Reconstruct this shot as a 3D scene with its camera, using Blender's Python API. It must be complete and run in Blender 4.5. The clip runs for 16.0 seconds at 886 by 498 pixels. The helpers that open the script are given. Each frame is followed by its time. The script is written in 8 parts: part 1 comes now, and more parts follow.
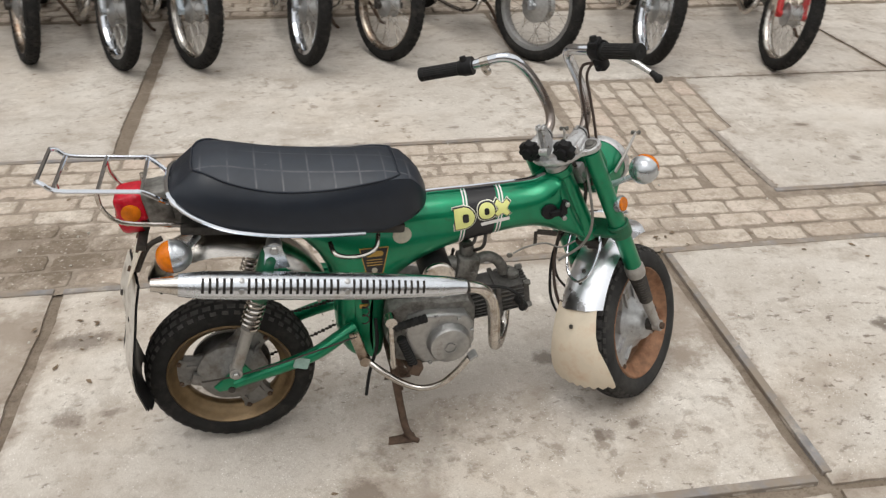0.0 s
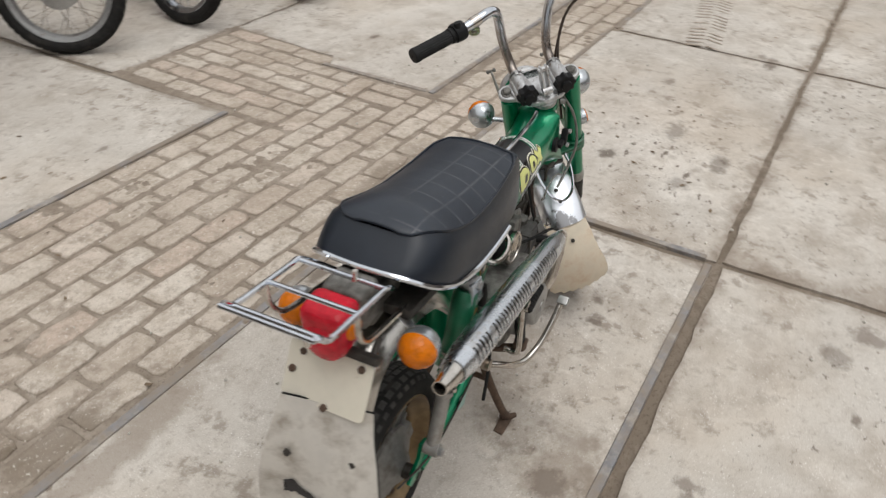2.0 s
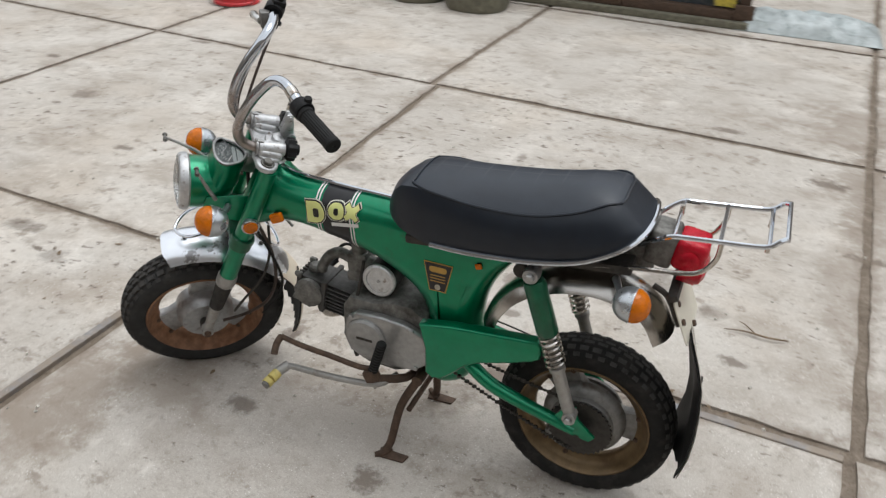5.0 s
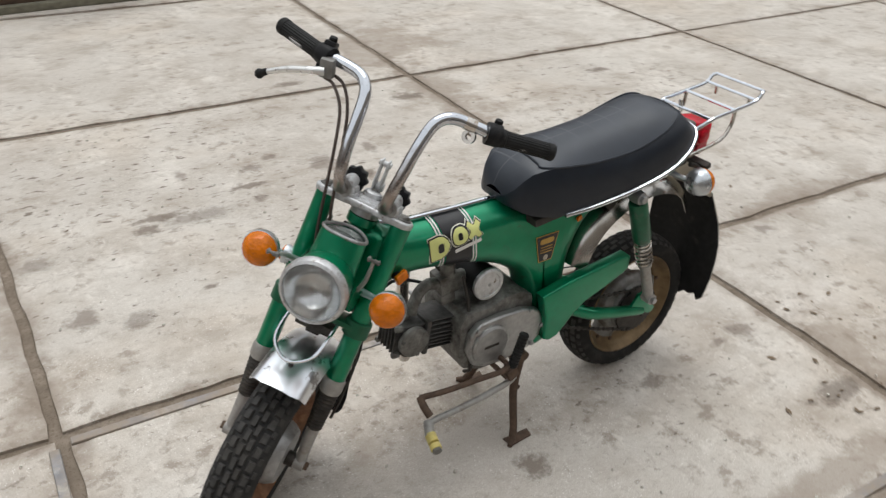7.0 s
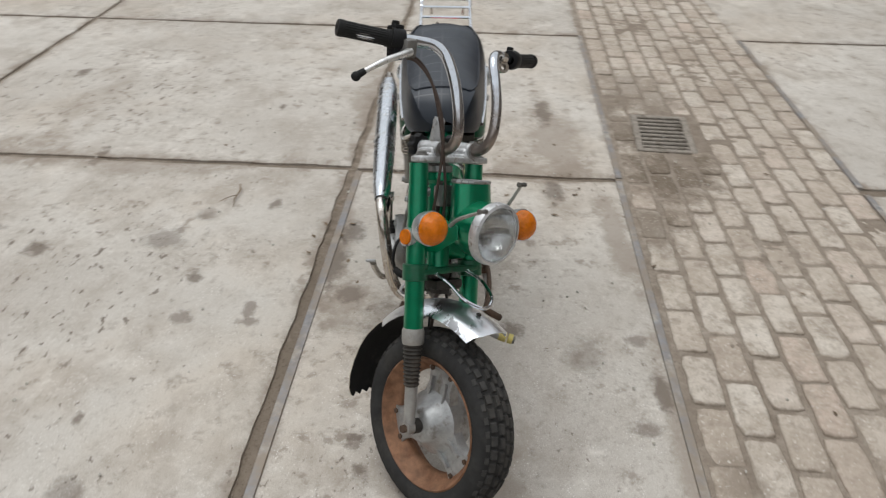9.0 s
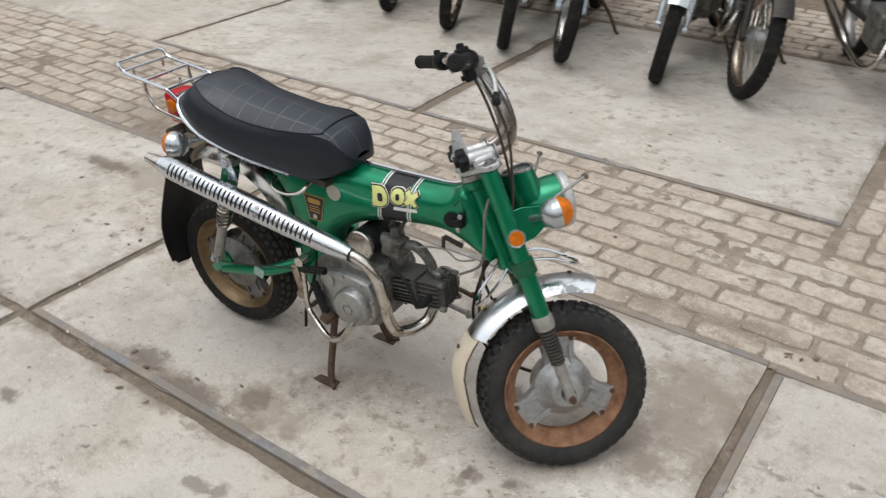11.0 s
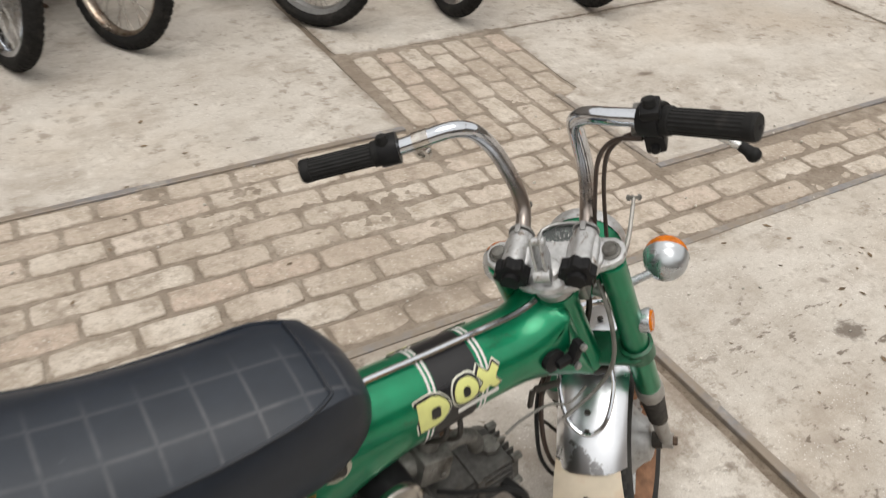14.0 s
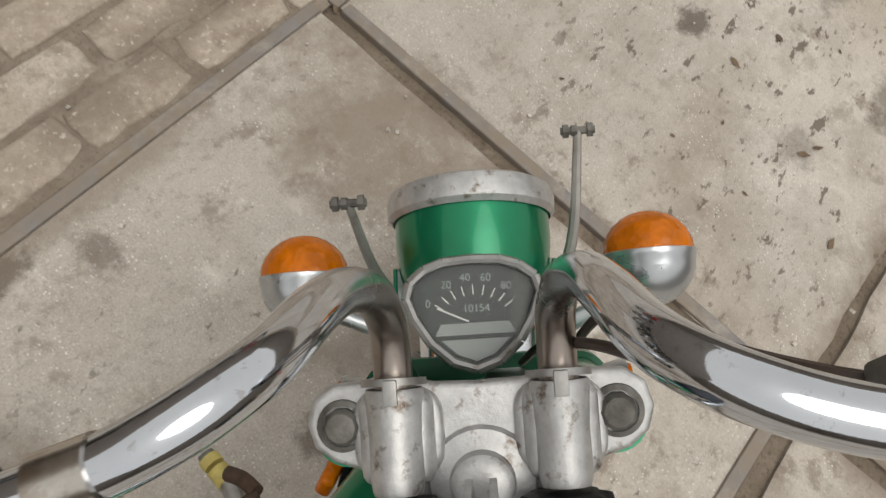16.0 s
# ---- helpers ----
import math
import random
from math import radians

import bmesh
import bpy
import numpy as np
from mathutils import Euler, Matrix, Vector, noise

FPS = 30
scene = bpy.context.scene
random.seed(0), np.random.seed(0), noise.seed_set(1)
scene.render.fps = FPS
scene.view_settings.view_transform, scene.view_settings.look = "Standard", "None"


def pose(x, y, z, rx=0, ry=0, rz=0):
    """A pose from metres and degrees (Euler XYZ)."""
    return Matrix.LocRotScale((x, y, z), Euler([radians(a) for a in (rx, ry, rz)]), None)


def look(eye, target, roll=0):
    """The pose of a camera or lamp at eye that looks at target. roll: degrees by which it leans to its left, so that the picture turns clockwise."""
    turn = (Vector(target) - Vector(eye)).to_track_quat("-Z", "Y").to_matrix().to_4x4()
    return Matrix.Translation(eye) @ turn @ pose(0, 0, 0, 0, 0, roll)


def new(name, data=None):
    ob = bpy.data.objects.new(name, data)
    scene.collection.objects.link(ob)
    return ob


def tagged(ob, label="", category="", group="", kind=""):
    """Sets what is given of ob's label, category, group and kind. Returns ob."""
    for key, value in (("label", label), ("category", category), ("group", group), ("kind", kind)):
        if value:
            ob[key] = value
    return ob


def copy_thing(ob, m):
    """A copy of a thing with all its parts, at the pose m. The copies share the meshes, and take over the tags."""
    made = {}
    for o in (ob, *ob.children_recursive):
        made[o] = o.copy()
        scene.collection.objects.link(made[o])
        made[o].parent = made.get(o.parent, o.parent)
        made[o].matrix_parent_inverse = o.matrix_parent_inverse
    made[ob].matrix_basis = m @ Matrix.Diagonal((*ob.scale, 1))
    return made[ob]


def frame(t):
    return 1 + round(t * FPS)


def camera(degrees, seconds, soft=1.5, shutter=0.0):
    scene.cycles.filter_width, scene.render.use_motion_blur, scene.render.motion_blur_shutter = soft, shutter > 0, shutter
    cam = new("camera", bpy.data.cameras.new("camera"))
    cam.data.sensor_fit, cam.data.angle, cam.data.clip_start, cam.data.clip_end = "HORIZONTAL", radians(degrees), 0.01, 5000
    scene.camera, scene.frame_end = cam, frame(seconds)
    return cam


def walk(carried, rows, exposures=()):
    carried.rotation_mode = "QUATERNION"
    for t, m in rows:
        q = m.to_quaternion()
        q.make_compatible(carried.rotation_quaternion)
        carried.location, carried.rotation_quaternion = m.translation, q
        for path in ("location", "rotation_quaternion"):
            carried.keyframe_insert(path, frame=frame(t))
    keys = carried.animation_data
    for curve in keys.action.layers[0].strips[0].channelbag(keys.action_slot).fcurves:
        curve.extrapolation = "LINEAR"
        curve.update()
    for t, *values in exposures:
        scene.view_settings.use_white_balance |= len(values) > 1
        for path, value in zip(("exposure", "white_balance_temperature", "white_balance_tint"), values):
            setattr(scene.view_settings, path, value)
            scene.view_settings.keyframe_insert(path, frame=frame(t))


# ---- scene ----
cam = camera(57.6, 16.0, soft=1.3, shutter=0.35)
PATH = [
    (0, (-0.364, -1.547, 1.478), (0.027, 0.094, 0.403), 1.5),
    (0.5, (-0.62, -1.378, 1.449), (0.036, 0.166, 0.36), 2.1),
    (1, (-0.893, -1.128, 1.446), (0.081, 0.22, 0.334), 2.0),
    (1.5, (-1.243, -0.872, 1.445), (0.042, 0.168, 0.32), 2.7),
    (2, (-1.442, -0.529, 1.432), (0.072, 0.136, 0.306), 3.6),
    (2.5, (-1.637, -0.15, 1.422), (0.001, 0.13, 0.31), 4.2),
    (3, (-1.651, 0.236, 1.403), (0.019, 0.078, 0.314), 3.9),
    (3.5, (-1.539, 0.634, 1.397), (0.03, 0.002, 0.33), 3.3),
    (4, (-1.332, 0.988, 1.392), (0.006, -0.091, 0.37), 3.1),
    (4.5, (-1.016, 1.187, 1.406), (-0.001, -0.202, 0.387), 2.4),
    (5, (-0.688, 1.371, 1.41), (-0.068, -0.233, 0.389), 2.3),
    (5.5, (-0.302, 1.454, 1.413), (-0.101, -0.25, 0.386), 2.3),
    (6, (0.112, 1.444, 1.417), (-0.103, -0.253, 0.381), 2.4),
    (6.5, (0.526, 1.35, 1.42), (-0.087, -0.243, 0.378), 2.4),
    (7, (0.909, 1.179, 1.424), (-0.068, -0.219, 0.381), 2.4),
    (7.5, (1.312, 1.0, 1.445), (0.001, -0.102, 0.412), 3.3),
    (8, (1.534, 0.717, 1.424), (0.028, -0.118, 0.407), -0.2),
    (8.5, (1.739, 0.354, 1.423), (0.083, -0.087, 0.391), -0.3),
    (9, (1.803, -0.012, 1.427), (0.101, -0.005, 0.377), 0.9),
    (9.5, (1.729, -0.389, 1.426), (0.086, 0.078, 0.387), 0.9),
    (10, (1.612, -0.774, 1.46), (0.146, 0.095, 0.414), 0.4),
    (10.5, (1.399, -1.126, 1.463), (0.196, 0.08, 0.416), 0.2),
    (11, (1.029, -1.398, 1.46), (0.138, 0.052, 0.41), -0.0),
    (11.5, (0.594, -1.562, 1.454), (0.037, 0.043, 0.398), -0.3),
    (12, (0.182, -1.59, 1.446), (-0.036, 0.09, 0.383), -0.3),
    (12.5, (-0.117, -1.456, 1.44), (-0.002, 0.228, 0.366), -0.1),
    (13, (-0.367, -1.246, 1.427), (0.052, 0.366, 0.32), 1.9),
    (13.5, (-0.466, -0.976, 1.404), (0.273, 0.482, 0.251), 1.9),
    (13.7, (-0.435, -0.830, 1.398), (0.386, 0.548, 0.203), 2.8),
    (14, (-0.362, -0.641, 1.377), (0.544, 0.672, 0.17), 3.2),
    (14.2, (-0.296, -0.509, 1.359), (0.657, 0.708, 0.089), 5.3),
    (14.5, (-0.217, -0.334, 1.324), (0.849, 0.67, -0.038), 8.3),
    (15, (-0.066, -0.097, 1.27), (0.995, 0.516, -0.311), 12.9),
    (15.5, (0.065, 0.026, 1.204), (1.014, 0.32, -0.531), 22.9),
    (16, (0.126, 0.052, 1.154), (0.984, 0.181, -0.647), 30.8),
]
EXPOSURES = [(0.0, 0.08, 6550, 10), (1.5, 0.0, 6480, 10), (2.0, -0.10, 6430, 10), (2.5, -0.14, 6380, 10), (3.5, -0.09, 6150, 9), (4.5, 0.0, 6150, 9), (7.0, 0.03, 6280, 9), (7.5, -0.10, 6280, 9), (8.5, -0.19, 6320, 9), (9.5, -0.16, 6130, 8), (10.0, -0.10, 6130, 8), (12.5, 0.08, 6550, 10), (13.5, 0.07, 6650, 10), (14.0, 0.05, 6700, 10), (14.5, -0.11, 6650, 10), (15.0, -0.21, 6380, 8), (16.0, -0.38, 6780, 9)]
walk(cam, [(t, look(e, g, r)) for t, e, g, r in PATH], EXPOSURES)

# ---- overcast daylight ----
world = bpy.data.worlds.new("world")
scene.world = world
world.use_nodes = True
wn, wl = world.node_tree.nodes, world.node_tree.links
sky = wn.new("ShaderNodeTexSky")
sky.sky_type, sky.sun_disc = "NISHITA", False
sky.sun_elevation, sky.sun_rotation = radians(74), radians(216)
sky.air_density, sky.dust_density, sky.ozone_density = 1.0, 4.0, 1.0
grey = wn.new("ShaderNodeHueSaturation")
grey.inputs["Saturation"].default_value = 0.10
wl.new(sky.outputs[0], grey.inputs["Color"])
cloud = wn.new("ShaderNodeMix")
cloud.data_type = "RGBA"
cloud.inputs["Factor"].default_value = 0.6
wl.new(grey.outputs[0], cloud.inputs["A"])
cloud.inputs["B"].default_value = (9.0, 8.9, 8.7, 1)
wl.new(cloud.outputs["Result"], wn["Background"].inputs[0])
wn["Background"].inputs[1].default_value = 0.14
sun = new("sun", bpy.data.lights.new("sun", "SUN"))
sun.data.energy, sun.data.angle, sun.data.color = 0.9, radians(40), (1.0, 0.97, 0.92)
sun.matrix_world = look((-1.6, -2.2, 9.5), (0, 0, 0))

# ---- materials ----
class Mat:
    """Small node builder round one principled material."""

    def __init__(self, name, rough=0.6, metal=0.0, coat=0.0, spec=0.5):
        self.m = bpy.data.materials.new(name)
        self.m.use_nodes = True
        self.n, self.l = self.m.node_tree.nodes, self.m.node_tree.links
        self.p = self.n["Principled BSDF"]
        self.p.inputs["Roughness"].default_value = rough
        self.p.inputs["Metallic"].default_value = metal
        self.p.inputs["Coat Weight"].default_value = coat
        self.p.inputs["Specular IOR Level"].default_value = spec
        self.geo = self.n.new("ShaderNodeNewGeometry")

    def noise(self, scale, detail=4.0, rough=0.6, coord=None, squash=None):
        t = self.n.new("ShaderNodeTexNoise")
        t.inputs["Scale"].default_value, t.inputs["Detail"].default_value, t.inputs["Roughness"].default_value = scale, detail, rough
        src = coord if coord is not None else self.geo.outputs["Position"]
        if squash:
            v = self.n.new("ShaderNodeVectorMath")
            v.operation = "MULTIPLY"
            v.inputs[1].default_value = squash
            self.l.new(src, v.inputs[0])
            src = v.outputs[0]
        self.l.new(src, t.inputs["Vector"])
        return t.outputs["Fac"]

    def ramp(self, fac, stops):
        r = self.n.new("ShaderNodeValToRGB")
        els = r.color_ramp.elements
        for i, (pos, col) in enumerate(stops):
            e = els[i] if i < 2 else els.new(pos)
            e.position = pos
            e.color = (*col, 1) if len(col) == 3 else col
        self.l.new(fac, r.inputs["Fac"])
        return r.outputs["Color"]

    def mask(self, fac, lo, hi):
        r = self.n.new("ShaderNodeMapRange")
        r.inputs["From Min"].default_value, r.inputs["From Max"].default_value = lo, hi
        self.l.new(fac, r.inputs["Value"])
        return r.outputs["Result"]

    def mix(self, fac, a, b, kind="MIX"):
        x = self.n.new("ShaderNodeMix")
        x.data_type, x.blend_type = "RGBA", kind
        for sock, v in (("Factor", fac), ("A", a), ("B", b)):
            s = [i for i in x.inputs if i.name == sock and i.type == ("VALUE" if sock == "Factor" else "RGBA")][0]
            if isinstance(v, (int, float)):
                s.default_value = v
            elif isinstance(v, tuple):
                s.default_value = (*v, 1)
            else:
                self.l.new(v, s)
        return [o for o in x.outputs if o.type == "RGBA"][0]

    def math(self, op, a, b=None):
        x = self.n.new("ShaderNodeMath")
        x.operation = op
        for i, v in enumerate((a, b)):
            if v is None:
                continue
            if isinstance(v, (int, float)):
                x.inputs[i].default_value = v
            else:
                self.l.new(v, x.inputs[i])
        return x.outputs[0]

    def color(self, c):
        if isinstance(c, tuple):
            self.p.inputs["Base Color"].default_value = (*c, 1)
        else:
            self.l.new(c, self.p.inputs["Base Color"])
        return self

    def roughness(self, r):
        self.l.new(r, self.p.inputs["Roughness"])
        return self

    def bump(self, fac, strength, dist=0.002):
        b = self.n.new("ShaderNodeBump")
        b.inputs["Strength"].default_value, b.inputs["Distance"].default_value = strength, dist
        self.l.new(fac, b.inputs["Height"])
        self.l.new(b.outputs[0], self.p.inputs["Normal"])
        return self


def worn(name, base, rough, metal=0.0, coat=0.0, var=0.18, grain=60.0, stain=None, stain_at=(0.55, 0.75), stain_scale=22.0, bump=0.15, grain_bump=400.0, rough_var=0.15, spec=0.5):
    """A surface with fine grain, slow shifts of tone and patches of dirt or rust."""
    k = Mat(name, rough, metal, coat, spec)
    lo, hi = tuple(c * (1 - var) for c in base), tuple(min(1, c * (1 + var)) for c in base)
    col = k.ramp(k.noise(grain, 5), [(0.3, lo), (0.7, hi)])
    if stain:
        col = k.mix(k.mask(k.noise(stain_scale, 6, 0.65), *stain_at), col, stain)
    k.color(col)
    k.roughness(k.math("ADD", k.math("MULTIPLY", k.noise(grain * 0.5, 4), rough_var * 2), rough - rough_var))
    if bump:
        k.bump(k.noise(grain_bump, 3), bump, 0.001)
    return k.m


DIRT = (0.10, 0.075, 0.05)
M = {}
M["green"] = worn("green_metallic_paint", (0.0, 0.215, 0.098), 0.32, metal=0.6, coat=0.5, var=0.12, grain=30, stain=(0.03, 0.05, 0.03), stain_at=(0.62, 0.85), bump=0.02, rough_var=0.08)
M["green_dull"] = worn("faded_green_paint", (0.004, 0.10, 0.045), 0.42, metal=0.2, coat=0.2, var=0.2, grain=40, stain=(0.09, 0.09, 0.07), stain_at=(0.58, 0.8), bump=0.05)
M["chrome"] = worn("chrome", (0.62, 0.65, 0.70), 0.08, metal=1.0, var=0.06, grain=25, stain=(0.30, 0.25, 0.2), stain_at=(0.66, 0.85), stain_scale=40, bump=0.02, rough_var=0.05)
M["guard_worn"] = worn("brown_hazed_chrome", (0.52, 0.50, 0.47), 0.24, metal=1.0, var=0.10, grain=25, stain=(0.30, 0.26, 0.21), stain_at=(0.50, 0.80), stain_scale=14, bump=0.03, rough_var=0.08)
M["mirror"] = worn("lamp_mirror", (0.93, 0.94, 0.95), 0.16, metal=1.0, var=0.03, grain=60, bump=0.10, grain_bump=120, rough_var=0.05)
M["alu_polish"] = worn("polished_aluminium", (0.74, 0.74, 0.73), 0.30, metal=0.8, var=0.08, grain=80, stain=(0.4, 0.36, 0.3), stain_at=(0.62, 0.8), bump=0.08)
M["alu_pitted"] = worn("pitted_aluminium", (0.57, 0.575, 0.58), 0.44, metal=0.7, var=0.16, grain=90, stain=(0.16, 0.11, 0.075), stain_at=(0.57, 0.70), stain_scale=75, bump=0.3)
M["shield_chrome"] = worn("bright_hazed_chrome", (0.63, 0.665, 0.71), 0.26, metal=1.0, var=0.06, grain=30, stain=(0.52, 0.50, 0.47), stain_at=(0.58, 0.75), stain_scale=25, bump=0.03, rough_var=0.08)
M["guard_chrome"] = worn("dull_peeling_chrome", (0.86, 0.89, 0.94), 0.30, metal=1.0, var=0.05, grain=30, stain=(0.34, 0.34, 0.35), stain_at=(0.575, 0.60), stain_scale=11, bump=0.04, rough_var=0.10)
M["chrome_worn"] = worn("worn_chrome", (0.58, 0.55, 0.51), 0.22, metal=1.0, var=0.15, grain=50, stain=(0.22, 0.13, 0.07), stain_at=(0.55, 0.78), stain_scale=35, bump=0.06, rough_var=0.12)
M["chrome_brown"] = worn("tarnished_chrome", (0.42, 0.36, 0.30), 0.3, metal=1.0, var=0.2, grain=45, stain=(0.16, 0.08, 0.04), stain_at=(0.46, 0.72), stain_scale=30, bump=0.08, rough_var=0.12)
M["alu"] = worn("cast_aluminium", (0.40, 0.40, 0.395), 0.42, metal=0.85, var=0.15, grain=70, stain=(0.17, 0.14, 0.11), stain_at=(0.55, 0.8), bump=0.15)
M["alu_bright"] = worn("bright_aluminium", (0.37, 0.37, 0.365), 0.38, metal=0.85, var=0.14, grain=80, stain=(0.17, 0.12, 0.08), stain_at=(0.58, 0.74), stain_scale=70, bump=0.15)
M["alu_dirty"] = worn("dirty_cast_aluminium", (0.21, 0.205, 0.19), 0.6, metal=0.5, var=0.3, grain=80, stain=(0.05, 0.043, 0.036), stain_at=(0.45, 0.7), bump=0.3)
M["iron"] = worn("dark_finned_iron", (0.085, 0.082, 0.078), 0.62, metal=0.4, var=0.35, grain=90, stain=(0.13, 0.10, 0.07), stain_at=(0.58, 0.8), bump=0.3)
M["gold_rim"] = worn("gold_brown_rim_paint", (0.175, 0.118, 0.060), 0.40, metal=0.55, var=0.25, grain=40, stain=(0.10, 0.06, 0.03), stain_at=(0.55, 0.8), bump=0.1)
M["rust_rim"] = worn("rusty_brown_rim", (0.26, 0.135, 0.075), 0.7, metal=0.15, var=0.35, grain=45, stain=(0.13, 0.05, 0.022), stain_at=(0.48, 0.75), bump=0.25)
M["rust"] = worn("rusty_steel", (0.105, 0.068, 0.047), 0.75, metal=0.3, var=0.35, grain=70, stain=(0.06, 0.04, 0.03), stain_at=(0.5, 0.75), bump=0.35)
M["dark_steel"] = worn("dark_greasy_steel", (0.05, 0.045, 0.04), 0.55, metal=0.5, var=0.35, grain=90, bump=0.2)
M["tyre"] = worn("dusty_rubber", (0.019, 0.0185, 0.018), 0.78, var=0.3, grain=35, stain=(0.055, 0.050, 0.044), stain_at=(0.52, 0.82), stain_scale=18, bump=0.25, spec=0.14)
M["tyre_dusty"] = worn("grey_dusty_rubber", (0.036, 0.0355, 0.035), 0.8, var=0.25, grain=30, stain=(0.070, 0.066, 0.060), stain_at=(0.50, 0.80), stain_scale=14, bump=0.2, spec=0.14)
M["alu_wheel"] = worn("dull_wheel_aluminium", (0.23, 0.225, 0.215), 0.55, metal=0.65, var=0.22, grain=70, stain=(0.13, 0.11, 0.09), stain_at=(0.52, 0.72), stain_scale=30, bump=0.2)
M["alu_front"] = worn("grey_hub_aluminium", (0.40, 0.405, 0.405), 0.45, metal=0.65, var=0.18, grain=70, stain=(0.16, 0.135, 0.11), stain_at=(0.55, 0.75), stain_scale=30, bump=0.2)
M["tread"] = worn("dusty_worn_tread", (0.056, 0.054, 0.052), 0.85, var=0.35, grain=40, stain=(0.075, 0.070, 0.063), stain_at=(0.48, 0.75), stain_scale=14, bump=0.2, spec=0.14)
M["rubber"] = worn("black_rubber", (0.018, 0.018, 0.018), 0.55, var=0.25, grain=60, stain=(0.06, 0.055, 0.05), stain_at=(0.6, 0.85), bump=0.12, spec=0.14)
M["boot"] = worn("dusty_grey_rubber", (0.055, 0.05, 0.045), 0.7, var=0.25, grain=60, stain=(0.12, 0.10, 0.08), stain_at=(0.5, 0.8), bump=0.15, spec=0.14)
M["plastic"] = worn("black_plastic", (0.014, 0.014, 0.015), 0.42, var=0.2, grain=60, stain=(0.05, 0.047, 0.04), stain_at=(0.62, 0.85), bump=0.1, spec=0.14)
M["cable"] = worn("brown_cable_sleeve", (0.055, 0.036, 0.028), 0.5, var=0.3, grain=60, bump=0.1)
M["cable_grey"] = worn("grey_cable_sleeve", (0.16, 0.155, 0.14), 0.5, var=0.25, grain=60, bump=0.1)
M["silver"] = worn("silver_paint", (0.52, 0.55, 0.58), 0.28, metal=0.85, var=0.08, grain=40, stain=(0.28, 0.27, 0.25), stain_at=(0.6, 0.85), bump=0.03, rough_var=0.08)
M["grey_leg"] = worn("grey_painted_leg", (0.36, 0.35, 0.33), 0.45, metal=0.4, var=0.15, grain=60, stain=(0.18, 0.14, 0.1), stain_at=(0.55, 0.8), bump=0.1)
M["white_plate"] = worn("yellowed_white_plastic", (0.66, 0.62, 0.52), 0.5, var=0.05, grain=25, stain=(0.32, 0.26, 0.19), stain_at=(0.66, 0.82), stain_scale=30, bump=0.05)
M["white_flap"] = worn("dirty_white_flap", (0.56, 0.53, 0.48), 0.6, var=0.08, grain=20, stain=(0.28, 0.24, 0.195), stain_at=(0.48, 0.72), stain_scale=16, bump=0.08)
M["cream_flap"] = worn("cream_flap", (0.66, 0.58, 0.46), 0.55, var=0.08, grain=18, stain=(0.50, 0.33, 0.21), stain_at=(0.48, 0.68), stain_scale=9, bump=0.06)
M["yellow"] = worn("yellow_decal", (0.70, 0.72, 0.27), 0.4, var=0.06, grain=60, bump=0.0)
M["pale"] = worn("pale_decal", (0.72, 0.72, 0.62), 0.4, var=0.05, grain=60, bump=0.0)
M["white"] = worn("white_decal", (0.74, 0.74, 0.72), 0.4, var=0.05, grain=60, bump=0.0)
M["black_decal"] = worn("black_decal", (0.010, 0.010, 0.012), 0.32, var=0.2, grain=60, bump=0.0)
M["gold_decal"] = worn("gold_decal", (0.48, 0.30, 0.07), 0.35, metal=0.4, var=0.1, grain=60, bump=0.0)
M["disc_decal"] = worn("worn_pale_disc", (0.50, 0.47, 0.38), 0.6, var=0.12, grain=120, stain=(0.33, 0.28, 0.2), stain_at=(0.55, 0.75), bump=0.05)
M["yellow_peg"] = worn("worn_yellow_rubber", (0.60, 0.50, 0.16), 0.6, var=0.15, grain=60, stain=(0.30, 0.25, 0.12), bump=0.1)
M["teal_tape"] = worn("faded_tape", (0.28, 0.42, 0.38), 0.5, var=0.15, grain=120, bump=0.03)
M["red_paint"] = worn("red_paint", (0.45, 0.02, 0.02), 0.35, coat=0.3, var=0.15, grain=40, bump=0.03)
M["blue_paint"] = worn("pale_blue_fork", (0.45, 0.52, 0.58), 0.3, metal=0.4, var=0.1, grain=40, bump=0.03)
M["face"] = worn("dial_face", (0.075, 0.085, 0.085), 0.5, var=0.05, grain=60, bump=0.0)
M["face_light"] = worn("dial_face_light", (0.35, 0.38, 0.37), 0.5, var=0.05, grain=60, bump=0.0)


def lens(name, base, rough=0.22, trans=0.2):
    k = Mat(name, rough, 0.0, 0.0, 0.35)
    k.color(k.ramp(k.noise(55, 3), [(0.32, tuple(c * 0.7 for c in base)), (0.62, base)]))
    rib = k.n.new("ShaderNodeTexVoronoi")
    rib.inputs["Scale"].default_value = 160
    k.l.new(k.geo.outputs["Position"], rib.inputs["Vector"])
    k.bump(rib.outputs["Distance"], 0.5, 0.002)
    k.p.inputs["Transmission Weight"].default_value = trans
    k.p.inputs["IOR"].default_value = 1.45
    return k.m


M["amber"] = lens("amber_lens", (0.84, 0.215, 0.003))
M["red_lens"] = lens("red_lens", (0.60, 0.010, 0.028), 0.20, 0.10)
k = Mat("clear_glass", 0.03, 0.0)
k.color((0.96, 0.97, 0.97))
k.p.inputs["Transmission Weight"].default_value = 1.0
k.p.inputs["IOR"].default_value = 1.22
M["glass"] = k.m

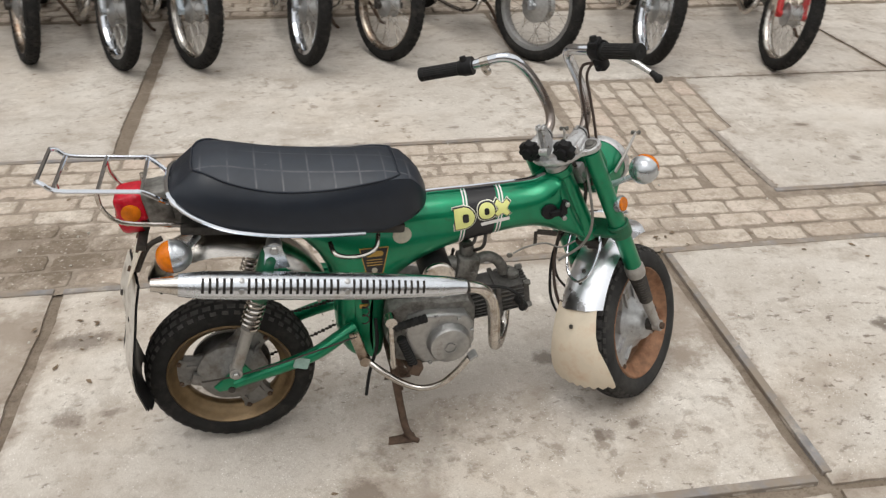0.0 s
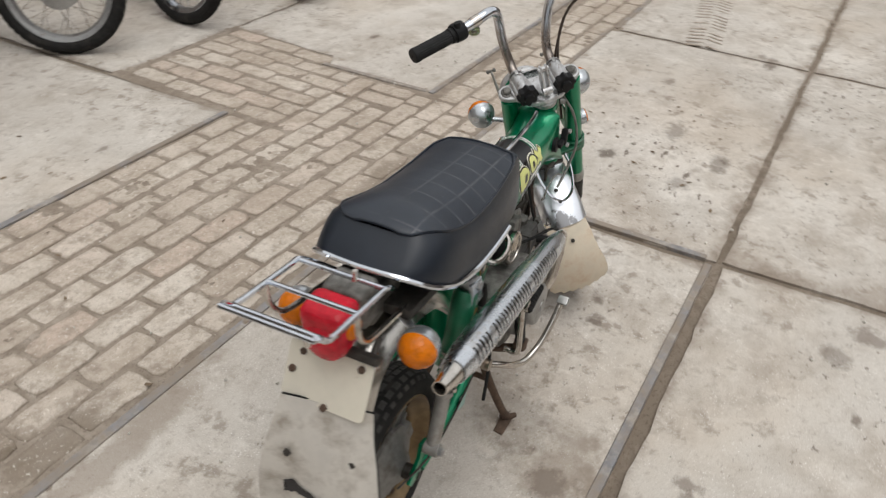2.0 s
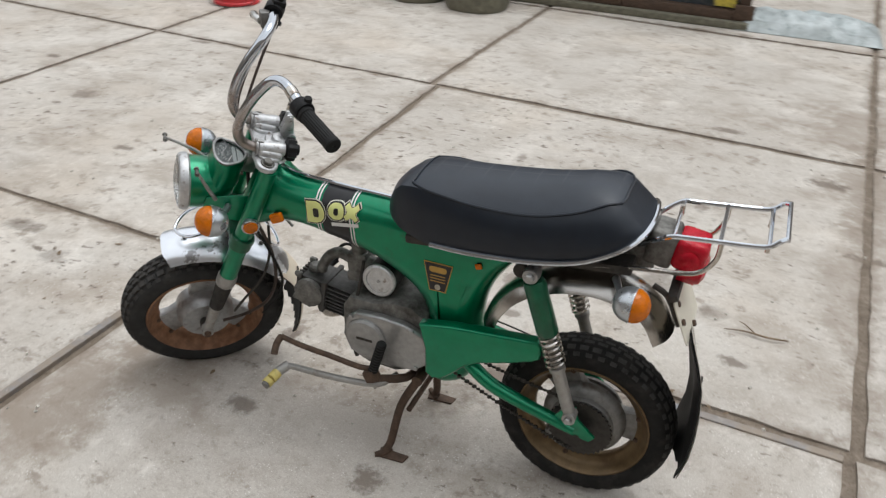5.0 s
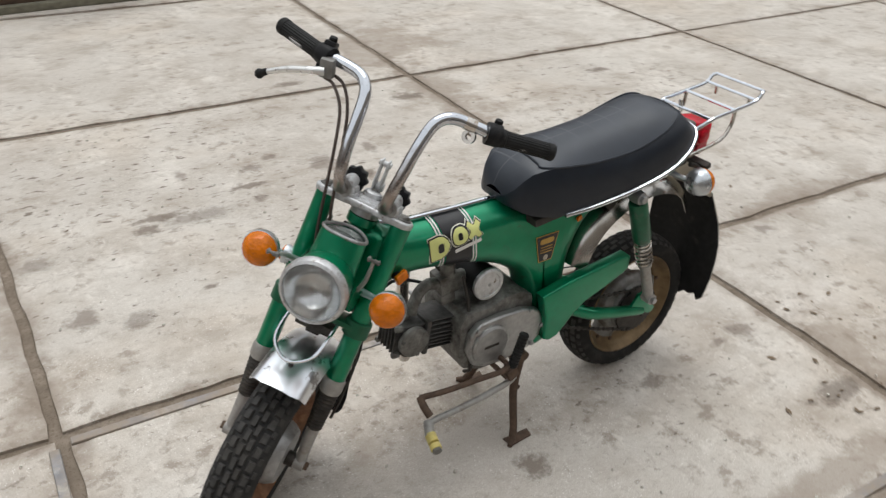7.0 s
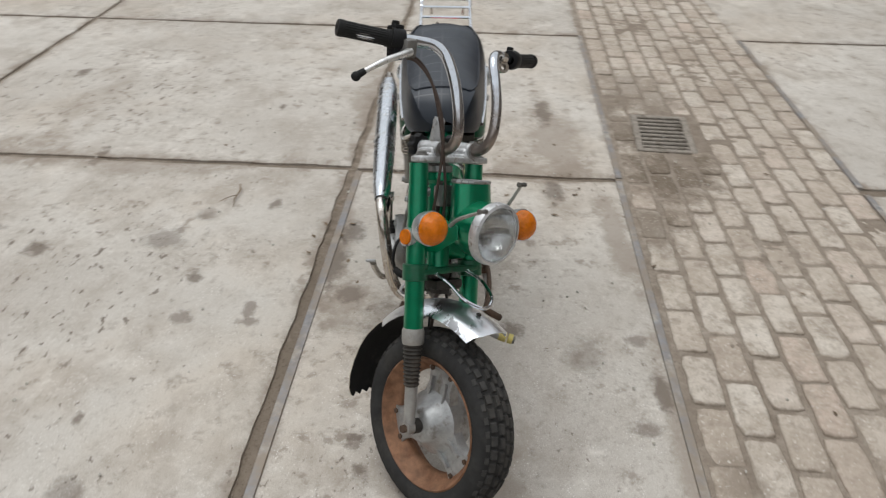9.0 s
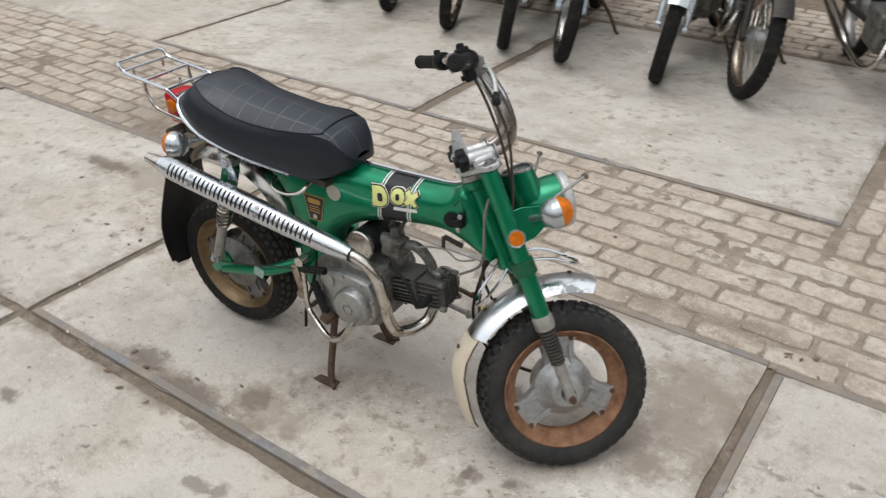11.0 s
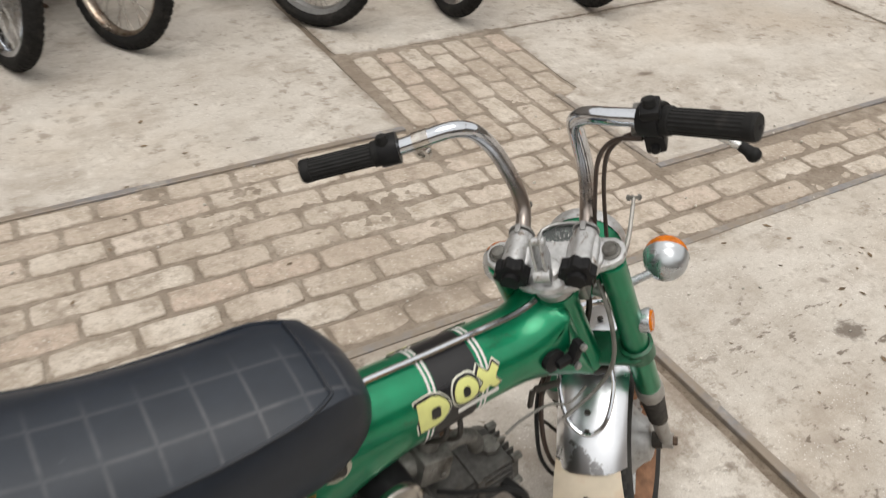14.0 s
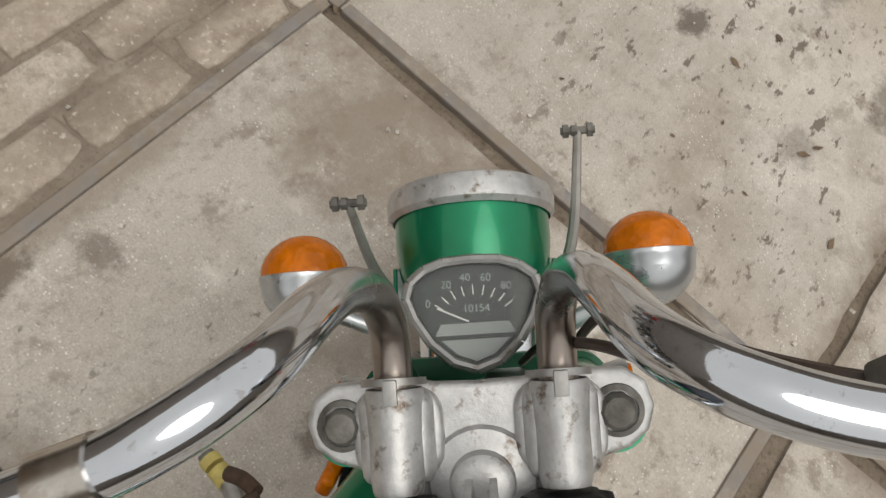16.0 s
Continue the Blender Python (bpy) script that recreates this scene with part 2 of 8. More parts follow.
# handlebar chrome, tarnished brown towards its lower bends
k = Mat("bar_chrome", 0.08, 1.0)
sep = k.n.new("ShaderNodeSeparateXYZ")
k.l.new(k.geo.outputs["Position"], sep.inputs[0])
low = k.math("ADD", k.math("SUBTRACT", 0.865, sep.outputs[2]), k.math("MULTIPLY", k.math("SUBTRACT", k.noise(26, 6, 0.7), 0.5), 0.16))
rusty = k.mask(low, 0.0, 0.09)
pit = k.mask(k.noise(160, 4, 0.7), 0.60, 0.68)
col = k.ramp(k.noise(25, 5), [(0.3, (0.56, 0.59, 0.64)), (0.7, (0.64, 0.67, 0.72))])
col = k.mix(k.math("MULTIPLY", pit, 0.35), col, (0.30, 0.25, 0.20))
k.color(k.mix(k.math("MULTIPLY", rusty, 0.75), col, (0.25, 0.185, 0.135)))
k.roughness(k.math("ADD", k.math("ADD", k.math("MULTIPLY", rusty, 0.22), k.math("MULTIPLY", k.noise(12, 4), 0.10)), 0.03))
k.bump(k.noise(220, 4), 0.04, 0.001)
M["bar_chrome"] = k.m

# black vinyl, with the pale rubbed lines of the welded squares on its top
k = Mat("black_vinyl", 0.42, spec=0.45)
k.color(k.ramp(k.noise(25, 5), [(0.3, (0.0055, 0.0092, 0.0165)), (0.75, (0.0100, 0.0150, 0.0245))]))
k.roughness(k.math("ADD", k.math("MULTIPLY", k.noise(14, 4), 0.25), 0.28))
k.bump(k.noise(700, 2), 0.25, 0.0006)
M["vinyl"] = k.m
k = Mat("black_vinyl_squares", 0.42, spec=0.62)
sep = k.n.new("ShaderNodeSeparateXYZ")
k.l.new(k.geo.outputs["Position"], sep.inputs[0])


def seat_lines(axis, pitch, shift, width):
    f = k.math("FRACT", k.math("ADD", k.math("DIVIDE", sep.outputs[axis], pitch), shift))
    return k.mask(k.math("ABSOLUTE", k.math("SUBTRACT", f, 0.5)), width / pitch, 0.0)


grid = k.math("MAXIMUM", seat_lines(0, 0.052, 0.2, 0.0030), seat_lines(1, 0.056, 0.75, 0.0030))
rub = k.math("MULTIPLY", k.mask(k.noise(11, 4), 0.36, 0.56), k.mask(sep.outputs[1], 0.03, -0.06))
scuff = k.mask(k.noise(60, 6, 0.7, squash=(0.5, 1.6, 1)), 0.70, 0.76)
# lighter than the side vinyl, so part of the sky sheen sits in the colour
base = k.ramp(k.noise(25, 5), [(0.3, (0.0085, 0.0140, 0.0240)), (0.75, (0.0145, 0.0215, 0.0345))])
k.color(k.mix(k.math("MULTIPLY", k.math("MULTIPLY", grid, rub), 0.40), k.mix(k.math("MULTIPLY", scuff, 0.25), base, (0.3, 0.3, 0.3)), (0.20, 0.20, 0.21)))
k.roughness(k.math("ADD", k.math("MULTIPLY", k.noise(14, 4), 0.25), 0.30))
k.bump(k.math("ADD", k.math("MULTIPLY", k.noise(700, 2), 0.12), k.math("MULTIPLY", k.math("MULTIPLY", grid, rub), -0.5)), 0.5, 0.0012)
M["vinyl_top"] = k.m

SPOTS = [
    (-0.11, -0.77, 0.05), (-0.15, -0.58, 0.055), (0.37, -0.22, 0.035), (-1.52, -0.26, 0.07), (-0.24, -0.30, 0.07), (-0.04, -1.38, 0.07), (-0.38, -1.53, 0.10), (-0.10, -1.63, 0.06), (0.155, -1.69, 0.06),
    (1.32, -1.42, 0.05), (2.28, 0.0, 0.05), (1.43, -2.07, 0.06), (-0.53, 0.134, 0.05), (0.385, -0.216, 0.035), (-0.11, -0.14, 0.05), (-0.93, 0.10, 0.06), (-0.83, 0.106, 0.04), (-0.09, -0.57, 0.05),
    (2.90, -0.35, 0.06), (0.69, -0.93, 0.06), (-0.02, 0.55, 0.08), (0.33, 0.50, 0.05), (0.44, 1.69, 0.04), (-0.61, -1.58, 0.07), (-0.21, -1.69, 0.05), (2.30, -1.45, 0.08), (1.52, 0.213, 0.04), (2.06, 1.10, 0.05),
]
MARKS = [
    (1.06, -1.46, 0.07, 0.02), (0.38, -1.35, 0.05, 0.05), (2.34, -2.42, 0.08, 0.03), (-0.81, -0.62, 0.05, 0.03), (2.87, -1.83, 0.07, 0.03), (-0.04, -1.49, 0.09, 0.025), (0.32, -1.41, 0.12, 0.03),
    (-0.63, -2.43, 0.09, 0.04), (-1.07, -2.01, 0.10, 0.05), (-0.07, 0.19, 0.05, 0.05), (-2.19, -1.86, 0.09, 0.04), (-0.48, -1.35, 0.06, 0.05), (-0.32, -0.79, 0.05, 0.03), (0.32, -0.91, 0.03, 0.02),
    (0.48, -0.19, 0.03, 0.025), (-1.76, -0.76, 0.04, 0.02), (-1.73, 0.46, 0.20, 0.05), (-1.21, -1.41, 0.10, 0.03), (1.69, -1.03, 0.06, 0.03), (2.04, 1.45, 0.05, 0.02), (0.19, 0.58, 0.10, 0.03), (2.81, -0.40, 0.12, 0.04),
]
# broad dirt blots; the first paints contact shade over oil drips under the machine
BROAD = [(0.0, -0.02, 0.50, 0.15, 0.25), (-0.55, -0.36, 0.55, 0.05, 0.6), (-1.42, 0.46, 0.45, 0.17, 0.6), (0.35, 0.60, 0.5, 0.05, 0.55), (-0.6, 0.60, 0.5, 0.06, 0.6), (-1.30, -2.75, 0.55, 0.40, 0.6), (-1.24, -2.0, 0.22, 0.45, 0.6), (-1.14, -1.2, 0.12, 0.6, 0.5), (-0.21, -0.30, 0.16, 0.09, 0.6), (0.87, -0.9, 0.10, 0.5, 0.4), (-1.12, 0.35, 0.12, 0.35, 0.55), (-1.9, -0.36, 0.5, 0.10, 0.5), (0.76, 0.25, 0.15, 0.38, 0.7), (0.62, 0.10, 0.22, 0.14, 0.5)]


def blot(k, col, sep, edge, x, y, rx, ry, dark, tint, ragged=2.6):
    """One stain with a ragged outline; under the machine it also carries painted shade."""
    ex = k.math("DIVIDE", k.math("SUBTRACT", sep.outputs[0], x), rx)
    ey = k.math("DIVIDE", k.math("SUBTRACT", sep.outputs[1], y), ry)
    d = k.math("SQRT", k.math("ADD", k.math("MULTIPLY", ex, ex), k.math("MULTIPLY", ey, ey)))
    d = k.math("ADD", d, k.math("MULTIPLY", k.math("SUBTRACT", edge, 0.5), ragged))
    return k.mix(k.math("MULTIPLY", k.mask(d, 1.0, 0.45), dark), col, tint)


# concrete slabs: fine aggregate, pale flecks, slow damp shifts and oil stains with shapes of their own, plus contact
# shade painted under the machine
STAINS = [
    (1.408, 0.047, 0.05, 0.045, 0.95), (0.336, 0.101, 0.055, 0.04, 0.8), (-0.62, -0.32, 0.10, 0.055, 0.8), (-0.42, -0.36, 0.16, 0.06, 0.75), (-0.10, -0.16, 0.14, 0.12, 0.45),
    (1.55, -0.36, 0.10, 0.05, 0.7), (1.75, -0.15, 0.12, 0.05, 0.6), (1.30, -0.25, 0.07, 0.05, 0.5), (-0.55, -0.95, 0.08, 0.09, 0.6),
    (-0.95, 0.42, 0.13, 0.05, 0.75), (-0.72, -0.85, 0.05, 0.05, 0.5), (0.55, -0.85, 0.06, 0.05, 0.55), (0.2, -1.35, 0.16, 0.06, 0.55), (0.75, -1.3, 0.07, 0.05, 0.5), (0.05, 0.40, 0.10, 0.07, 0.4),
]
k = Mat("worn_concrete", 0.85, spec=0.3)
big = k.noise(0.9, 5, 0.6)
mid = k.noise(5.0, 6, 0.65)
fine = k.noise(90, 5, 0.7)
col = k.ramp(big, [(0.30, (0.41, 0.37, 0.325)), (0.52, (0.53, 0.49, 0.44)), (0.72, (0.655, 0.612, 0.555))])
col = k.mix(k.math("MULTIPLY", k.mask(mid, 0.48, 0.76), 0.9), col, (0.36, 0.315, 0.265))
col = k.mix(k.mask(k.noise(2.2, 6, 0.7), 0.55, 0.72), col, (0.685, 0.64, 0.58))
col = k.mix(k.math("MULTIPLY", k.mask(fine, 0.35, 0.75), 0.35), col, (0.66, 0.625, 0.57))
col = k.mix(k.math("MULTIPLY", k.mask(k.noise(34, 4, 0.6), 0.58, 0.70), 0.5), col, (0.29, 0.25, 0.21))
col = k.mix(k.math("MULTIPLY", k.mask(k.noise(260, 3, 0.6), 0.52, 0.70), 0.45), col, (0.27, 0.235, 0.20))
col = k.mix(k.math("MULTIPLY", k.mask(k.noise(330, 2, 0.6, squash=(1, 1.3, 1)), 0.56, 0.72), 0.5), col, (0.82, 0.80, 0.76))
col = k.mix(k.math("MULTIPLY", k.mask(k.noise(0.75, 5, 0.65, squash=(1, 1.2, 1)), 0.50, 0.66), 0.5), col, (0.47, 0.395, 0.315))
# clouds of damp, clusters of brown scuffs and spots
col = k.mix(k.math("MULTIPLY", k.mask(k.noise(3.4, 7, 0.72, squash=(0.8, 1.15, 1)), 0.49, 0.65), 0.68), col, (0.34, 0.29, 0.24))
scuffs = k.math("MULTIPLY", k.mask(k.noise(15, 6, 0.68), 0.54, 0.63), k.mask(k.noise(1.7, 4, 0.6), 0.42, 0.56))
col = k.mix(k.math("MULTIPLY", scuffs, 0.65), col, (0.235, 0.19, 0.15))
scuffs = k.math("MULTIPLY", k.mask(k.noise(40, 4, 0.62, squash=(0.7, 1.2, 1)), 0.61, 0.67), k.mask(k.noise(2.6, 3, 0.6), 0.46, 0.58))
col = k.mix(k.math("MULTIPLY", scuffs, 0.75), col, (0.14, 0.11, 0.085))
chalk = k.math("MULTIPLY", k.mask(k.noise(22, 6, 0.7, squash=(1.3, 0.8, 1)), 0.54, 0.66), k.mask(k.noise(2.1, 4, 0.6), 0.44, 0.60))
col = k.mix(k.math("MULTIPLY", chalk, 0.4), col, (0.77, 0.73, 0.67))
fleck = k.n.new("ShaderNodeTexVoronoi")
fleck.inputs["Scale"].default_value = 120
k.l.new(k.geo.outputs["Position"], fleck.inputs["Vector"])
col = k.mix(k.math("MULTIPLY", k.mask(fleck.outputs["Distance"], 0.22, 0.08), k.mask(k.noise(9, 4), 0.44, 0.58)), col, (0.82, 0.80, 0.77))
sep = k.n.new("ShaderNodeSeparateXYZ")
k.l.new(k.geo.outputs["Position"], sep.inputs[0])
edge = k.noise(20, 6, 0.75)
k_edge = k.noise(4.5, 6, 0.72)
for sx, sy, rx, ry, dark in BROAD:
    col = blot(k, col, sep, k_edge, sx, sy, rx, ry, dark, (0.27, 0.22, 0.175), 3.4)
for sx, sy, rx, ry, dark in STAINS:
    col = blot(k, col, sep, edge, sx, sy, rx, ry, dark * 0.85, (0.115, 0.09, 0.07))
for n, (sx, sy, r) in enumerate(SPOTS):
    col = blot(k, col, sep, edge, sx, sy, r * 0.72 * (1 + 0.4 * math.sin(n * 2.1)), r * 0.72 * (1 + 0.4 * math.cos(n * 3.3)), 0.62, (0.16, 0.125, 0.10), 3.2)
for sx, sy, rx, ry in MARKS:
    col = blot(k, col, sep, edge, sx, sy, rx, ry, 0.75, (0.15, 0.118, 0.092), 3.0)
# clusters of small dark scuffs
for sx, sy, rx, ry in ((1.30, -0.12, 0.62, 0.48), (0.55, -1.9, 1.1, 0.8), (-0.3, -1.2, 0.7, 0.5), (2.6, -1.0, 0.7, 0.9), (-2.0, -1.6, 0.7, 0.8)):
    ex = k.math("DIVIDE", k.math("SUBTRACT", sep.outputs[0], sx), rx)
    ey = k.math("DIVIDE", k.math("SUBTRACT", sep.outputs[1], sy), ry)
    d = k.math("ADD", k.math("MULTIPLY", ex, ex), k.math("MULTIPLY", ey, ey))
    marks = k.math("MULTIPLY", k.mask(d, 1.0, 0.3), k.mask(k.noise(17 + 3 * rx, 5, 0.62, squash=(0.75, 1.5, 1)), 0.605, 0.642))
    col = k.mix(k.math("MULTIPLY", marks, 0.82), col, (0.135, 0.105, 0.08))
# dirt washed against the joints
att = k.n.new("ShaderNodeAttribute")
att.attribute_name = "joint"
near_joint = k.math("ADD", att.outputs["Fac"], k.math("MULTIPLY", k.math("SUBTRACT", k.noise(6, 6, 0.7), 0.5), 1.9))
col = k.mix(k.math("MULTIPLY", k.mask(near_joint, 0.60, 1.10), 0.80), col, (0.225, 0.18, 0.14))
k.color(col)
k.roughness(k.math("ADD", k.math("MULTIPLY", big, 0.2), 0.70))
k.bump(k.math("ADD", fine, k.math("MULTIPLY", mid, 1.5)), 0.45, 0.003)
M["concrete"] = k.m

k = Mat("joint_dirt", 0.95, spec=0.2)
col = k.ramp(k.noise(18, 6, 0.7), [(0.25, (0.12, 0.094, 0.072)), (0.52, (0.23, 0.188, 0.148)), (0.75, (0.37, 0.315, 0.255))])
k.color(k.mix(k.math("MULTIPLY", k.mask(k.noise(130, 4, 0.7), 0.52, 0.66), 0.6), k.mix(k.mask(k.noise(1.3, 4), 0.45, 0.65), col, (0.20, 0.162, 0.125)), (0.10, 0.075, 0.052)))
k.bump(k.noise(160, 5, 0.7), 0.7, 0.004)
M["dirt"] = k.m

k = Mat("sandy_brick_bed", 0.95, spec=0.15)
col = k.ramp(k.noise(16, 6, 0.7), [(0.25, (0.19, 0.152, 0.118)), (0.50, (0.30, 0.252, 0.205)), (0.75, (0.44, 0.385, 0.325))])
k.color(k.mix(k.math("MULTIPLY", k.mask(k.noise(110, 4, 0.7), 0.54, 0.68), 0.5), k.mix(k.math("MULTIPLY", k.mask(k.noise(1.6, 5), 0.45, 0.62), 0.6), col, (0.22, 0.178, 0.14)), (0.12, 0.092, 0.068)))
k.bump(k.noise(160, 5, 0.7), 0.7, 0.004)
M["sand"] = k.m

k = Mat("worn_steel_edge", 0.55, 0.3)
col = k.ramp(k.noise(30, 5), [(0.3, (0.20, 0.20, 0.21)), (0.7, (0.30, 0.30, 0.315))])
col = k.mix(k.mask(k.noise(9, 6, 0.7), 0.52, 0.64), col, (0.46, 0.43, 0.39))
k.color(k.mix(k.math("MULTIPLY", k.mask(k.noise(3.5, 7, 0.75), 0.37, 0.56), 0.95), col, (0.29, 0.24, 0.19)))
k.bump(k.noise(120, 4), 0.4, 0.002)
M["steel_edge"] = k.m

k = Mat("worn_brick", 0.9, spec=0.14)
info = k.n.new("ShaderNodeObjectInfo")
isle = k.n.new("ShaderNodeNewGeometry").outputs["Random Per Island"]
pick = k.math("FRACT", k.math("ADD", info.outputs["Random"], isle))
tone = k.ramp(pick, [(0.0, (0.47, 0.395, 0.33)), (0.3, (0.55, 0.48, 0.41)), (0.6, (0.60, 0.535, 0.465)), (0.8, (0.64, 0.58, 0.51)), (1.0, (0.53, 0.425, 0.355))])
tone = k.mix(k.mask(k.noise(9, 6, 0.7), 0.46, 0.68), tone, (0.40, 0.335, 0.27))
tone = k.mix(k.math("MULTIPLY", k.mask(k.noise(60, 5, 0.7), 0.45, 0.75), 0.7), tone, (0.60, 0.54, 0.46))
tone = k.mix(k.math("MULTIPLY", k.mask(k.noise(240, 3, 0.6), 0.54, 0.72), 0.55), tone, (0.24, 0.195, 0.15))
tone = k.mix(k.math("MULTIPLY", k.mask(k.noise(1.1, 4), 0.48, 0.66), 0.35), tone, (0.33, 0.275, 0.22))
att = k.n.new("ShaderNodeAttribute")
att.attribute_name = "rim"
tone = k.mix(k.math("MULTIPLY", k.mask(k.noise(3.2, 6, 0.7), 0.48, 0.64), 0.55), tone, (0.36, 0.30, 0.24))
sep = k.n.new("ShaderNodeSeparateXYZ")
k.l.new(k.geo.outputs["Position"], sep.inputs[0])
edge = k.noise(5, 6, 0.72)
for sx, sy, rx, ry, dark in ((-1.15, 0.90, 0.42, 0.24, 0.95), (-1.62, 0.78, 0.40, 0.16, 0.8), (-0.68, 0.74, 0.22, 0.10, 0.7), (-2.0, 0.95, 0.4, 0.25, 0.5), (0.75, 0.70, 0.35, 0.07, 0.5)):
    tone = blot(k, tone, sep, edge, sx, sy, rx, ry, dark, (0.165, 0.13, 0.097), 3.0)
tone = k.mix(k.math("MULTIPLY", k.mask(k.noise(12, 6, 0.72), 0.52, 0.66), 0.75), tone, (0.27, 0.22, 0.175))
tone = k.mix(k.math("MULTIPLY", k.mask(k.noise(38, 6, 0.75), 0.50, 0.62), 0.45), tone, (0.30, 0.25, 0.20))
tone = k.mix(k.math("MULTIPLY", k.mask(k.noise(85, 4, 0.65), 0.60, 0.70), 0.7), tone, (0.76, 0.71, 0.64))
soil = k.math("ADD", att.outputs["Fac"], k.math("MULTIPLY", k.math("SUBTRACT", k.noise(22, 6, 0.7), 0.5), 2.2))
k.color(k.mix(k.math("MULTIPLY", k.mask(soil, 0.62, 1.25), 0.88), tone, (0.25, 0.205, 0.16)))
k.bump(k.math("ADD", k.noise(80, 5, 0.7), k.math("MULTIPLY", k.noise(20, 4), 2.0)), 0.6, 0.004)
M["brick"] = k.m

M["rust_strip"] = worn("dull_brown_strip", (0.27, 0.235, 0.205), 0.75, metal=0.1, var=0.25, grain=40, stain=(0.40, 0.35, 0.29), stain_at=(0.5, 0.7), stain_scale=25, bump=0.2)
M["cast_iron"] = worn("weathered_cast_iron", (0.30, 0.265, 0.225), 0.7, metal=0.3, var=0.25, grain=50, stain=(0.10, 0.075, 0.05), stain_at=(0.5, 0.75), bump=0.3)
M["wood"] = worn("cut_wood", (0.48, 0.27, 0.11), 0.7, var=0.25, grain=40, stain=(0.35, 0.18, 0.07), bump=0.3)
M["bark"] = worn("grey_green_bark", (0.16, 0.15, 0.11), 0.9, var=0.35, grain=30, stain=(0.09, 0.085, 0.06), bump=0.6, grain_bump=90)
M["red_plastic"] = worn("red_plastic", (0.55, 0.035, 0.04), 0.45, var=0.1, grain=30, stain=(0.36, 0.03, 0.03), bump=0.03)
M["panel"] = worn("dark_blue_grey_panel", (0.065, 0.078, 0.09), 0.5, metal=0.2, var=0.3, grain=14, stain=(0.16, 0.16, 0.15), bump=0.1)
M["yellow_paint"] = worn("flaking_yellow_paint", (0.52, 0.42, 0.06), 0.6, var=0.25, grain=30, stain=(0.15, 0.12, 0.08), bump=0.2)
M["sheet"] = worn("pale_plastic_sheet", (0.42, 0.46, 0.46), 0.35, var=0.3, grain=12, stain=(0.12, 0.16, 0.16), bump=0.3, grain_bump=60)
M["wall"] = worn("rendered_wall", (0.26, 0.23, 0.20), 0.9, var=0.2, grain=6, stain=(0.18, 0.16, 0.14), stain_scale=2.0, bump=0.3)
M["leaf"] = worn("dead_leaf", (0.17, 0.12, 0.075), 0.8, var=0.5, grain=12, bump=0.1)
M["grit"] = worn("pale_grit", (0.55, 0.52, 0.47), 0.85, var=0.3, grain=9, bump=0.1)

M["mud"] = worn("dried_mud", (0.30, 0.25, 0.20), 0.95, var=0.25, grain=30, stain=(0.44, 0.39, 0.34), stain_at=(0.44, 0.60), stain_scale=30, bump=0.2, spec=0.2)
# ---- mesh tools ----
def finish(name, bm, material, angle=38):
    bmesh.ops.recalc_face_normals(bm, faces=bm.faces)
    me = bpy.data.meshes.new(name)
    bm.to_mesh(me)
    bm.free()
    me.materials.append(M[material])
    me.polygons.foreach_set("use_smooth", [True] * len(me.polygons))
    me.set_sharp_from_angle(angle=radians(angle))
    return me


def part(name, bm, material, parent, label="", angle=38):
    ob = new(name, finish(name, bm, material, angle))
    ob.parent = parent
    return tagged(ob, label)


def thing(name, label, category, group="", at=(0, 0, 0)):
    ob = new(name)
    ob.empty_display_size = 0.1
    ob.location = at
    return tagged(ob, label, category, group)


def spline(pts, n=6):
    """Catmull-Rom through the points."""
    p = [Vector(q) for q in pts]
    p = [2 * p[0] - p[1], *p, 2 * p[-1] - p[-2]]
    out = []
    for i in range(1, len(p) - 2):
        a, b, c, d = p[i - 1 : i + 3]
        for j in range(n):
            t = j / n
            out.append(0.5 * ((2 * b) + (c - a) * t + (2 * a - 5 * b + 4 * c - d) * t * t + (3 * b - a - 3 * c + d) * t**3))
    return out + [p[-2]]


def tube(bm, pts, r, seg=10, n=0, cap=True):
    """A round bar along the points; n smooths between them; r may be a list, one for each point."""
    if n:
        if isinstance(r, (list, tuple)):
            rs = [v.x for v in spline([(q, 0, 0) for q in r], n)]
        path = spline(pts, n)
    else:
        path = [Vector(q) for q in pts]
        rs = r
    if not isinstance(r, (list, tuple)):
        rs = [r] * len(path)
    up, rings = None, []
    for i, q in enumerate(path):
        d = (path[min(i + 1, len(path) - 1)] - path[max(i - 1, 0)]).normalized()
        if up is None:
            up = d.orthogonal().normalized()
        up = (up - d * up.dot(d)).normalized()
        side = d.cross(up)
        rings.append([bm.verts.new(q + rs[i] * (math.cos(a) * up + math.sin(a) * side)) for a in [2 * math.pi * s / seg for s in range(seg)]])
    for a, b in zip(rings, rings[1:]):
        for s in range(seg):
            bm.faces.new((a[s], a[(s + 1) % seg], b[(s + 1) % seg], b[s]))
    if cap:
        bm.faces.new(rings[0][::-1]), bm.faces.new(rings[-1])
    return bm


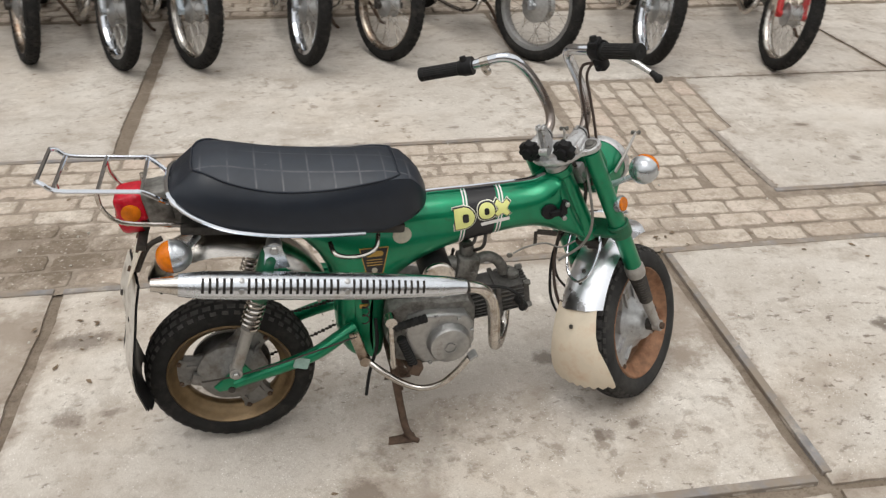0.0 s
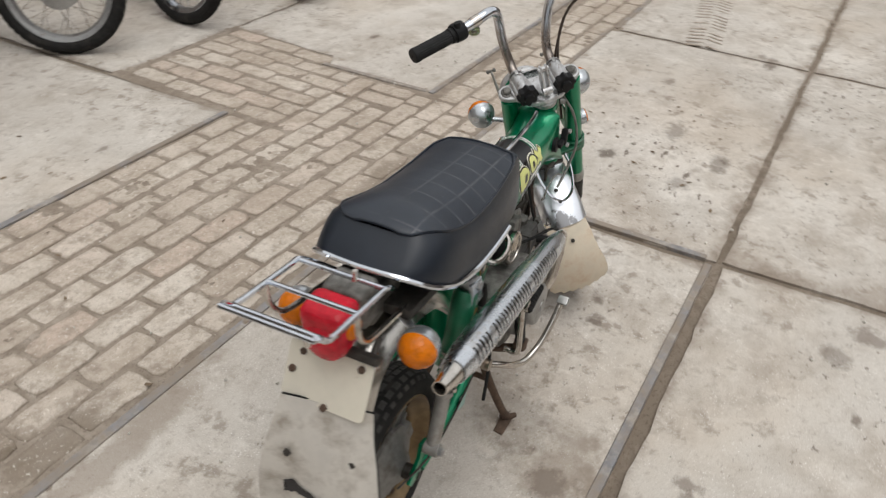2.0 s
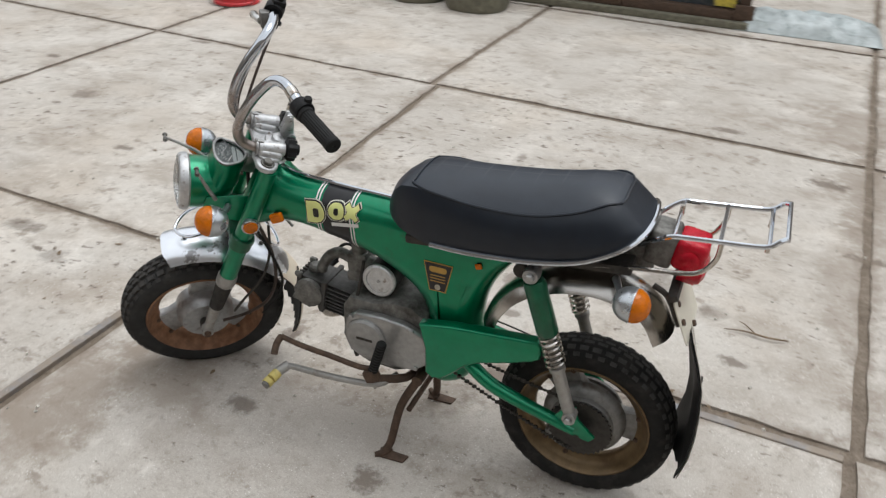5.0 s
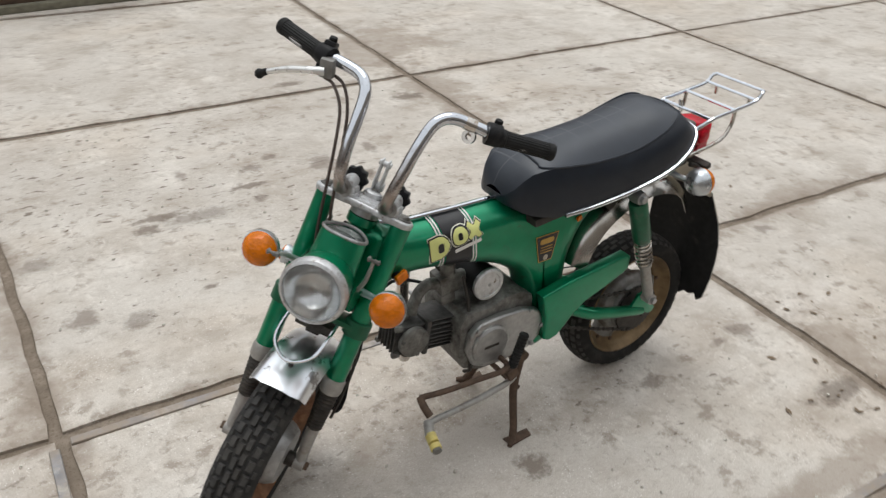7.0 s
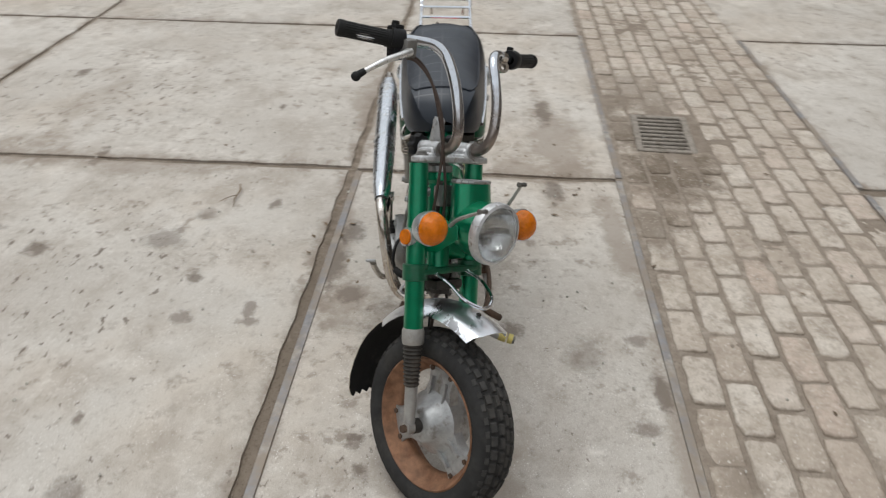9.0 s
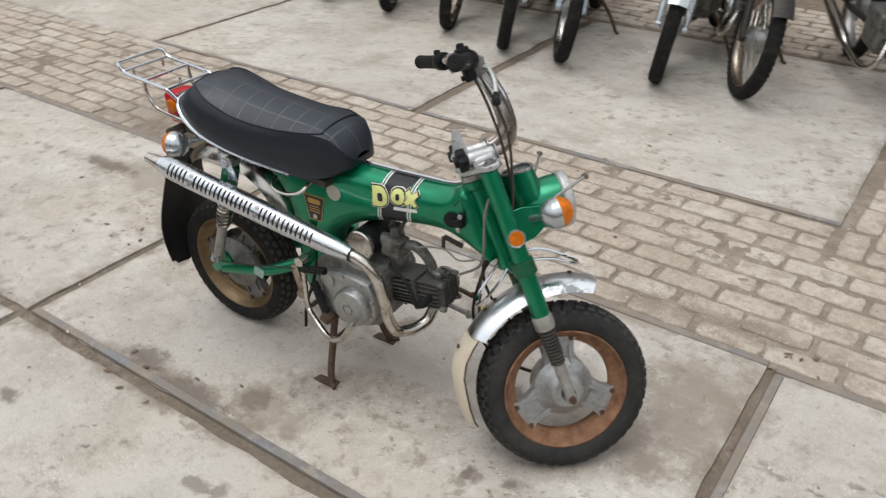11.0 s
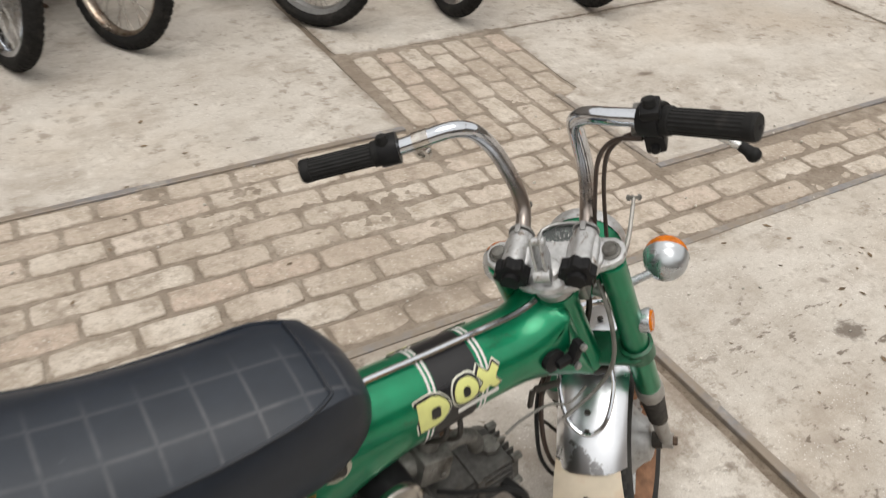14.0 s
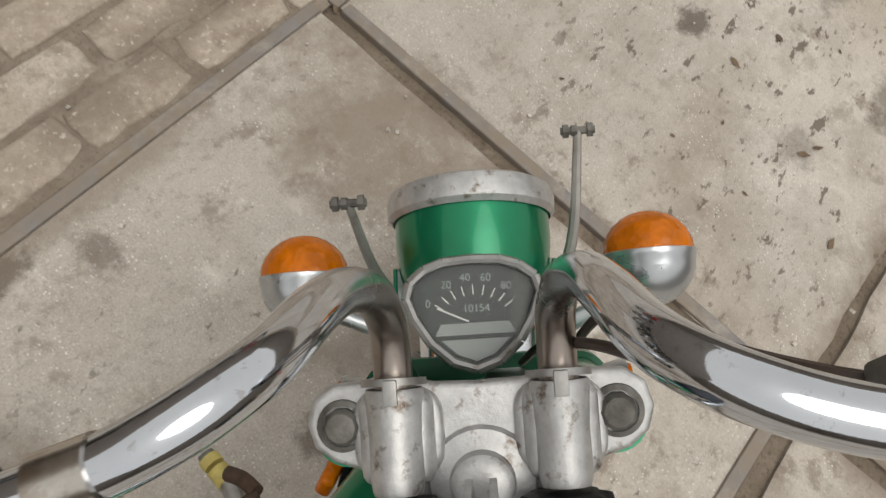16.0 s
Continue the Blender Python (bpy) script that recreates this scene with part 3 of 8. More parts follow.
def lathe(bm, prof, m=None, seg=32, arc=None):
    """Turns (radius, height) pairs round local z. Radius 0 closes the end."""
    m = m or Matrix()
    full = arc is None
    a0, a1 = (0, 2 * math.pi) if full else (radians(arc[0]), radians(arc[1]))
    cols = seg if full else seg + 1
    rings = []
    for r, h in prof:
        if r < 1e-6:
            rings.append([bm.verts.new(m @ Vector((0, 0, h)))])
        else:
            rings.append([bm.verts.new(m @ Vector((r * math.cos(a0 + (a1 - a0) * s / seg), r * math.sin(a0 + (a1 - a0) * s / seg), h))) for s in range(cols)])
    for a, b in zip(rings, rings[1:]):
        for s in range(seg):
            t = (s + 1) % cols if full else s + 1
            if len(a) == 1 and len(b) > 1:
                bm.faces.new((a[0], b[t], b[s]))
            elif len(b) == 1 and len(a) > 1:
                bm.faces.new((a[s], a[t], b[0]))
            elif len(a) > 1:
                bm.faces.new((a[s], a[t], b[t], b[s]))
    return bm


def block(bm, size, m=None, bevel=0.0, seg=2):
    """A box of that size, its edges rounded."""
    tmp = bmesh.new()
    bmesh.ops.create_cube(tmp, size=1)
    tmp.transform(Matrix.Diagonal((*size, 1)))
    if bevel:
        bmesh.ops.bevel(tmp, geom=tmp.edges[:], offset=bevel, segments=seg, affect="EDGES", profile=0.6)
    tmp.transform(m or Matrix())
    join(bm, tmp)
    return bm


def join(bm, tmp):
    me = bpy.data.meshes.new("tmp")
    tmp.to_mesh(me)
    tmp.free()
    bm.from_mesh(me)
    bpy.data.meshes.remove(me)


def slab_of(bm, poly, depth, m=None, bevel=0.0, seg=2):
    """A flat outline (x, y) in local z 0, made solid to that depth."""
    tmp = bmesh.new()
    face = tmp.faces.new([tmp.verts.new((x, y, 0)) for x, y in poly])
    ext = bmesh.ops.extrude_face_region(tmp, geom=[face])
    bmesh.ops.translate(tmp, verts=[v for v in ext["geom"] if isinstance(v, bmesh.types.BMVert)], vec=(0, 0, depth))
    if bevel:
        rim = [e for e in tmp.edges if len(e.link_faces) == 2 and abs(e.verts[0].co.z - e.verts[1].co.z) < 1e-6]
        bmesh.ops.bevel(tmp, geom=rim, offset=bevel, segments=seg, affect="EDGES", profile=0.6)
    tmp.transform(m or Matrix())
    join(bm, tmp)
    return bm


def sheet_of(bm, rows, thick):
    """A curved sheet from rows of points, with thickness along its normals."""
    tmp = bmesh.new()
    vs = [[tmp.verts.new(q) for q in row] for row in rows]
    for a, b in zip(vs, vs[1:]):
        for i in range(len(a) - 1):
            tmp.faces.new((a[i], a[i + 1], b[i + 1], b[i]))
    bmesh.ops.recalc_face_normals(tmp, faces=tmp.faces)
    bmesh.ops.solidify(tmp, geom=tmp.faces[:], thickness=thick)
    join(bm, tmp)
    return bm


def aim(p, d, spin=0.0):
    """A pose at p with local z along d."""
    return Matrix.Translation(p) @ Vector(d).to_track_quat("Z", "Y").to_matrix().to_4x4() @ Matrix.Rotation(radians(spin), 4, "Z")


def lerp(table, x):
    """Straight between the pairs (x, value)."""
    for (a, u), (b, v) in zip(table, table[1:]):
        if x <= b:
            return u + (v - u) * max(0.0, (x - a) / (b - a))
    return table[-1][1]


def bolt(bm, p, d, r=0.006, h=0.006):
    lathe(bm, [(0, 0), (r, 0), (r, h * 0.8), (r * 0.8, h), (0, h)], aim(p, d), seg=6)
    return bm

# ---- yard floor: concrete plates with steel edges, and strips of brick between them ----
YARD = Matrix.Rotation(radians(-3.3), 4, "Z")
bm = bmesh.new()
DRAIN = YARD @ Matrix.Translation((-1.568, 0.878, 0)) @ Matrix.Rotation(radians(-3), 4, "Z")
outer = [bm.verts.new((x, y, -0.0125)) for x, y in ((-160, -160), (160, -160), (160, 160), (-160, 160))]
inner = [bm.verts.new(DRAIN @ Vector((x, y, -0.0125))) for x, y in ((-0.185, -0.11), (0.185, -0.11), (0.185, 0.11), (-0.185, 0.11))]
for i in range(4):
    bm.faces.new((outer[i], outer[(i + 1) % 4], inner[(i + 1) % 4], inner[i]))
ground = new("ground", finish("ground", bm, "dirt"))
tagged(ground, "brown dirt under worn concrete plates and bricks", "ground", kind="structure")

# loose earth between the bricks, lying unevenly against their edges
for u0, u1, v0, v1 in ((-7.0, 1.62, 0.615, 1.555), (1.62, 7.2, 0.56, 0.975), (0.845, 1.68, 1.555, 2.24)):
    bm = bmesh.new()
    na, nb = int((u1 - u0) / 0.012), int((v1 - v0) / 0.012)
    grid = []
    for a in range(na + 1):
        u = u0 + (u1 - u0) * a / na
        grid.append([bm.verts.new((u, v, -0.0058 + 0.0050 * noise.noise((u * 2.3, v * 2.9, 8)) + 0.0030 * noise.noise((u * 11, v * 11, 2)) + 0.0026 * noise.noise((u * 38, v * 38, 5)))) for v in [v0 + (v1 - v0) * b / nb for b in range(nb + 1)]])
    for p, q in zip(grid, grid[1:]):
        for b in range(nb):
            if abs(p[b].co.x + 1.568) > 0.185 or abs(p[b].co.y - 0.878) > 0.11:
                bm.faces.new((p[b], q[b], q[b + 1], p[b + 1]))
    bm.transform(YARD)
    bed = part("earth", bm, "sand", ground, angle=180)
    bed["kind"] = "stuff"

PLATES = [
    (-5.0, -3.0, -0.43, 0.64), (-3.0, -1.09, -0.43, 0.655), (-1.09, 0.87, -0.43, 0.655), (0.87, 2.85, -0.43, 0.635), (2.85, 4.85, -0.43, 0.615), (4.85, 6.85, -0.43, 0.60),
    (-5.0, -3.06, -2.34, -0.43), (-3.06, -1.11, -2.34, -0.43), (-1.11, 0.88, -2.34, -0.43), (0.88, 2.85, -2.34, -0.43), (2.85, 4.85, -2.34, -0.43), (4.85, 6.85, -2.34, -0.43),
    (-5.0, -3.06, -4.2, -2.34), (-3.06, -1.11, -4.2, -2.34), (-1.11, 0.92, -4.2, -2.34), (0.92, 2.85, -4.2, -2.34), (2.85, 4.85, -4.2, -2.34), (4.85, 6.85, -4.2, -2.34),
    (-5.0, -3.06, -6.2, -4.2), (-3.06, -1.11, -6.2, -4.2), (-1.11, 0.92, -6.2, -4.2), (0.92, 2.85, -6.2, -4.2), (2.85, 4.85, -6.2, -4.2), (4.85, 6.85, -6.2, -4.2),
    (-5.0, -3.0, 1.54, 3.46), (-3.0, -1.085, 1.54, 3.46), (-1.055, 0.86, 1.54, 3.46), (1.492, 3.42, 0.96, 2.210), (3.42, 5.4, 0.94, 2.200), (5.4, 7.4, 0.94, 2.19),
    (0.86, 2.85, 2.20, 3.46), (2.85, 4.85, 2.20, 3.46), (4.85, 6.85, 2.19, 3.46), (-7.0, -5.0, 1.54, 3.46), (-7.0, -5.0, -0.43, 0.64), (-7.0, -5.0, -2.34, -0.43), (-7.0, -5.0, -4.2, -2.34),
]


def warp(x, y):
    """The joint east of the machine drifts a little the farther south it runs."""
    if 1.4 < x < 2.2 and y > 1.5:  # the slab north of the strip is notched by the brick patch
        return x + (0.110 * min(1.0, max(0.0, (y - 1.555) / 0.03)) + 0.07 * max(0.0, y - 1.7)) * max(0.0, 1 - (x - 1.492) / 0.7), y
    return x + 0.045 * min(2.0, max(0.0, -0.46 - y)) * math.exp(-(((x - 0.9) / 1.0) ** 2)), y


EDGED = {2: "ns", 3: "nw", 1: "n", 4: "n", 26: "s", 25: "s", 27: "s", 28: "s"}
rng = random.Random(4)
for i, (u0, u1, v0, v1) in enumerate(PLATES):
    bm = bmesh.new()
    soiled = bm.verts.layers.float.new("joint")
    gap = 0.013 + 0.003 * (i % 3)
    w, h = u1 - u0 - 2 * gap, v1 - v0 - 2 * gap
    nx, ny = max(2, int(w / 0.05)), max(2, int(h / 0.05))
    # broken, slightly uneven rim: the outline wavers by a few millimetres
    top = [[None] * (ny + 1) for _ in range(nx + 1)]
    for a in range(nx + 1):
        for b in range(ny + 1):
            x, y = u0 + gap + w * a / nx, v0 + gap + h * b / ny
            z = 0.0025 * noise.noise((x * 1.3, y * 1.3, i))
            rim = a in (0, nx) or b in (0, ny)
            if rim:
                x += (0.009 * noise.noise((x * 6, y * 6, 3.1)) + 0.006 * noise.noise((x * 19, y * 19, 1.1))) * (a in (0, nx))
                y += (0.009 * noise.noise((x * 6, y * 6, 7.7)) + 0.006 * noise.noise((x * 19, y * 19, 5.1))) * (b in (0, ny))
                z -= 0.0045
            mark = max(0.0, 1 - min(x - u0, u1 - x, y - v0, v1 - y) / 0.13)
            top[a][b] = bm.verts.new((*warp(x, y), z))
            top[a][b][soiled] = mark
    for a in range(nx):
        for b in range(ny):
            bm.faces.new((top[a][b], top[a + 1][b], top[a + 1][b + 1], top[a][b + 1]))
    rim = [e for e in bm.edges if e.is_boundary]
    ext = bmesh.ops.extrude_edge_only(bm, edges=rim)
    for v in [g for g in ext["geom"] if isinstance(g, bmesh.types.BMVert)]:
        v.co.z = -0.06
    bm.transform(YARD)
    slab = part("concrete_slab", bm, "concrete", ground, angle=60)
    for side in EDGED.get(i, ""):
        bm = bmesh.new()
        e = 0.022
        pts = {"n": (u0 + gap - 0.003, u1 - gap + 0.003, v1 - gap - e, v1 - gap + 0.003), "s": (u0 + gap - 0.003, u1 - gap + 0.003, v0 + gap - 0.003, v0 + gap + e), "w": (u0 + gap - 0.003, u0 + gap + e, v0 + gap + 0.03, v1 - gap - 0.03), "e": (u1 - gap - e, u1 - gap + 0.003, v0 + gap + 0.03, v1 - gap - 0.03)}[side]
        block(bm, (pts[1] - pts[0], pts[3] - pts[2], 0.05), pose((pts[0] + pts[1]) / 2, (pts[2] + pts[3]) / 2, -0.0228), 0.002, 1)
        bm.transform(YARD)
        part("steel_edge", bm, "steel_edge", slab, "worn grey steel edging")

    if i == 27:  # short dull strip where the bricks meet the side of this slab
        bm = bmesh.new()
        block(bm, (0.026, 0.56, 0.05), pose(1.508, 1.285, -0.0232, 0, 0, 0.6), 0.003, 1)
        bm.transform(YARD)
        part("steel_edge", bm, "rust_strip", slab, "dull brown steel edging")

# drain grate in the brick strip
drain = thing("drain_grate", "weathered cast-iron drain grate set in the bricks", "drain")
drain.matrix_world = DRAIN
bm = bmesh.new()
for sx, sy, lx, ly in ((0, 0.112, 0.40, 0.030), (0, -0.112, 0.40, 0.030), (0.187, 0, 0.028, 0.20), (-0.187, 0, 0.028, 0.20)):
    block(bm, (lx, ly, 0.05), pose(sx, sy, -0.022), 0.004, 1)
part("frame", bm, "cast_iron", drain)
for j in range(8):
    bm = bmesh.new()
    block(bm, (0.017, 0.198, 0.03), pose(-0.145 + j * 0.0414, 0, -0.014), 0.005, 1)
    part("bar", bm, "cast_iron", drain)
bm = bmesh.new()
pit = [[bm.verts.new((sx * 0.18, sy * 0.105, z)) for sx, sy in ((-1, -1), (1, -1), (1, 1), (-1, 1))] for z in (-0.012, -0.16)]
for j in range(4):
    bm.faces.new((pit[0][j], pit[0][(j + 1) % 4], pit[1][(j + 1) % 4], pit[1][j]))
bm.faces.new(pit[1])
part("sump", bm, "dark_steel", drain, "dark wet hollow below the bars")

# ---- the green mini motorcycle ----
bike = thing("mini_motorcycle", "small green metallic motorcycle with black seat on its stand", "motorcycle")
CY = -0.010  # middle plane of the frame
RA, HD = radians(26.7), radians(42.5)  # rake of the fork, and how far it is steered to the left
RV = Vector((math.sin(HD) * math.cos(RA), -math.cos(HD), math.sin(HD) * math.sin(RA)))
FV = Vector((math.cos(HD) * math.cos(RA), math.sin(HD), math.cos(HD) * math.sin(RA)))
UV = Vector((-math.sin(RA), 0, math.cos(RA)))
SO = Vector((0.4886, -0.0048, 0.2457))
STEER = Matrix(((RV.x, FV.x, UV.x, SO.x), (RV.y, FV.y, UV.y, SO.y), (RV.z, FV.z, UV.z, SO.z), (0, 0, 0, 1)))  # local x right, y ahead, z up the fork


def steer(name, bm, material, parent=None, label="", angle=38):
    bm.transform(STEER)
    return part(name, bm, material, parent or bike, label, angle)


def fork_y(u):
    return 0.008 + (u - 0.5) * 0.036


# -- pressed-steel frame --
OUTLINE = [
    (0.262, 0.652), (0.20, 0.632), (0.08, 0.626), (-0.05, 0.624), (-0.16, 0.614), (-0.26, 0.602), (-0.325, 0.594), (-0.338, 0.575), (-0.318, 0.548), (-0.285, 0.50), (-0.262, 0.44),
    (-0.256, 0.37), (-0.256, 0.30), (-0.238, 0.228), (-0.192, 0.198), (-0.148, 0.215), (-0.138, 0.30), (-0.132, 0.375), (-0.108, 0.425), (-0.062, 0.460), (0.0, 0.488),
    (0.08, 0.508), (0.2, 0.522), (0.29, 0.498), (0.335, 0.496), (0.315, 0.560),
]
HW, HR = 0.052, 0.044


def closed_curve(pts, n):
    p = [Vector((x, z)) for x, z in pts]
    out = []
    for i in range(len(p)):
        a, b, c, d = p[i - 1], p[i], p[(i + 1) % len(p)], p[(i + 2) % len(p)]
        for j in range(n):
            t = j / n
            out.append(0.5 * ((2 * b) + (c - a) * t + (2 * a - 5 * b + 4 * c - d) * t * t + (3 * b - a - 3 * c + d) * t**3))
    return out


def inset(curve, by):
    """Draws the outline in; less so where the shape is narrow."""
    n = len(curve)
    normal = [Vector(((curve[(i + 1) % n] - curve[i - 1]).y, -(curve[(i + 1) % n] - curve[i - 1]).x)).normalized() for i in range(n)]
    room = []
    for i, q in enumerate(curve):
        d = HR
        for j, r in enumerate(curve):
            gap = r - q
            ahead = gap.dot(normal[i])
            if ahead > 0.004:
                d = min(d, 0.85 * gap.length_squared / (2 * ahead))
        room.append(d / HR)
    for _ in range(6):
        room = [min(room[i], (room[i - 1] + room[i] + room[(i + 1) % n]) / 3) for i in range(n)]
    return [q + normal[i] * by * room[i] for i, q in enumerate(curve)]


outline = closed_curve(OUTLINE, 5)
if sum(a.x * b.y - b.x * a.y for a, b in zip(outline, outline[1:] + outline[:1])) > 0:
    outline = outline[::-1]
bm = bmesh.new()
rings = []
for th in (-90, -72, -52, -32, -12, 12, 32, 52, 72, 90):
    y, by = HW * math.sin(radians(th)), HR * (1 - math.cos(radians(th)))
    rings.append([bm.verts.new((q.x, CY + y, q.y)) for q in inset(outline, by)])
for a, b in zip(rings, rings[1:]):
    for i in range(len(a)):
        j = (i + 1) % len(a)
        bm.faces.new((a[i], a[j], b[j], b[i]))
for ring in (rings[0], rings[-1]):
    f = bm.faces.new(ring)
    bmesh.ops.triangulate(bm, faces=[f])
frame_part = part("frame", bm, "green", bike, "metallic green pressed-steel frame", 50)
TOP = [(-0.2, 0.611), (-0.05, 0.624), (0.08, 0.626), (0.2, 0.632), (0.262, 0.652)]
BOT = [(-0.2, 0.30), (-0.1, 0.43), (-0.062, 0.460), (0.0, 0.488), (0.08, 0.508), (0.2, 0.522)]


def beam_side(x, z, lift):
    """How far the beam's skin lies from its middle plane, at that length and height."""
    t, b = lerp(TOP, x), lerp(BOT, x)
    zc, hh = (t + b) / 2, (t - b) / 2
    c = max(0.0, min(1.0, 1 - (hh - abs(z - zc)) / HR))
    return HW * math.sqrt(max(0.0, 1 - (1 - (hh - abs(z - zc)) / HR) ** 2)) + lift if hh - abs(z - zc) < HR else HW + lift


def band(x0, x1, slant, lift, steps=26):
    """A stripe that goes over the beam from the lower edge of one side to that of the other."""
    tmp = bmesh.new()
    rows = []
    for x in (x0, (x0 + x1) / 2, x1):
        row = []
        for s in range(steps + 1):
            a = -1 + 2 * s / steps
            t, b = lerp(TOP, x), lerp(BOT, x)
            zc, hh = (t + b) / 2, (t - b) / 2
            side = 1 if a > 0 else -1
            k = abs(a)
            if k < 0.5:
                th = radians(180 * k)
                y, z = HW * math.sin(th), t - HR * (1 - math.cos(th))
                nz, ny = math.cos(th), math.sin(th)
            else:
                zz = (t - HR) + ((b + HR * 0.35) - (t - HR)) * (k - 0.5) * 2
                y, z = beam_side(x, zz, 0), zz
                nz, ny = 0, 1
            row.append(tmp.verts.new((x + slant * (z - zc), CY + side * (y + lift * ny), z + lift * nz)))
        rows.append(row)
    for p, q in zip(rows, rows[1:]):
        for i in range(steps):
            tmp.faces.new((p[i], p[i + 1], q[i + 1], q[i]))
    return tmp


part("stripe", band(0.042, 0.108, 0.10, 0.0012), "black_decal", bike, "black stripe over the frame")
for x in (0.030, 0.037, 0.1125, 0.1195):
    part("stripe", band(x, x + 0.0035, 0.10, 0.0012), "white", bike, "thin white stripe")


def decal(poly, side, lift):
    """A flat outline (x, z) laid on one side of the beam, in rings so that it follows the curve."""
    tmp = bmesh.new()
    cx, cz = sum(x for x, _ in poly) / len(poly), sum(z for _, z in poly) / len(poly)
    rings = []
    for t in (1.0, 0.82, 0.64, 0.46, 0.28, 0.12):
        ring = []
        for x, z in poly:
            xx, zz = cx + (x - cx) * t, cz + (z - cz) * t
            ring.append(tmp.verts.new((xx, CY + side * beam_side(xx, zz, lift), zz)))
        rings.append(ring)
    n = len(poly)
    for a, b in zip(rings, rings[1:]):
        for k in range(n):
            tmp.faces.new((a[k], a[(k + 1) % n], b[(k + 1) % n], b[k]))
    tmp.faces.new(rings[-1])
    return tmp


def rounded(cx, cz, w, h, r, tilt=0.0, n=5):
    pts = []
    for qx, qz, a0 in ((1, 1, 0), (-1, 1, 90), (-1, -1, 180), (1, -1, 270)):
        for i in range(n + 1):
            a = radians(a0 + 90 * i / n)
            pts.append((qx * (w / 2 - r) + r * math.cos(a), qz * (h / 2 - r) + r * math.sin(a)))
    c, s = math.cos(radians(tilt)), math.sin(radians(tilt))
    return [(cx + x * c - z * s, cz + x * s + z * c) for x, z in pts]


for side in (-1, 1):
    flip = 1 if side < 0 else -1
    mid = 0.080
    star = [(0.021 * math.cos(q) * (1 if n % 4 < 2 else 0.52), 0.021 * math.sin(q) * (1 if n % 4 < 2 else 0.52)) for n, q in enumerate([radians(45 + 90 * (m // 4) + (-14, 14, 36, 54)[m % 4]) for m in range(16)])]
    for dx, dz, w, h, kind in ((-0.043, -0.006, 0.046, 0.050, "block"), (0.007, 0.006, 0.038, 0.036, "ring"), (0.043, 0.010, 0.0, 0.0, "star")):
        cx, cz, tl = mid + flip * dx, 0.587 + dz, flip * 6
        for grow, mt, lift in ((0.007, "pale", 0.0026), (0.004, "black_decal", 0.0033), (-0.001, "yellow", 0.0040)):
            if kind == "block":
                c, t = math.cos(radians(tl)), math.sin(radians(tl))
                half = [(-0.5, 0.5), (0.02, 0.5), (0.26, 0.42), (0.42, 0.27), (0.5, 0.08)]
                bulge = [(flip * x * (w + grow), z * (h + grow)) for x, z in half + [(x, -z) for x, z in half[::-1]]]
                poly = [(cx + x * c - z * t, cz + x * t + z * c) for x, z in bulge]
            elif kind == "star":
                poly = [(cx + x * (1 + grow * 26), cz + z * (1 + grow * 26)) for x, z in star]
            else:
                poly = rounded(cx, cz, w + grow, h + grow, 0.013 if kind == "block" else 0.016, tl)
            part("emblem", decal(poly, side, lift), mt, bike, "pale yellow rounded emblem block")
        if kind != "star":
            part("emblem", decal(rounded(cx + flip * (0.002 if kind == "block" else 0), cz, 0.014 if kind == "block" else 0.011, h * 0.42, 0.0045, tl), side, 0.0046), "black_decal", bike)
    part("emblem", decal(rounded(mid + flip * 0.028, 0.5665, 0.066, 0.0085, 0.002, flip * 9), side, 0.0022), "white", bike, "small white bar")

    # shield badge
    def shield(w0, w1, h, cz=0.493, cx=-0.166):
        return [(cx - w0 / 2, cz + h / 2), (cx + w0 / 2, cz + h / 2), (cx + w1 / 2, cz - h / 2), (cx - w1 / 2, cz - h / 2)]

    for w0, w1, h, mt, y in ((0.066, 0.038, 0.070, "gold_decal", 0.0012), (0.061, 0.034, 0.065, "black_decal", 0.0018)):
        bm = bmesh.new()
        slab_of(bm, shield(w0, w1, h), 0.0006)
        bm.transform(Matrix(((1, 0, 0, 0), (0, 0, side, CY + side * (HW + y)), (0, 1, 0, 0), (0, 0, 0, 1))))
        part("badge", bm, mt, bike, "black and gold shield badge")
    for z, w, h, mt in ((0.512, 0.040, 0.014, "gold_decal"), (0.497, 0.034, 0.0022, "gold_decal"), (0.490, 0.036, 0.0022, "gold_decal"), (0.483, 0.034, 0.0022, "gold_decal"), (0.469, 0.013, 0.013, "disc_decal")):
        bm = bmesh.new()
        slab_of(bm, rounded(-0.166, z, w, h, min(w, h) * 0.45), 0.0005)
        bm.transform(Matrix(((1, 0, 0, 0), (0, 0, side, CY + side * (HW + 0.0026)), (0, 1, 0, 0), (0, 0, 0, 1))))
        part("badge", bm, mt, bike)
bm = bmesh.new()
lathe(bm, [(0, 0.0016), (0.0205, 0.0016), (0.0215, 0.0)], aim((-0.103, CY - HW + 0.0005, 0.552), (0, -1, 0)), 28)
part("cap_disc", bm, "disc_decal", bike, "round pale worn disc")
bm = bmesh.new()
slab_of(bm, rounded(-0.193, 0.372, 0.020, 0.011, 0.002), 0.0008)
bm.transform(Matrix(((1, 0, 0, 0), (0, 0, -1, CY - HW - 0.0005), (0, 1, 0, 0), (0, 0, 0, 1))))
part("label_plate", bm, "gold_decal", bike, "small gold plate")

# bright strip on the top seam
bm = bmesh.new()
tube(bm, [(x, CY, lerp(TOP, x) + 0.004) for x in (-0.10, -0.03, 0.05, 0.13, 0.20, 0.235)], 0.0052, 8, 3)
part("seam_trim", bm, "chrome", bike, "bright trim along the top seam")
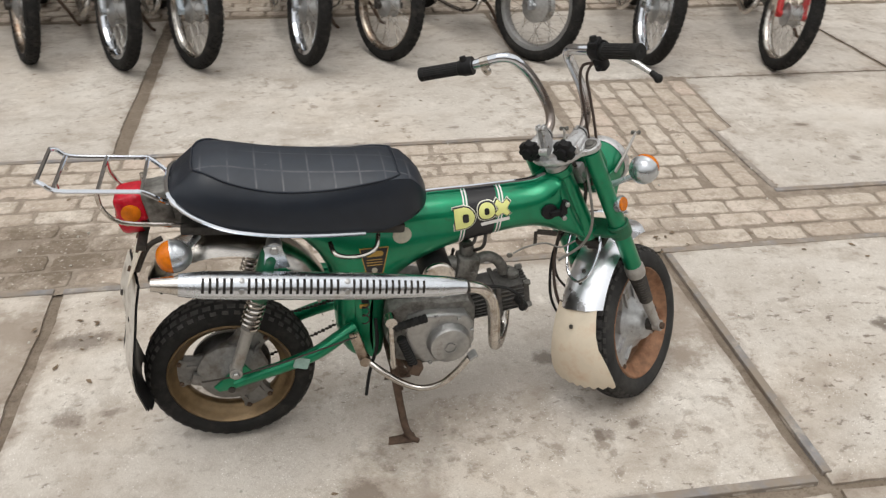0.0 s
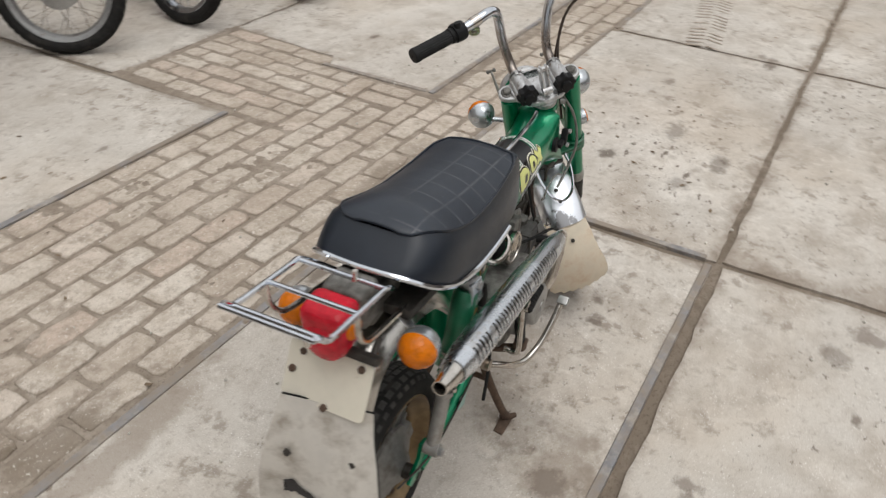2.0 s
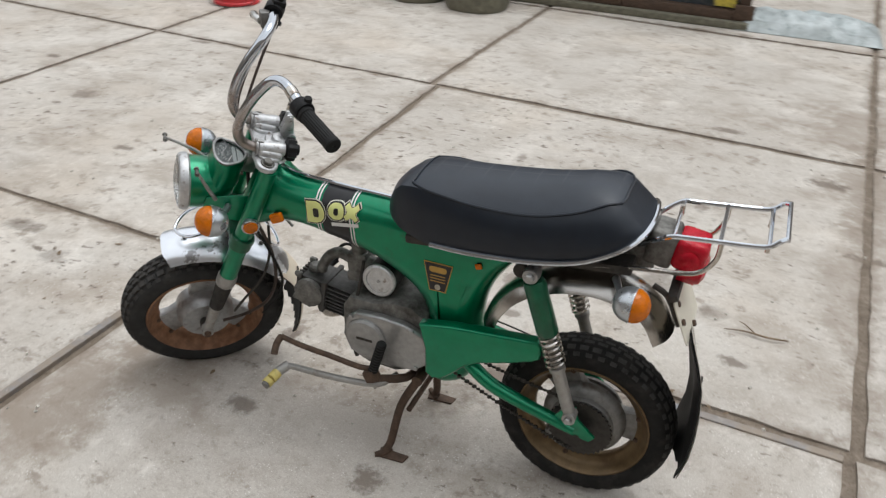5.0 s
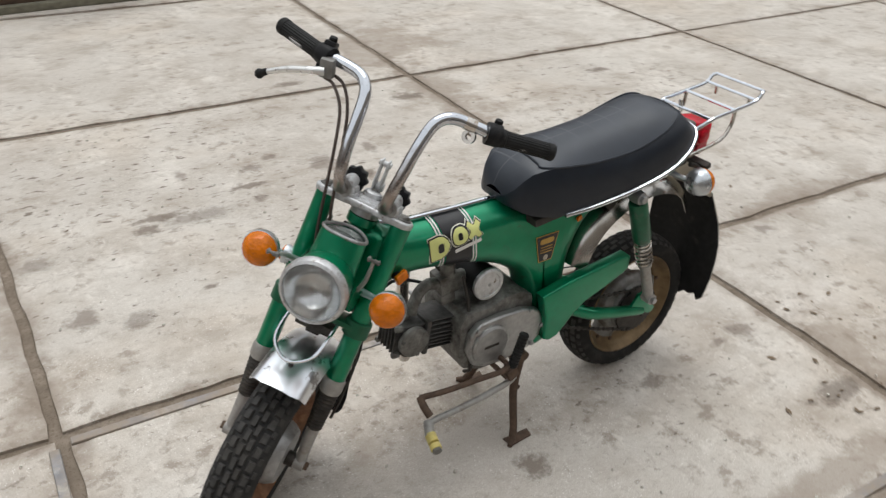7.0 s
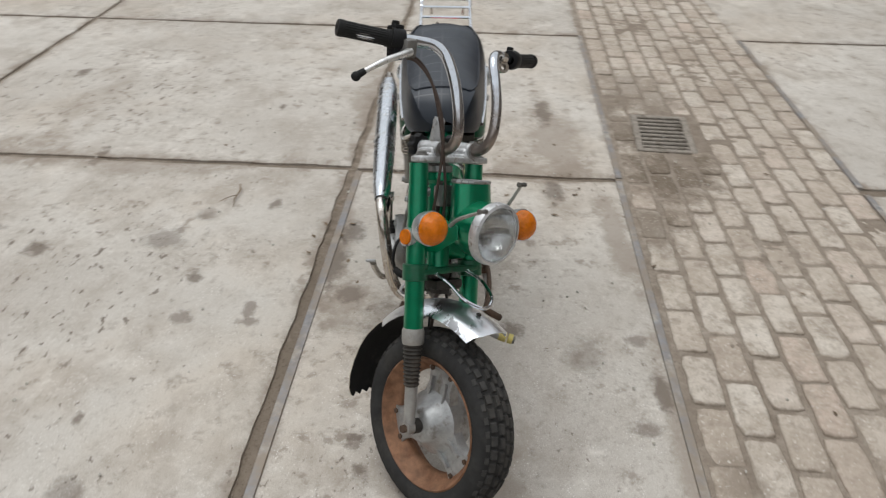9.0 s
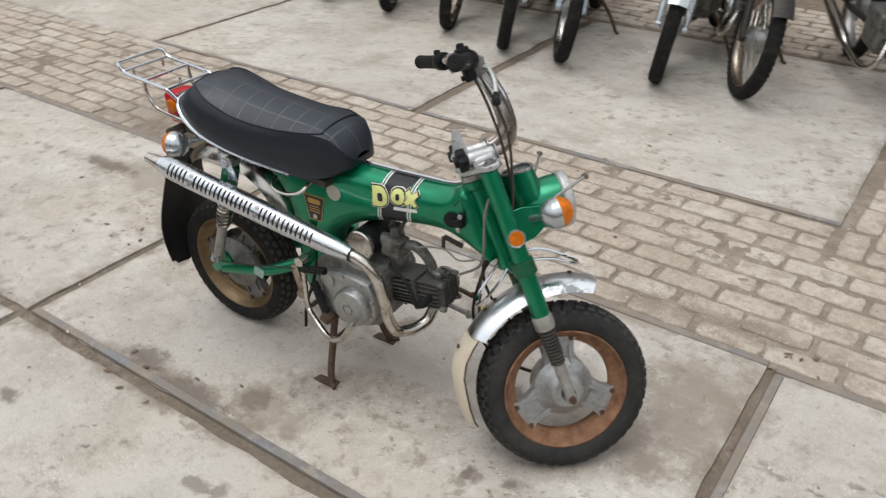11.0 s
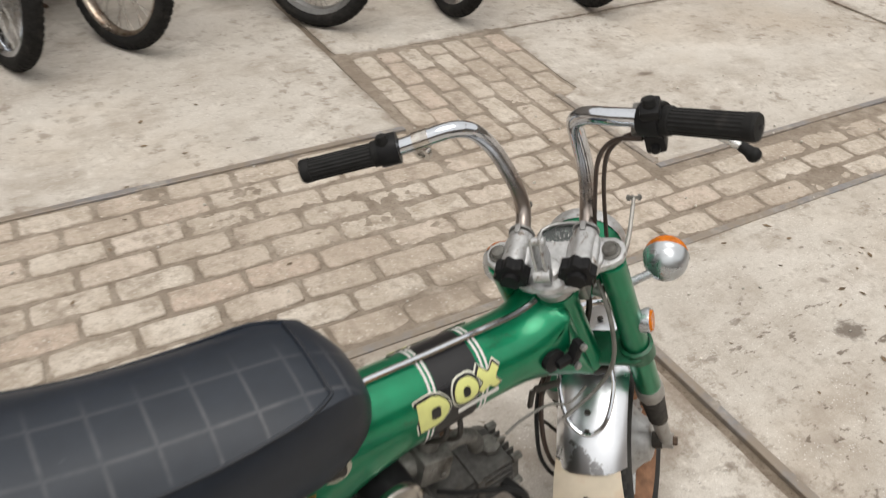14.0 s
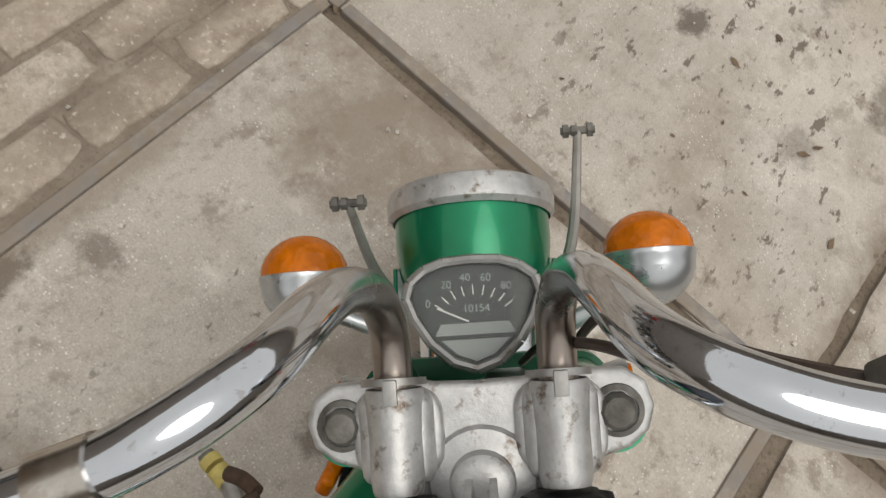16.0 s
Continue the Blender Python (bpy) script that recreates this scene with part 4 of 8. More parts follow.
# steering head
bm = bmesh.new()
lathe(bm, [(0, 0.265), (0.026, 0.265), (0.027, 0.275), (0.024, 0.285), (0.024, 0.455), (0.030, 0.462), (0.030, 0.478), (0, 0.478)], Matrix.Translation((0, -0.018, 0)), 28)
steer("head_tube", bm, "green")
bm = bmesh.new()
lathe(bm, [(0.024, 0.478), (0.029, 0.480), (0.029, 0.492), (0.022, 0.496), (0.018, 0.504), (0, 0.504)], Matrix.Translation((0, -0.018, 0)), 28)
steer("head_bearing", bm, "alu")
# ignition switch and its leads, on the right of the neck
bm = bmesh.new()
lathe(bm, [(0.015, 0), (0.018, 0.003), (0.018, 0.012), (0.012, 0.014), (0, 0.014)], aim((0.232, CY - 0.048, 0.578), (0.1, -1, 0.1)), 24)
block(bm, (0.040, 0.014, 0.013), pose(0.252, CY - 0.064, 0.579, 0, -8, 0), 0.004)
block(bm, (0.014, 0.016, 0.040), pose(0.262, CY - 0.066, 0.590, 0, 10, 0), 0.004)
part("ignition_switch", bm, "plastic", bike)
for p, d in (((0.266, CY - 0.074, 0.605), (0, -1, 0)), ((0.262, CY - 0.074, 0.571), (0, -1, 0))):
    part("bolt", bolt(bmesh.new(), p, d, 0.006, 0.006), "alu_bright", bike)
bm = bmesh.new()
block(bm, (0.05, 0.006, 0.012), pose(0.235, CY - 0.05, 0.520, 0, 12, 0), 0.002)
block(bm, (0.008, 0.006, 0.035), pose(0.208, CY - 0.05, 0.508, 0, 0, 0), 0.002)
part("cable_bracket", bm, "dark_steel", bike)

bm = bmesh.new()
tube(bm, [(0.226, CY + 0.046, 0.548), (0.222, CY + 0.056, 0.548)], [0.009, 0.010], 14)
neck_stub = part("lamp_stub", bm, "plastic", bike)
bm = bmesh.new()
block(bm, (0.030, 0.012, 0.022), pose(0.218, CY + 0.062, 0.548, 0, 20, 12), 0.005, 3)
part("marker", bm, "amber", neck_stub, "small orange marker")

# -- seat --
SX = [-0.572, -0.569, -0.562, -0.550, -0.530, -0.505, -0.475, -0.43, -0.38, -0.33, -0.28, -0.23, -0.185, -0.145, -0.112, -0.088, -0.070, -0.058, -0.050, -0.046]
ZT = [(-0.572, 0.756), (-0.562, 0.760), (-0.550, 0.763), (-0.530, 0.766), (-0.505, 0.767), (-0.475, 0.765), (-0.43, 0.760), (-0.34, 0.747), (-0.23, 0.735), (-0.145, 0.727), (-0.10, 0.716), (-0.075, 0.702), (-0.058, 0.683), (-0.046, 0.655)]
ZB = [(-0.572, 0.708), (-0.55, 0.690), (-0.51, 0.666), (-0.47, 0.646), (-0.36, 0.618), (-0.19, 0.598), (-0.14, 0.598), (-0.08, 0.612), (-0.046, 0.628)]
ZP = [(-0.572, 0.750), (-0.562, 0.753), (-0.550, 0.753), (-0.530, 0.748), (-0.505, 0.739), (-0.475, 0.731), (-0.43, 0.723), (-0.38, 0.711), (-0.33, 0.703), (-0.251, 0.699), (-0.182, 0.704), (-0.125, 0.709), (-0.08, 0.698), (-0.046, 0.645)]
WS = [(-0.572, 0.062), (-0.569, 0.074), (-0.562, 0.086), (-0.550, 0.098), (-0.530, 0.109), (-0.505, 0.116), (-0.475, 0.120), (-0.40, 0.120), (-0.30, 0.115), (-0.23, 0.109), (-0.17, 0.102), (-0.12, 0.094), (-0.088, 0.083), (-0.070, 0.072), (-0.058, 0.060), (-0.050, 0.046), (-0.046, 0.032)]
LEAN = [(-0.572, 1.18), (-0.562, 0.91), (-0.55, 0.78), (-0.53, 0.65), (-0.505, 0.53), (-0.475, 0.37), (-0.43, 0.10), (-0.38, 0.0), (0, 0)]  # the back slopes forward
cover, top = bmesh.new(), bmesh.new()
crows, trows, piping_r, piping_l = [], [], [], []
for x in SX:
    w, zt, zb, zp = lerp(WS, x), lerp(ZT, x), lerp(ZB, x), lerp(ZP, x)
    wp = w * lerp([(-0.572, 0.80), (-0.562, 0.80), (-0.550, 0.80), (-0.530, 0.80), (-0.505, 0.81), (-0.475, 0.815), (-0.43, 0.83), (-0.38, 0.845), (-0.15, 0.88), (0, 0.90)], x) - 0.002
    zp = min(zp, zt - 0.003)
    row = []
    for f, q in ((0.95, -0.02), (1.0, 0.10), (0.995, 0.32), (0.965, 0.58), (0.915, 0.82)):
        row.append((wp + (w - wp) * (f - 0.80) / 0.20 if f < 0.96 else f * w, zb + q * (zp - zb)))
    row.append((wp, zp))
    side = [(x + lerp(LEAN, x) * max(0, z - zb), a, z) for a, z in row]
    crows.append([(xx, CY + a, z) for xx, a, z in side] + [(xx, CY - a, z) for xx, a, z in side[::-1]])
    xt = x + lerp(LEAN, x) * (zp - zb)
    trows.append([(xt, CY + wp * s, zp + (zt - zp) * (1 - abs(s) ** 2.4)) for s in [1 - 2 * i / 16 for i in range(17)]])
    piping_l.append((xt, CY + wp, zp + 0.001))
    piping_r.append((xt, CY - wp, zp + 0.001))
for rows, b in ((trows, top),):
    vs = [[b.verts.new(q) for q in r] for r in rows]
    for p, q in zip(vs, vs[1:]):
        for i in range(len(p) - 1):
            b.faces.new((p[i], p[i + 1], q[i + 1], q[i]))
vs = [[cover.verts.new(q) for q in r] for r in crows]
for p, q in zip(vs, vs[1:]):
    n = len(p)
    for i in range(n):
        if i == n // 2 - 1:
            continue
        cover.faces.new((p[i], p[(i + 1) % n], q[(i + 1) % n], q[i]))
cover.faces.new(vs[0]), cover.faces.new(vs[-1])
seat = part("seat", cover, "vinyl", bike, "glossy black vinyl seat", 60)
part("cushion", top, "vinyl_top", seat, "black vinyl cushion with rubbed welded squares", 60)
bm = bmesh.new()
over = [(q[0], q[1], q[2] + 0.0008) for q in trows[14]]
back = [(q[0], q[1], q[2] + 0.0008) for q in trows[0]]
tube(bm, piping_l[1:14] + over[1:-1] + piping_r[1:14][::-1] + back[1:-1][::-1] + [piping_l[1]], 0.0026, 6, 2, cap=False)
part("piping", bm, "vinyl", seat)
bm = bmesh.new()
trim = [(x, CY + lerp(WS, x) * 0.985 + 0.002, lerp(ZB, x) + 0.001) for x in (-0.165, -0.23, -0.30, -0.38, -0.46, -0.515, -0.545, -0.562)]
trim += [(-0.572, CY + 0.062, 0.708), (-0.577, CY, 0.709), (-0.572, CY - 0.062, 0.708)]
trim += [(x, CY - lerp(WS, x) * 0.985 - 0.002, lerp(ZB, x) + 0.001) for x in (-0.562, -0.545, -0.515, -0.46, -0.38, -0.30, -0.23, -0.19)]
tube(bm, trim, 0.0052, 8, 3)
part("trim", bm, "chrome", seat, "bright trim round the lower edge")
bm = bmesh.new()
block(bm, (0.46, 0.165, 0.020), pose(-0.33, CY, 0.607, 0, 5.5, 0), 0.006)
block(bm, (0.08, 0.06, 0.02), pose(-0.140, CY, 0.612, 0, 0, 0), 0.006)
part("seat_pan", bm, "dark_steel", seat)
bm = bmesh.new()
tube(bm, [(-0.262, CY - 0.075, 0.565), (-0.255, CY - 0.10, 0.553), (-0.23, CY - 0.108, 0.546), (-0.195, CY - 0.108, 0.547), (-0.168, CY - 0.098, 0.556), (-0.158, CY - 0.07, 0.572)], 0.0055, 8, 4)
part("helmet_hook", bm, "chrome_worn", bike, "small chrome hook")
bm = bmesh.new()
lathe(bm, [(0, 0), (0.016, 0), (0.016, 0.010), (0, 0.010)], aim((-0.345, 0.042, 0.562), (0, 1, 0)), 16)
part("lock", bm, "dark_steel", bike)
bm = bmesh.new()
block(bm, (0.014, 0.004, 0.012), pose(-0.255, CY + HW + 0.004, 0.545, 0, 20, 0), 0.001)
part("reflector", bm, "amber", bike, "tiny orange marker")

# -- rear rack, tail lamp, mudguard and flap --
rack = new("rack")
rack.parent = bike
tagged(rack, "chromed wire luggage rack")
for s, y in ((1, 0.075 + CY + 0.006), (-1, -0.077 + CY + 0.006)):
    bm = bmesh.new()
    tube(bm, [(-0.560, CY + s * 0.050, 0.672), (-0.585, CY + s * 0.066, 0.695), (-0.615, y, 0.718), (-0.64, y, 0.722), (-0.70, y, 0.728), (-0.768, y, 0.736), (-0.790, y, 0.752), (-0.800, y - s * 0.006, 0.756)], 0.0048, 8, 4)
    part("rail", bm, "chrome", rack)
    bm = bmesh.new()
    tube(bm, [(-0.700, y, 0.726), (-0.697, y, 0.692), (-0.678, y - s * 0.002, 0.662), (-0.645, y - s * 0.004, 0.648), (-0.56, y - s * 0.004, 0.636), (-0.47, y - s * 0.004, 0.618), (-0.385, CY + s * 0.062, 0.592)], 0.0048, 8, 4)
    part("stay", bm, "chrome_worn", rack)
for x, z in ((-0.618, 0.7185), (-0.697, 0.728), (-0.775, 0.738), (-0.801, 0.756)):
    bm = bmesh.new()
    tube(bm, [(x, CY + 0.080, z), (x, CY - 0.070, z)], 0.0042, 8)
    part("crossbar", bm, "chrome", rack)
for x, y in ((-0.775, -0.05), (-0.775, 0.05), (-0.62, -0.03)):
    bm = bmesh.new()
    tube(bm, [(x, y, 0.735), (x, y, 0.716)], 0.0042, 8)
    part("lug", bm, "chrome_worn", rack)

lamp = new("tail_lamp")
lamp.parent = bike
tagged(lamp, "red plastic tail lamp with round side reflectors")
bm = bmesh.new()
block(bm, (0.060, 0.078, 0.064), pose(-0.652, CY + 0.004, 0.659, 0, -8, 0), 0.016, 4)
lathe(bm, [(0.038, -0.002), (0.038, 0.03), (0.033, 0.040), (0.020, 0.046), (0, 0.047)], aim((-0.640, CY + 0.004, 0.632), (-1, 0, -0.12)), 32)
part("lens", bm, "red_lens", lamp)
for s in (-1, 1):
    bm = bmesh.new()
    lathe(bm, [(0.019, 0), (0.019, 0.004), (0.015, 0.007), (0, 0.008)], aim((-0.652, CY + 0.004 + s * 0.038, 0.655), (0, s, 0)), 20)
    part("reflector", bm, "amber" if s < 0 else "red_lens", lamp, "round side reflector")
bm = bmesh.new()
block(bm, (0.055, 0.074, 0.075), pose(-0.598, CY, 0.662, 0, -8, 0), 0.012, 3)
block(bm, (0.10, 0.066, 0.05), pose(-0.545, CY, 0.640, 0, -10, 0), 0.010, 3)
part("housing", bm, "alu_dirty", lamp, "dull grey housing")

bm = bmesh.new()
ARCH = [(-0.262, 0.405), (-0.282, 0.458), (-0.318, 0.507), (-0.372, 0.546), (-0.44, 0.570), (-0.51, 0.575), (-0.575, 0.560), (-0.622, 0.528), (-0.652, 0.478)]
arch = spline([(x, 0, z) for x, z in ARCH], 4)
rows = []
for i, q in enumerate(arch):
    d = (arch[min(i + 1, len(arch) - 1)] - arch[max(i - 1, 0)]).normalized()
    nrm = Vector((d.z, 0, -d.x))
    row = []
    for a in range(-4, 5):
        s = a / 4
        drop = 0.024 * abs(s) ** 2.5 + (0.010 if abs(s) == 1 else 0)
        row.append((q.x - nrm.x * drop, CY + 0.005 + 0.057 * s, q.z - nrm.z * drop))
    rows.append(row)
sheet_of(bm, rows, 0.0018)
part("rear_mudguard", bm, "guard_worn", bike, "chromed rear mudguard", 60)

bm = bmesh.new()
slab_of(bm, rounded(0, 0, 0.152, 0.098, 0.010), 0.003, None, 0.001, 1)
bm.transform(Matrix.Translation((-0.662, CY + 0.008, 0.540)) @ Matrix(((0, 0.42, -0.907, 0), (1, 0, 0, 0), (0, 0.907, 0.42, 0), (0, 0, 0, 1))))
plate = part("rear_plate", bm, "white_plate", bike, "blank yellowed white plate")
for y, z, x in ((-0.058, 0.575, -0.648), (0.047, 0.569, -0.648), (-0.008, 0.500, -0.6825), (0.06, 0.54, -0.664)):
    part("screw", bolt(bmesh.new(), (x - 0.001, y, z), (-0.907, 0, 0.42), 0.0065, 0.006), "rust", plate)
bm = bmesh.new()
block(bm, (0.02, 0.16, 0.014), pose(-0.640, CY + 0.006, 0.594, 0, 20, 0), 0.004)
tube(bm, [(-0.60, CY + 0.06, 0.60), (-0.63, CY + 0.065, 0.585), (-0.66, CY + 0.068, 0.53)], 0.006, 8, 3)
tube(bm, [(-0.60, CY - 0.05, 0.60), (-0.63, CY - 0.055, 0.585), (-0.66, CY - 0.056, 0.53)], 0.006, 8, 3)
part("plate_bracket", bm, "dark_steel", bike)
FLAP = [(0.505, -0.676, 0.072, 0.0), (0.46, -0.692, 0.078, 0.002), (0.41, -0.706, 0.088, 0.004), (0.35, -0.716, 0.098, 0.006), (0.30, -0.722, 0.100, 0.008), (0.25, -0.722, 0.100, 0.006), (0.215, -0.716, 0.098, -0.004), (0.185, -0.710, 0.096, -0.010), (0.170, -0.706, 0.094, -0.012)]


def flap_yaw(z):
    return lerp([(0.15, 0.10), (0.30, 0.16), (0.42, 0.26), (0.51, 0.20)], z)


def flap_rows(off):
    rows = []
    for i, (z, x, w, bow) in enumerate(FLAP):
        row = []
        for a in range(-8, 9):
            s = a / 8
            zz = z + (0.016 * noise.noise((a * 1.3, 2.2, 0.5)) + 0.014 * (a / 8) ** 2 if i == len(FLAP) - 1 else 0)
            reach = w * s * (1.12 if s < 0 else 1.0)
            row.append((x - off + bow * math.sin(3.0 * s) + 0.014 * s * s * (0.5 - z) - flap_yaw(z) * reach, CY + 0.004 + reach, zz))
        rows.append(row)
    return rows


bm = bmesh.new()
sheet_of(bm, flap_rows(0.0), 0.0025)
flap = part("mud_flap", bm, "rubber", bike, "black rubber mud flap with dirty white outer face", 60)
bm = bmesh.new()
sheet_of(bm, flap_rows(0.004), 0.0012)
part("facing", bm, "white_flap", flap, "dirty white outer face", 60)
for y, z in ((0.041, 0.409), (-0.065, 0.409)):
    part("screw", bolt(bmesh.new(), (-0.7105 - 0.25 * y, y, z), (-1, 0, 0.1), 0.007, 0.005), "dark_steel", flap)
# worn dark sticker, a long low smear
bm = bmesh.new()
rows = []
for i in range(15):
    s = -0.55 + 1.0 * i / 14
    h = 0.011 * (0.75 + 0.35 * noise.noise((i * 0.9, 4, 1))) * (1.6 if i < 4 else 1) * (0.5 if i == 14 else 1)
    c = 0.325 + 0.006 * math.sin(i * 0.45) + (0.006 if i < 4 else 0)
    row = []
    for zz in (c - h, c, c + h):
        x, w, bow = lerp([(-z, x) for z, x, _, _ in FLAP], -zz), 0.099, 0.007
        row.append((x - 0.0078 + bow * math.sin(3.0 * -s) + 0.014 * s * s * (0.5 - zz) + flap_yaw(zz) * w * s, CY + 0.004 - w * s, zz))
    rows.append(row)
sheet_of(bm, rows, 0.0006)
part("sticker", bm, "black_decal", flap, "worn dark sticker remnant")


def indicator(p, d, foot, name):
    """A ball-shaped indicator: silver cup, amber lens along d, and its stem from foot."""
    holder = new(name)
    holder.parent = bike
    tagged(holder, "ball-shaped amber indicator with silver cup")
    b = bmesh.new()
    lathe(b, [(0.0335 * math.sin(radians(a)), -0.034 * math.cos(radians(a))) for a in range(0, 91, 9)] + [(0.0345, 0.002), (0.0345, 0.006), (0.032, 0.007)], aim(p, d), 32)
    part("cup", b, "silver", holder, "silver cup")
    b = bmesh.new()
    prof = [(0.033, 0.005)]
    for a in range(8, 91, 7):
        prof.append((0.0330 * math.cos(radians(a)) + (0.0005 if a % 2 else 0), 0.006 + 0.031 * math.sin(radians(a))))
    prof[-1] = (0, prof[-1][1])
    lathe(b, prof, aim(p, d), 32)
    part("lens", b, "amber", holder, "ribbed amber lens")
    b = bmesh.new()
    q = Vector(p) - Vector(d).normalized() * 0.014
    tube(b, [foot, Vector(foot).lerp(q, 0.5), q], [0.008, 0.0065, 0.009], 10, 3)
    part("stem", b, "silver", holder)
    return holder


indicator((-0.573, -0.118, 0.590), (-1, -0.06, -0.05), (-0.530, CY - 0.055, 0.600), "rear_indicator")
indicator((-0.571, 0.108, 0.584), (-1, 0.06, -0.05), (-0.530, CY + 0.060, 0.596), "rear_indicator")


# -- wheels --
def wheel(name, m, rim_mat, front):
    """A fat ten-inch wheel; local z is the axle, pointing to the right of the machine."""
    w = new(name)
    w.parent = bike
    tagged(w, "small fat wheel with dusty block tyre and " + ("rusty brown rim" if front else "gold-brown rim"))
    hw = 0.046
    b = bmesh.new()
    prof = [(0.138, -0.026), (0.1445, -0.037), (0.153, -0.044), (0.168, -hw), (0.182, -0.044), (0.192, -0.037), (0.198, -0.026), (0.2015, -0.012), (0.2025, 0.0)]
    prof = prof + [(r, -h) for r, h in prof[-2::-1]]
    sunk = 0.0 if front else 0.13
    lathe(b, [(r - sunk * max(0, r - 0.146) - (0.0055 * min(1.0, max(0.0, (r - 0.180) / 0.015)) if front else 0), h) for r, h in prof], None, 72)
    tread = bmesh.new()
    n = 44
    for i in range(n):
        a = 360 * i / n
        for rr, h, lx, ly, lz, tilt, sh in ((0.2000, 0.0065, 0.0060, 0.024, 0.011, 4, 0), (0.2000, -0.0065, 0.0060, 0.024, 0.011, -4, 0.5), (0.1955, 0.0245, 0.0062, 0.022, 0.014, 24, 0.25), (0.1955, -0.0245, 0.0062, 0.022, 0.014, -24, 0.25), (0.1880, 0.0385, 0.0050, 0.016, 0.010, 55, 0.75), (0.1880, -0.0385, 0.0050, 0.016, 0.010, -55, 0.75)):
            if front:
                rr, lx, h = rr - 0.001, lx + 0.003, h * (0.90 if abs(h) > 0.03 else 1.0)
            aa = a + sh * 360 / n
            rr -= sunk * (rr - 0.146)
            mm = Matrix.Rotation(radians(aa), 4, "Z") @ Matrix.Translation((rr, 0, h)) @ Matrix.Rotation(radians(-tilt * 0.9), 4, "Y")
            vs = [tread.verts.new(mm @ Vector((x * lx / 2, y * ly / 2, z * lz / 2))) for x, y, z in ((1, -0.8, -0.8), (1, 0.8, -0.8), (1, 0.8, 0.8), (1, -0.8, 0.8), (-1, -1, -1), (-1, 1, -1), (-1, 1, 1), (-1, -1, 1))]
            for f in ((0, 1, 2, 3), (0, 4, 5, 1), (1, 5, 6, 2), (2, 6, 7, 3), (3, 7, 4, 0)):
                tread.faces.new([vs[j] for j in f])
    b.transform(m)
    tread.transform(m)
    # the tyre sits flat where it bears on the ground
    for v in b.verts[:] + tread.verts[:]:
        v.co.z = max(v.co.z, 0.001)
    tyre = part("tyre", b, "tyre_dusty" if front else "tyre", w, "dusty black block tyre", 40)
    blocks = part("tread", tread, "tread", tyre)
    blocks["kind"] = "stuff"
    b = bmesh.new()
    lathe(b, [(0.142, 0.034), (0.146, 0.039), (0.1425, 0.041), (0.138, 0.036), (0.133, 0.026), (0.127, 0.018), (0.120, 0.013), (0.115, 0.010), (0.113, 0.005), (0.113, -0.005), (0.115, -0.010), (0.120, -0.013), (0.127, -0.018), (0.133, -0.026), (0.138, -0.036), (0.1425, -0.041), (0.146, -0.039), (0.142, -0.034)], None, 64)
    b.transform(m)
    part("rim", b, rim_mat, w, angle=50)
    for i in range(3):
        b = bmesh.new()
        mm = Matrix.Rotation(radians(120 * i + (75 if front else 88)), 4, "Z")
        slab_of(b, [(-0.044, 0.045), (0.044, 0.045), (0.034, 0.084), (0.036, 0.104), (0.043, 0.117), (0.015, 0.124), (-0.015, 0.124), (-0.043, 0.117), (-0.036, 0.104), (-0.034, 0.084)], 0.026, mm @ Matrix.Translation((0, 0, -0.010)), 0.004)
        for s in (-1, 1):
            block(b, (0.006, 0.052, 0.008), mm @ pose(s * 0.022, 0.074, 0.019), 0.002)
        b.transform(m)
        part("arm", b, "alu_front" if front else "alu_wheel", w, "cast aluminium arm")
    for i in range(12):
        a, q = radians(120 * (i // 4) + (165 if front else 178) + (14 if i % 4 < 2 else -14)), 1 - 2 * (i % 2)
        b = bolt(bmesh.new(), (0.120 * math.cos(a), 0.120 * math.sin(a), 0.0155 if q > 0 else -0.0115), (0, 0, q), 0.006, 0.005)
        b.transform(m)
        part("nut", b, "rust", w)
    b = bmesh.new()
    if front:
        lathe(b, [(0, -0.052), (0.058, -0.052), (0.066, -0.040), (0.070, -0.030), (0.070, 0.016), (0.062, 0.022), (0.056, 0.026), (0.044, 0.040), (0.038, 0.052), (0.030, 0.056), (0, 0.056)], None, 48)
    else:
        lathe(b, [(0, -0.046), (0.066, -0.046), (0.070, -0.040), (0.072, 0.018), (0.078, 0.020), (0.078, 0.028), (0.066, 0.034), (0.040, 0.044), (0.024, 0.058), (0, 0.058)], None, 48)
        block(b, (0.035, 0.05, 0.02), pose(0.062, 0.028, 0.024, 0, 0, 20), 0.006)
        block(b, (0.03, 0.045, 0.018), pose(-0.07, -0.01, 0.026, 0, 0, 70), 0.006)
    b.transform(m)
    part("hub", b, "alu_front" if front else "alu_wheel", w, "cast aluminium brake hub", 45)
    b = bmesh.new()
    lathe(b, [(0, 0.0), (0.016, 0.0), (0.016, 0.018), (0.010, 0.020), (0.008, 0.034), (0, 0.034)], Matrix.Translation((0, 0, 0.056)), 20)
    b.transform(m)
    part("axle", b, "dark_steel", w)
    b = bmesh.new()
    lathe(b, [(0, -0.034), (0.008, -0.034), (0.010, -0.020), (0.016, -0.018), (0.016, 0), (0, 0)], Matrix.Translation((0, 0, -0.052)), 20)
    b.transform(m)
    part("axle", b, "dark_steel", w)
    return w


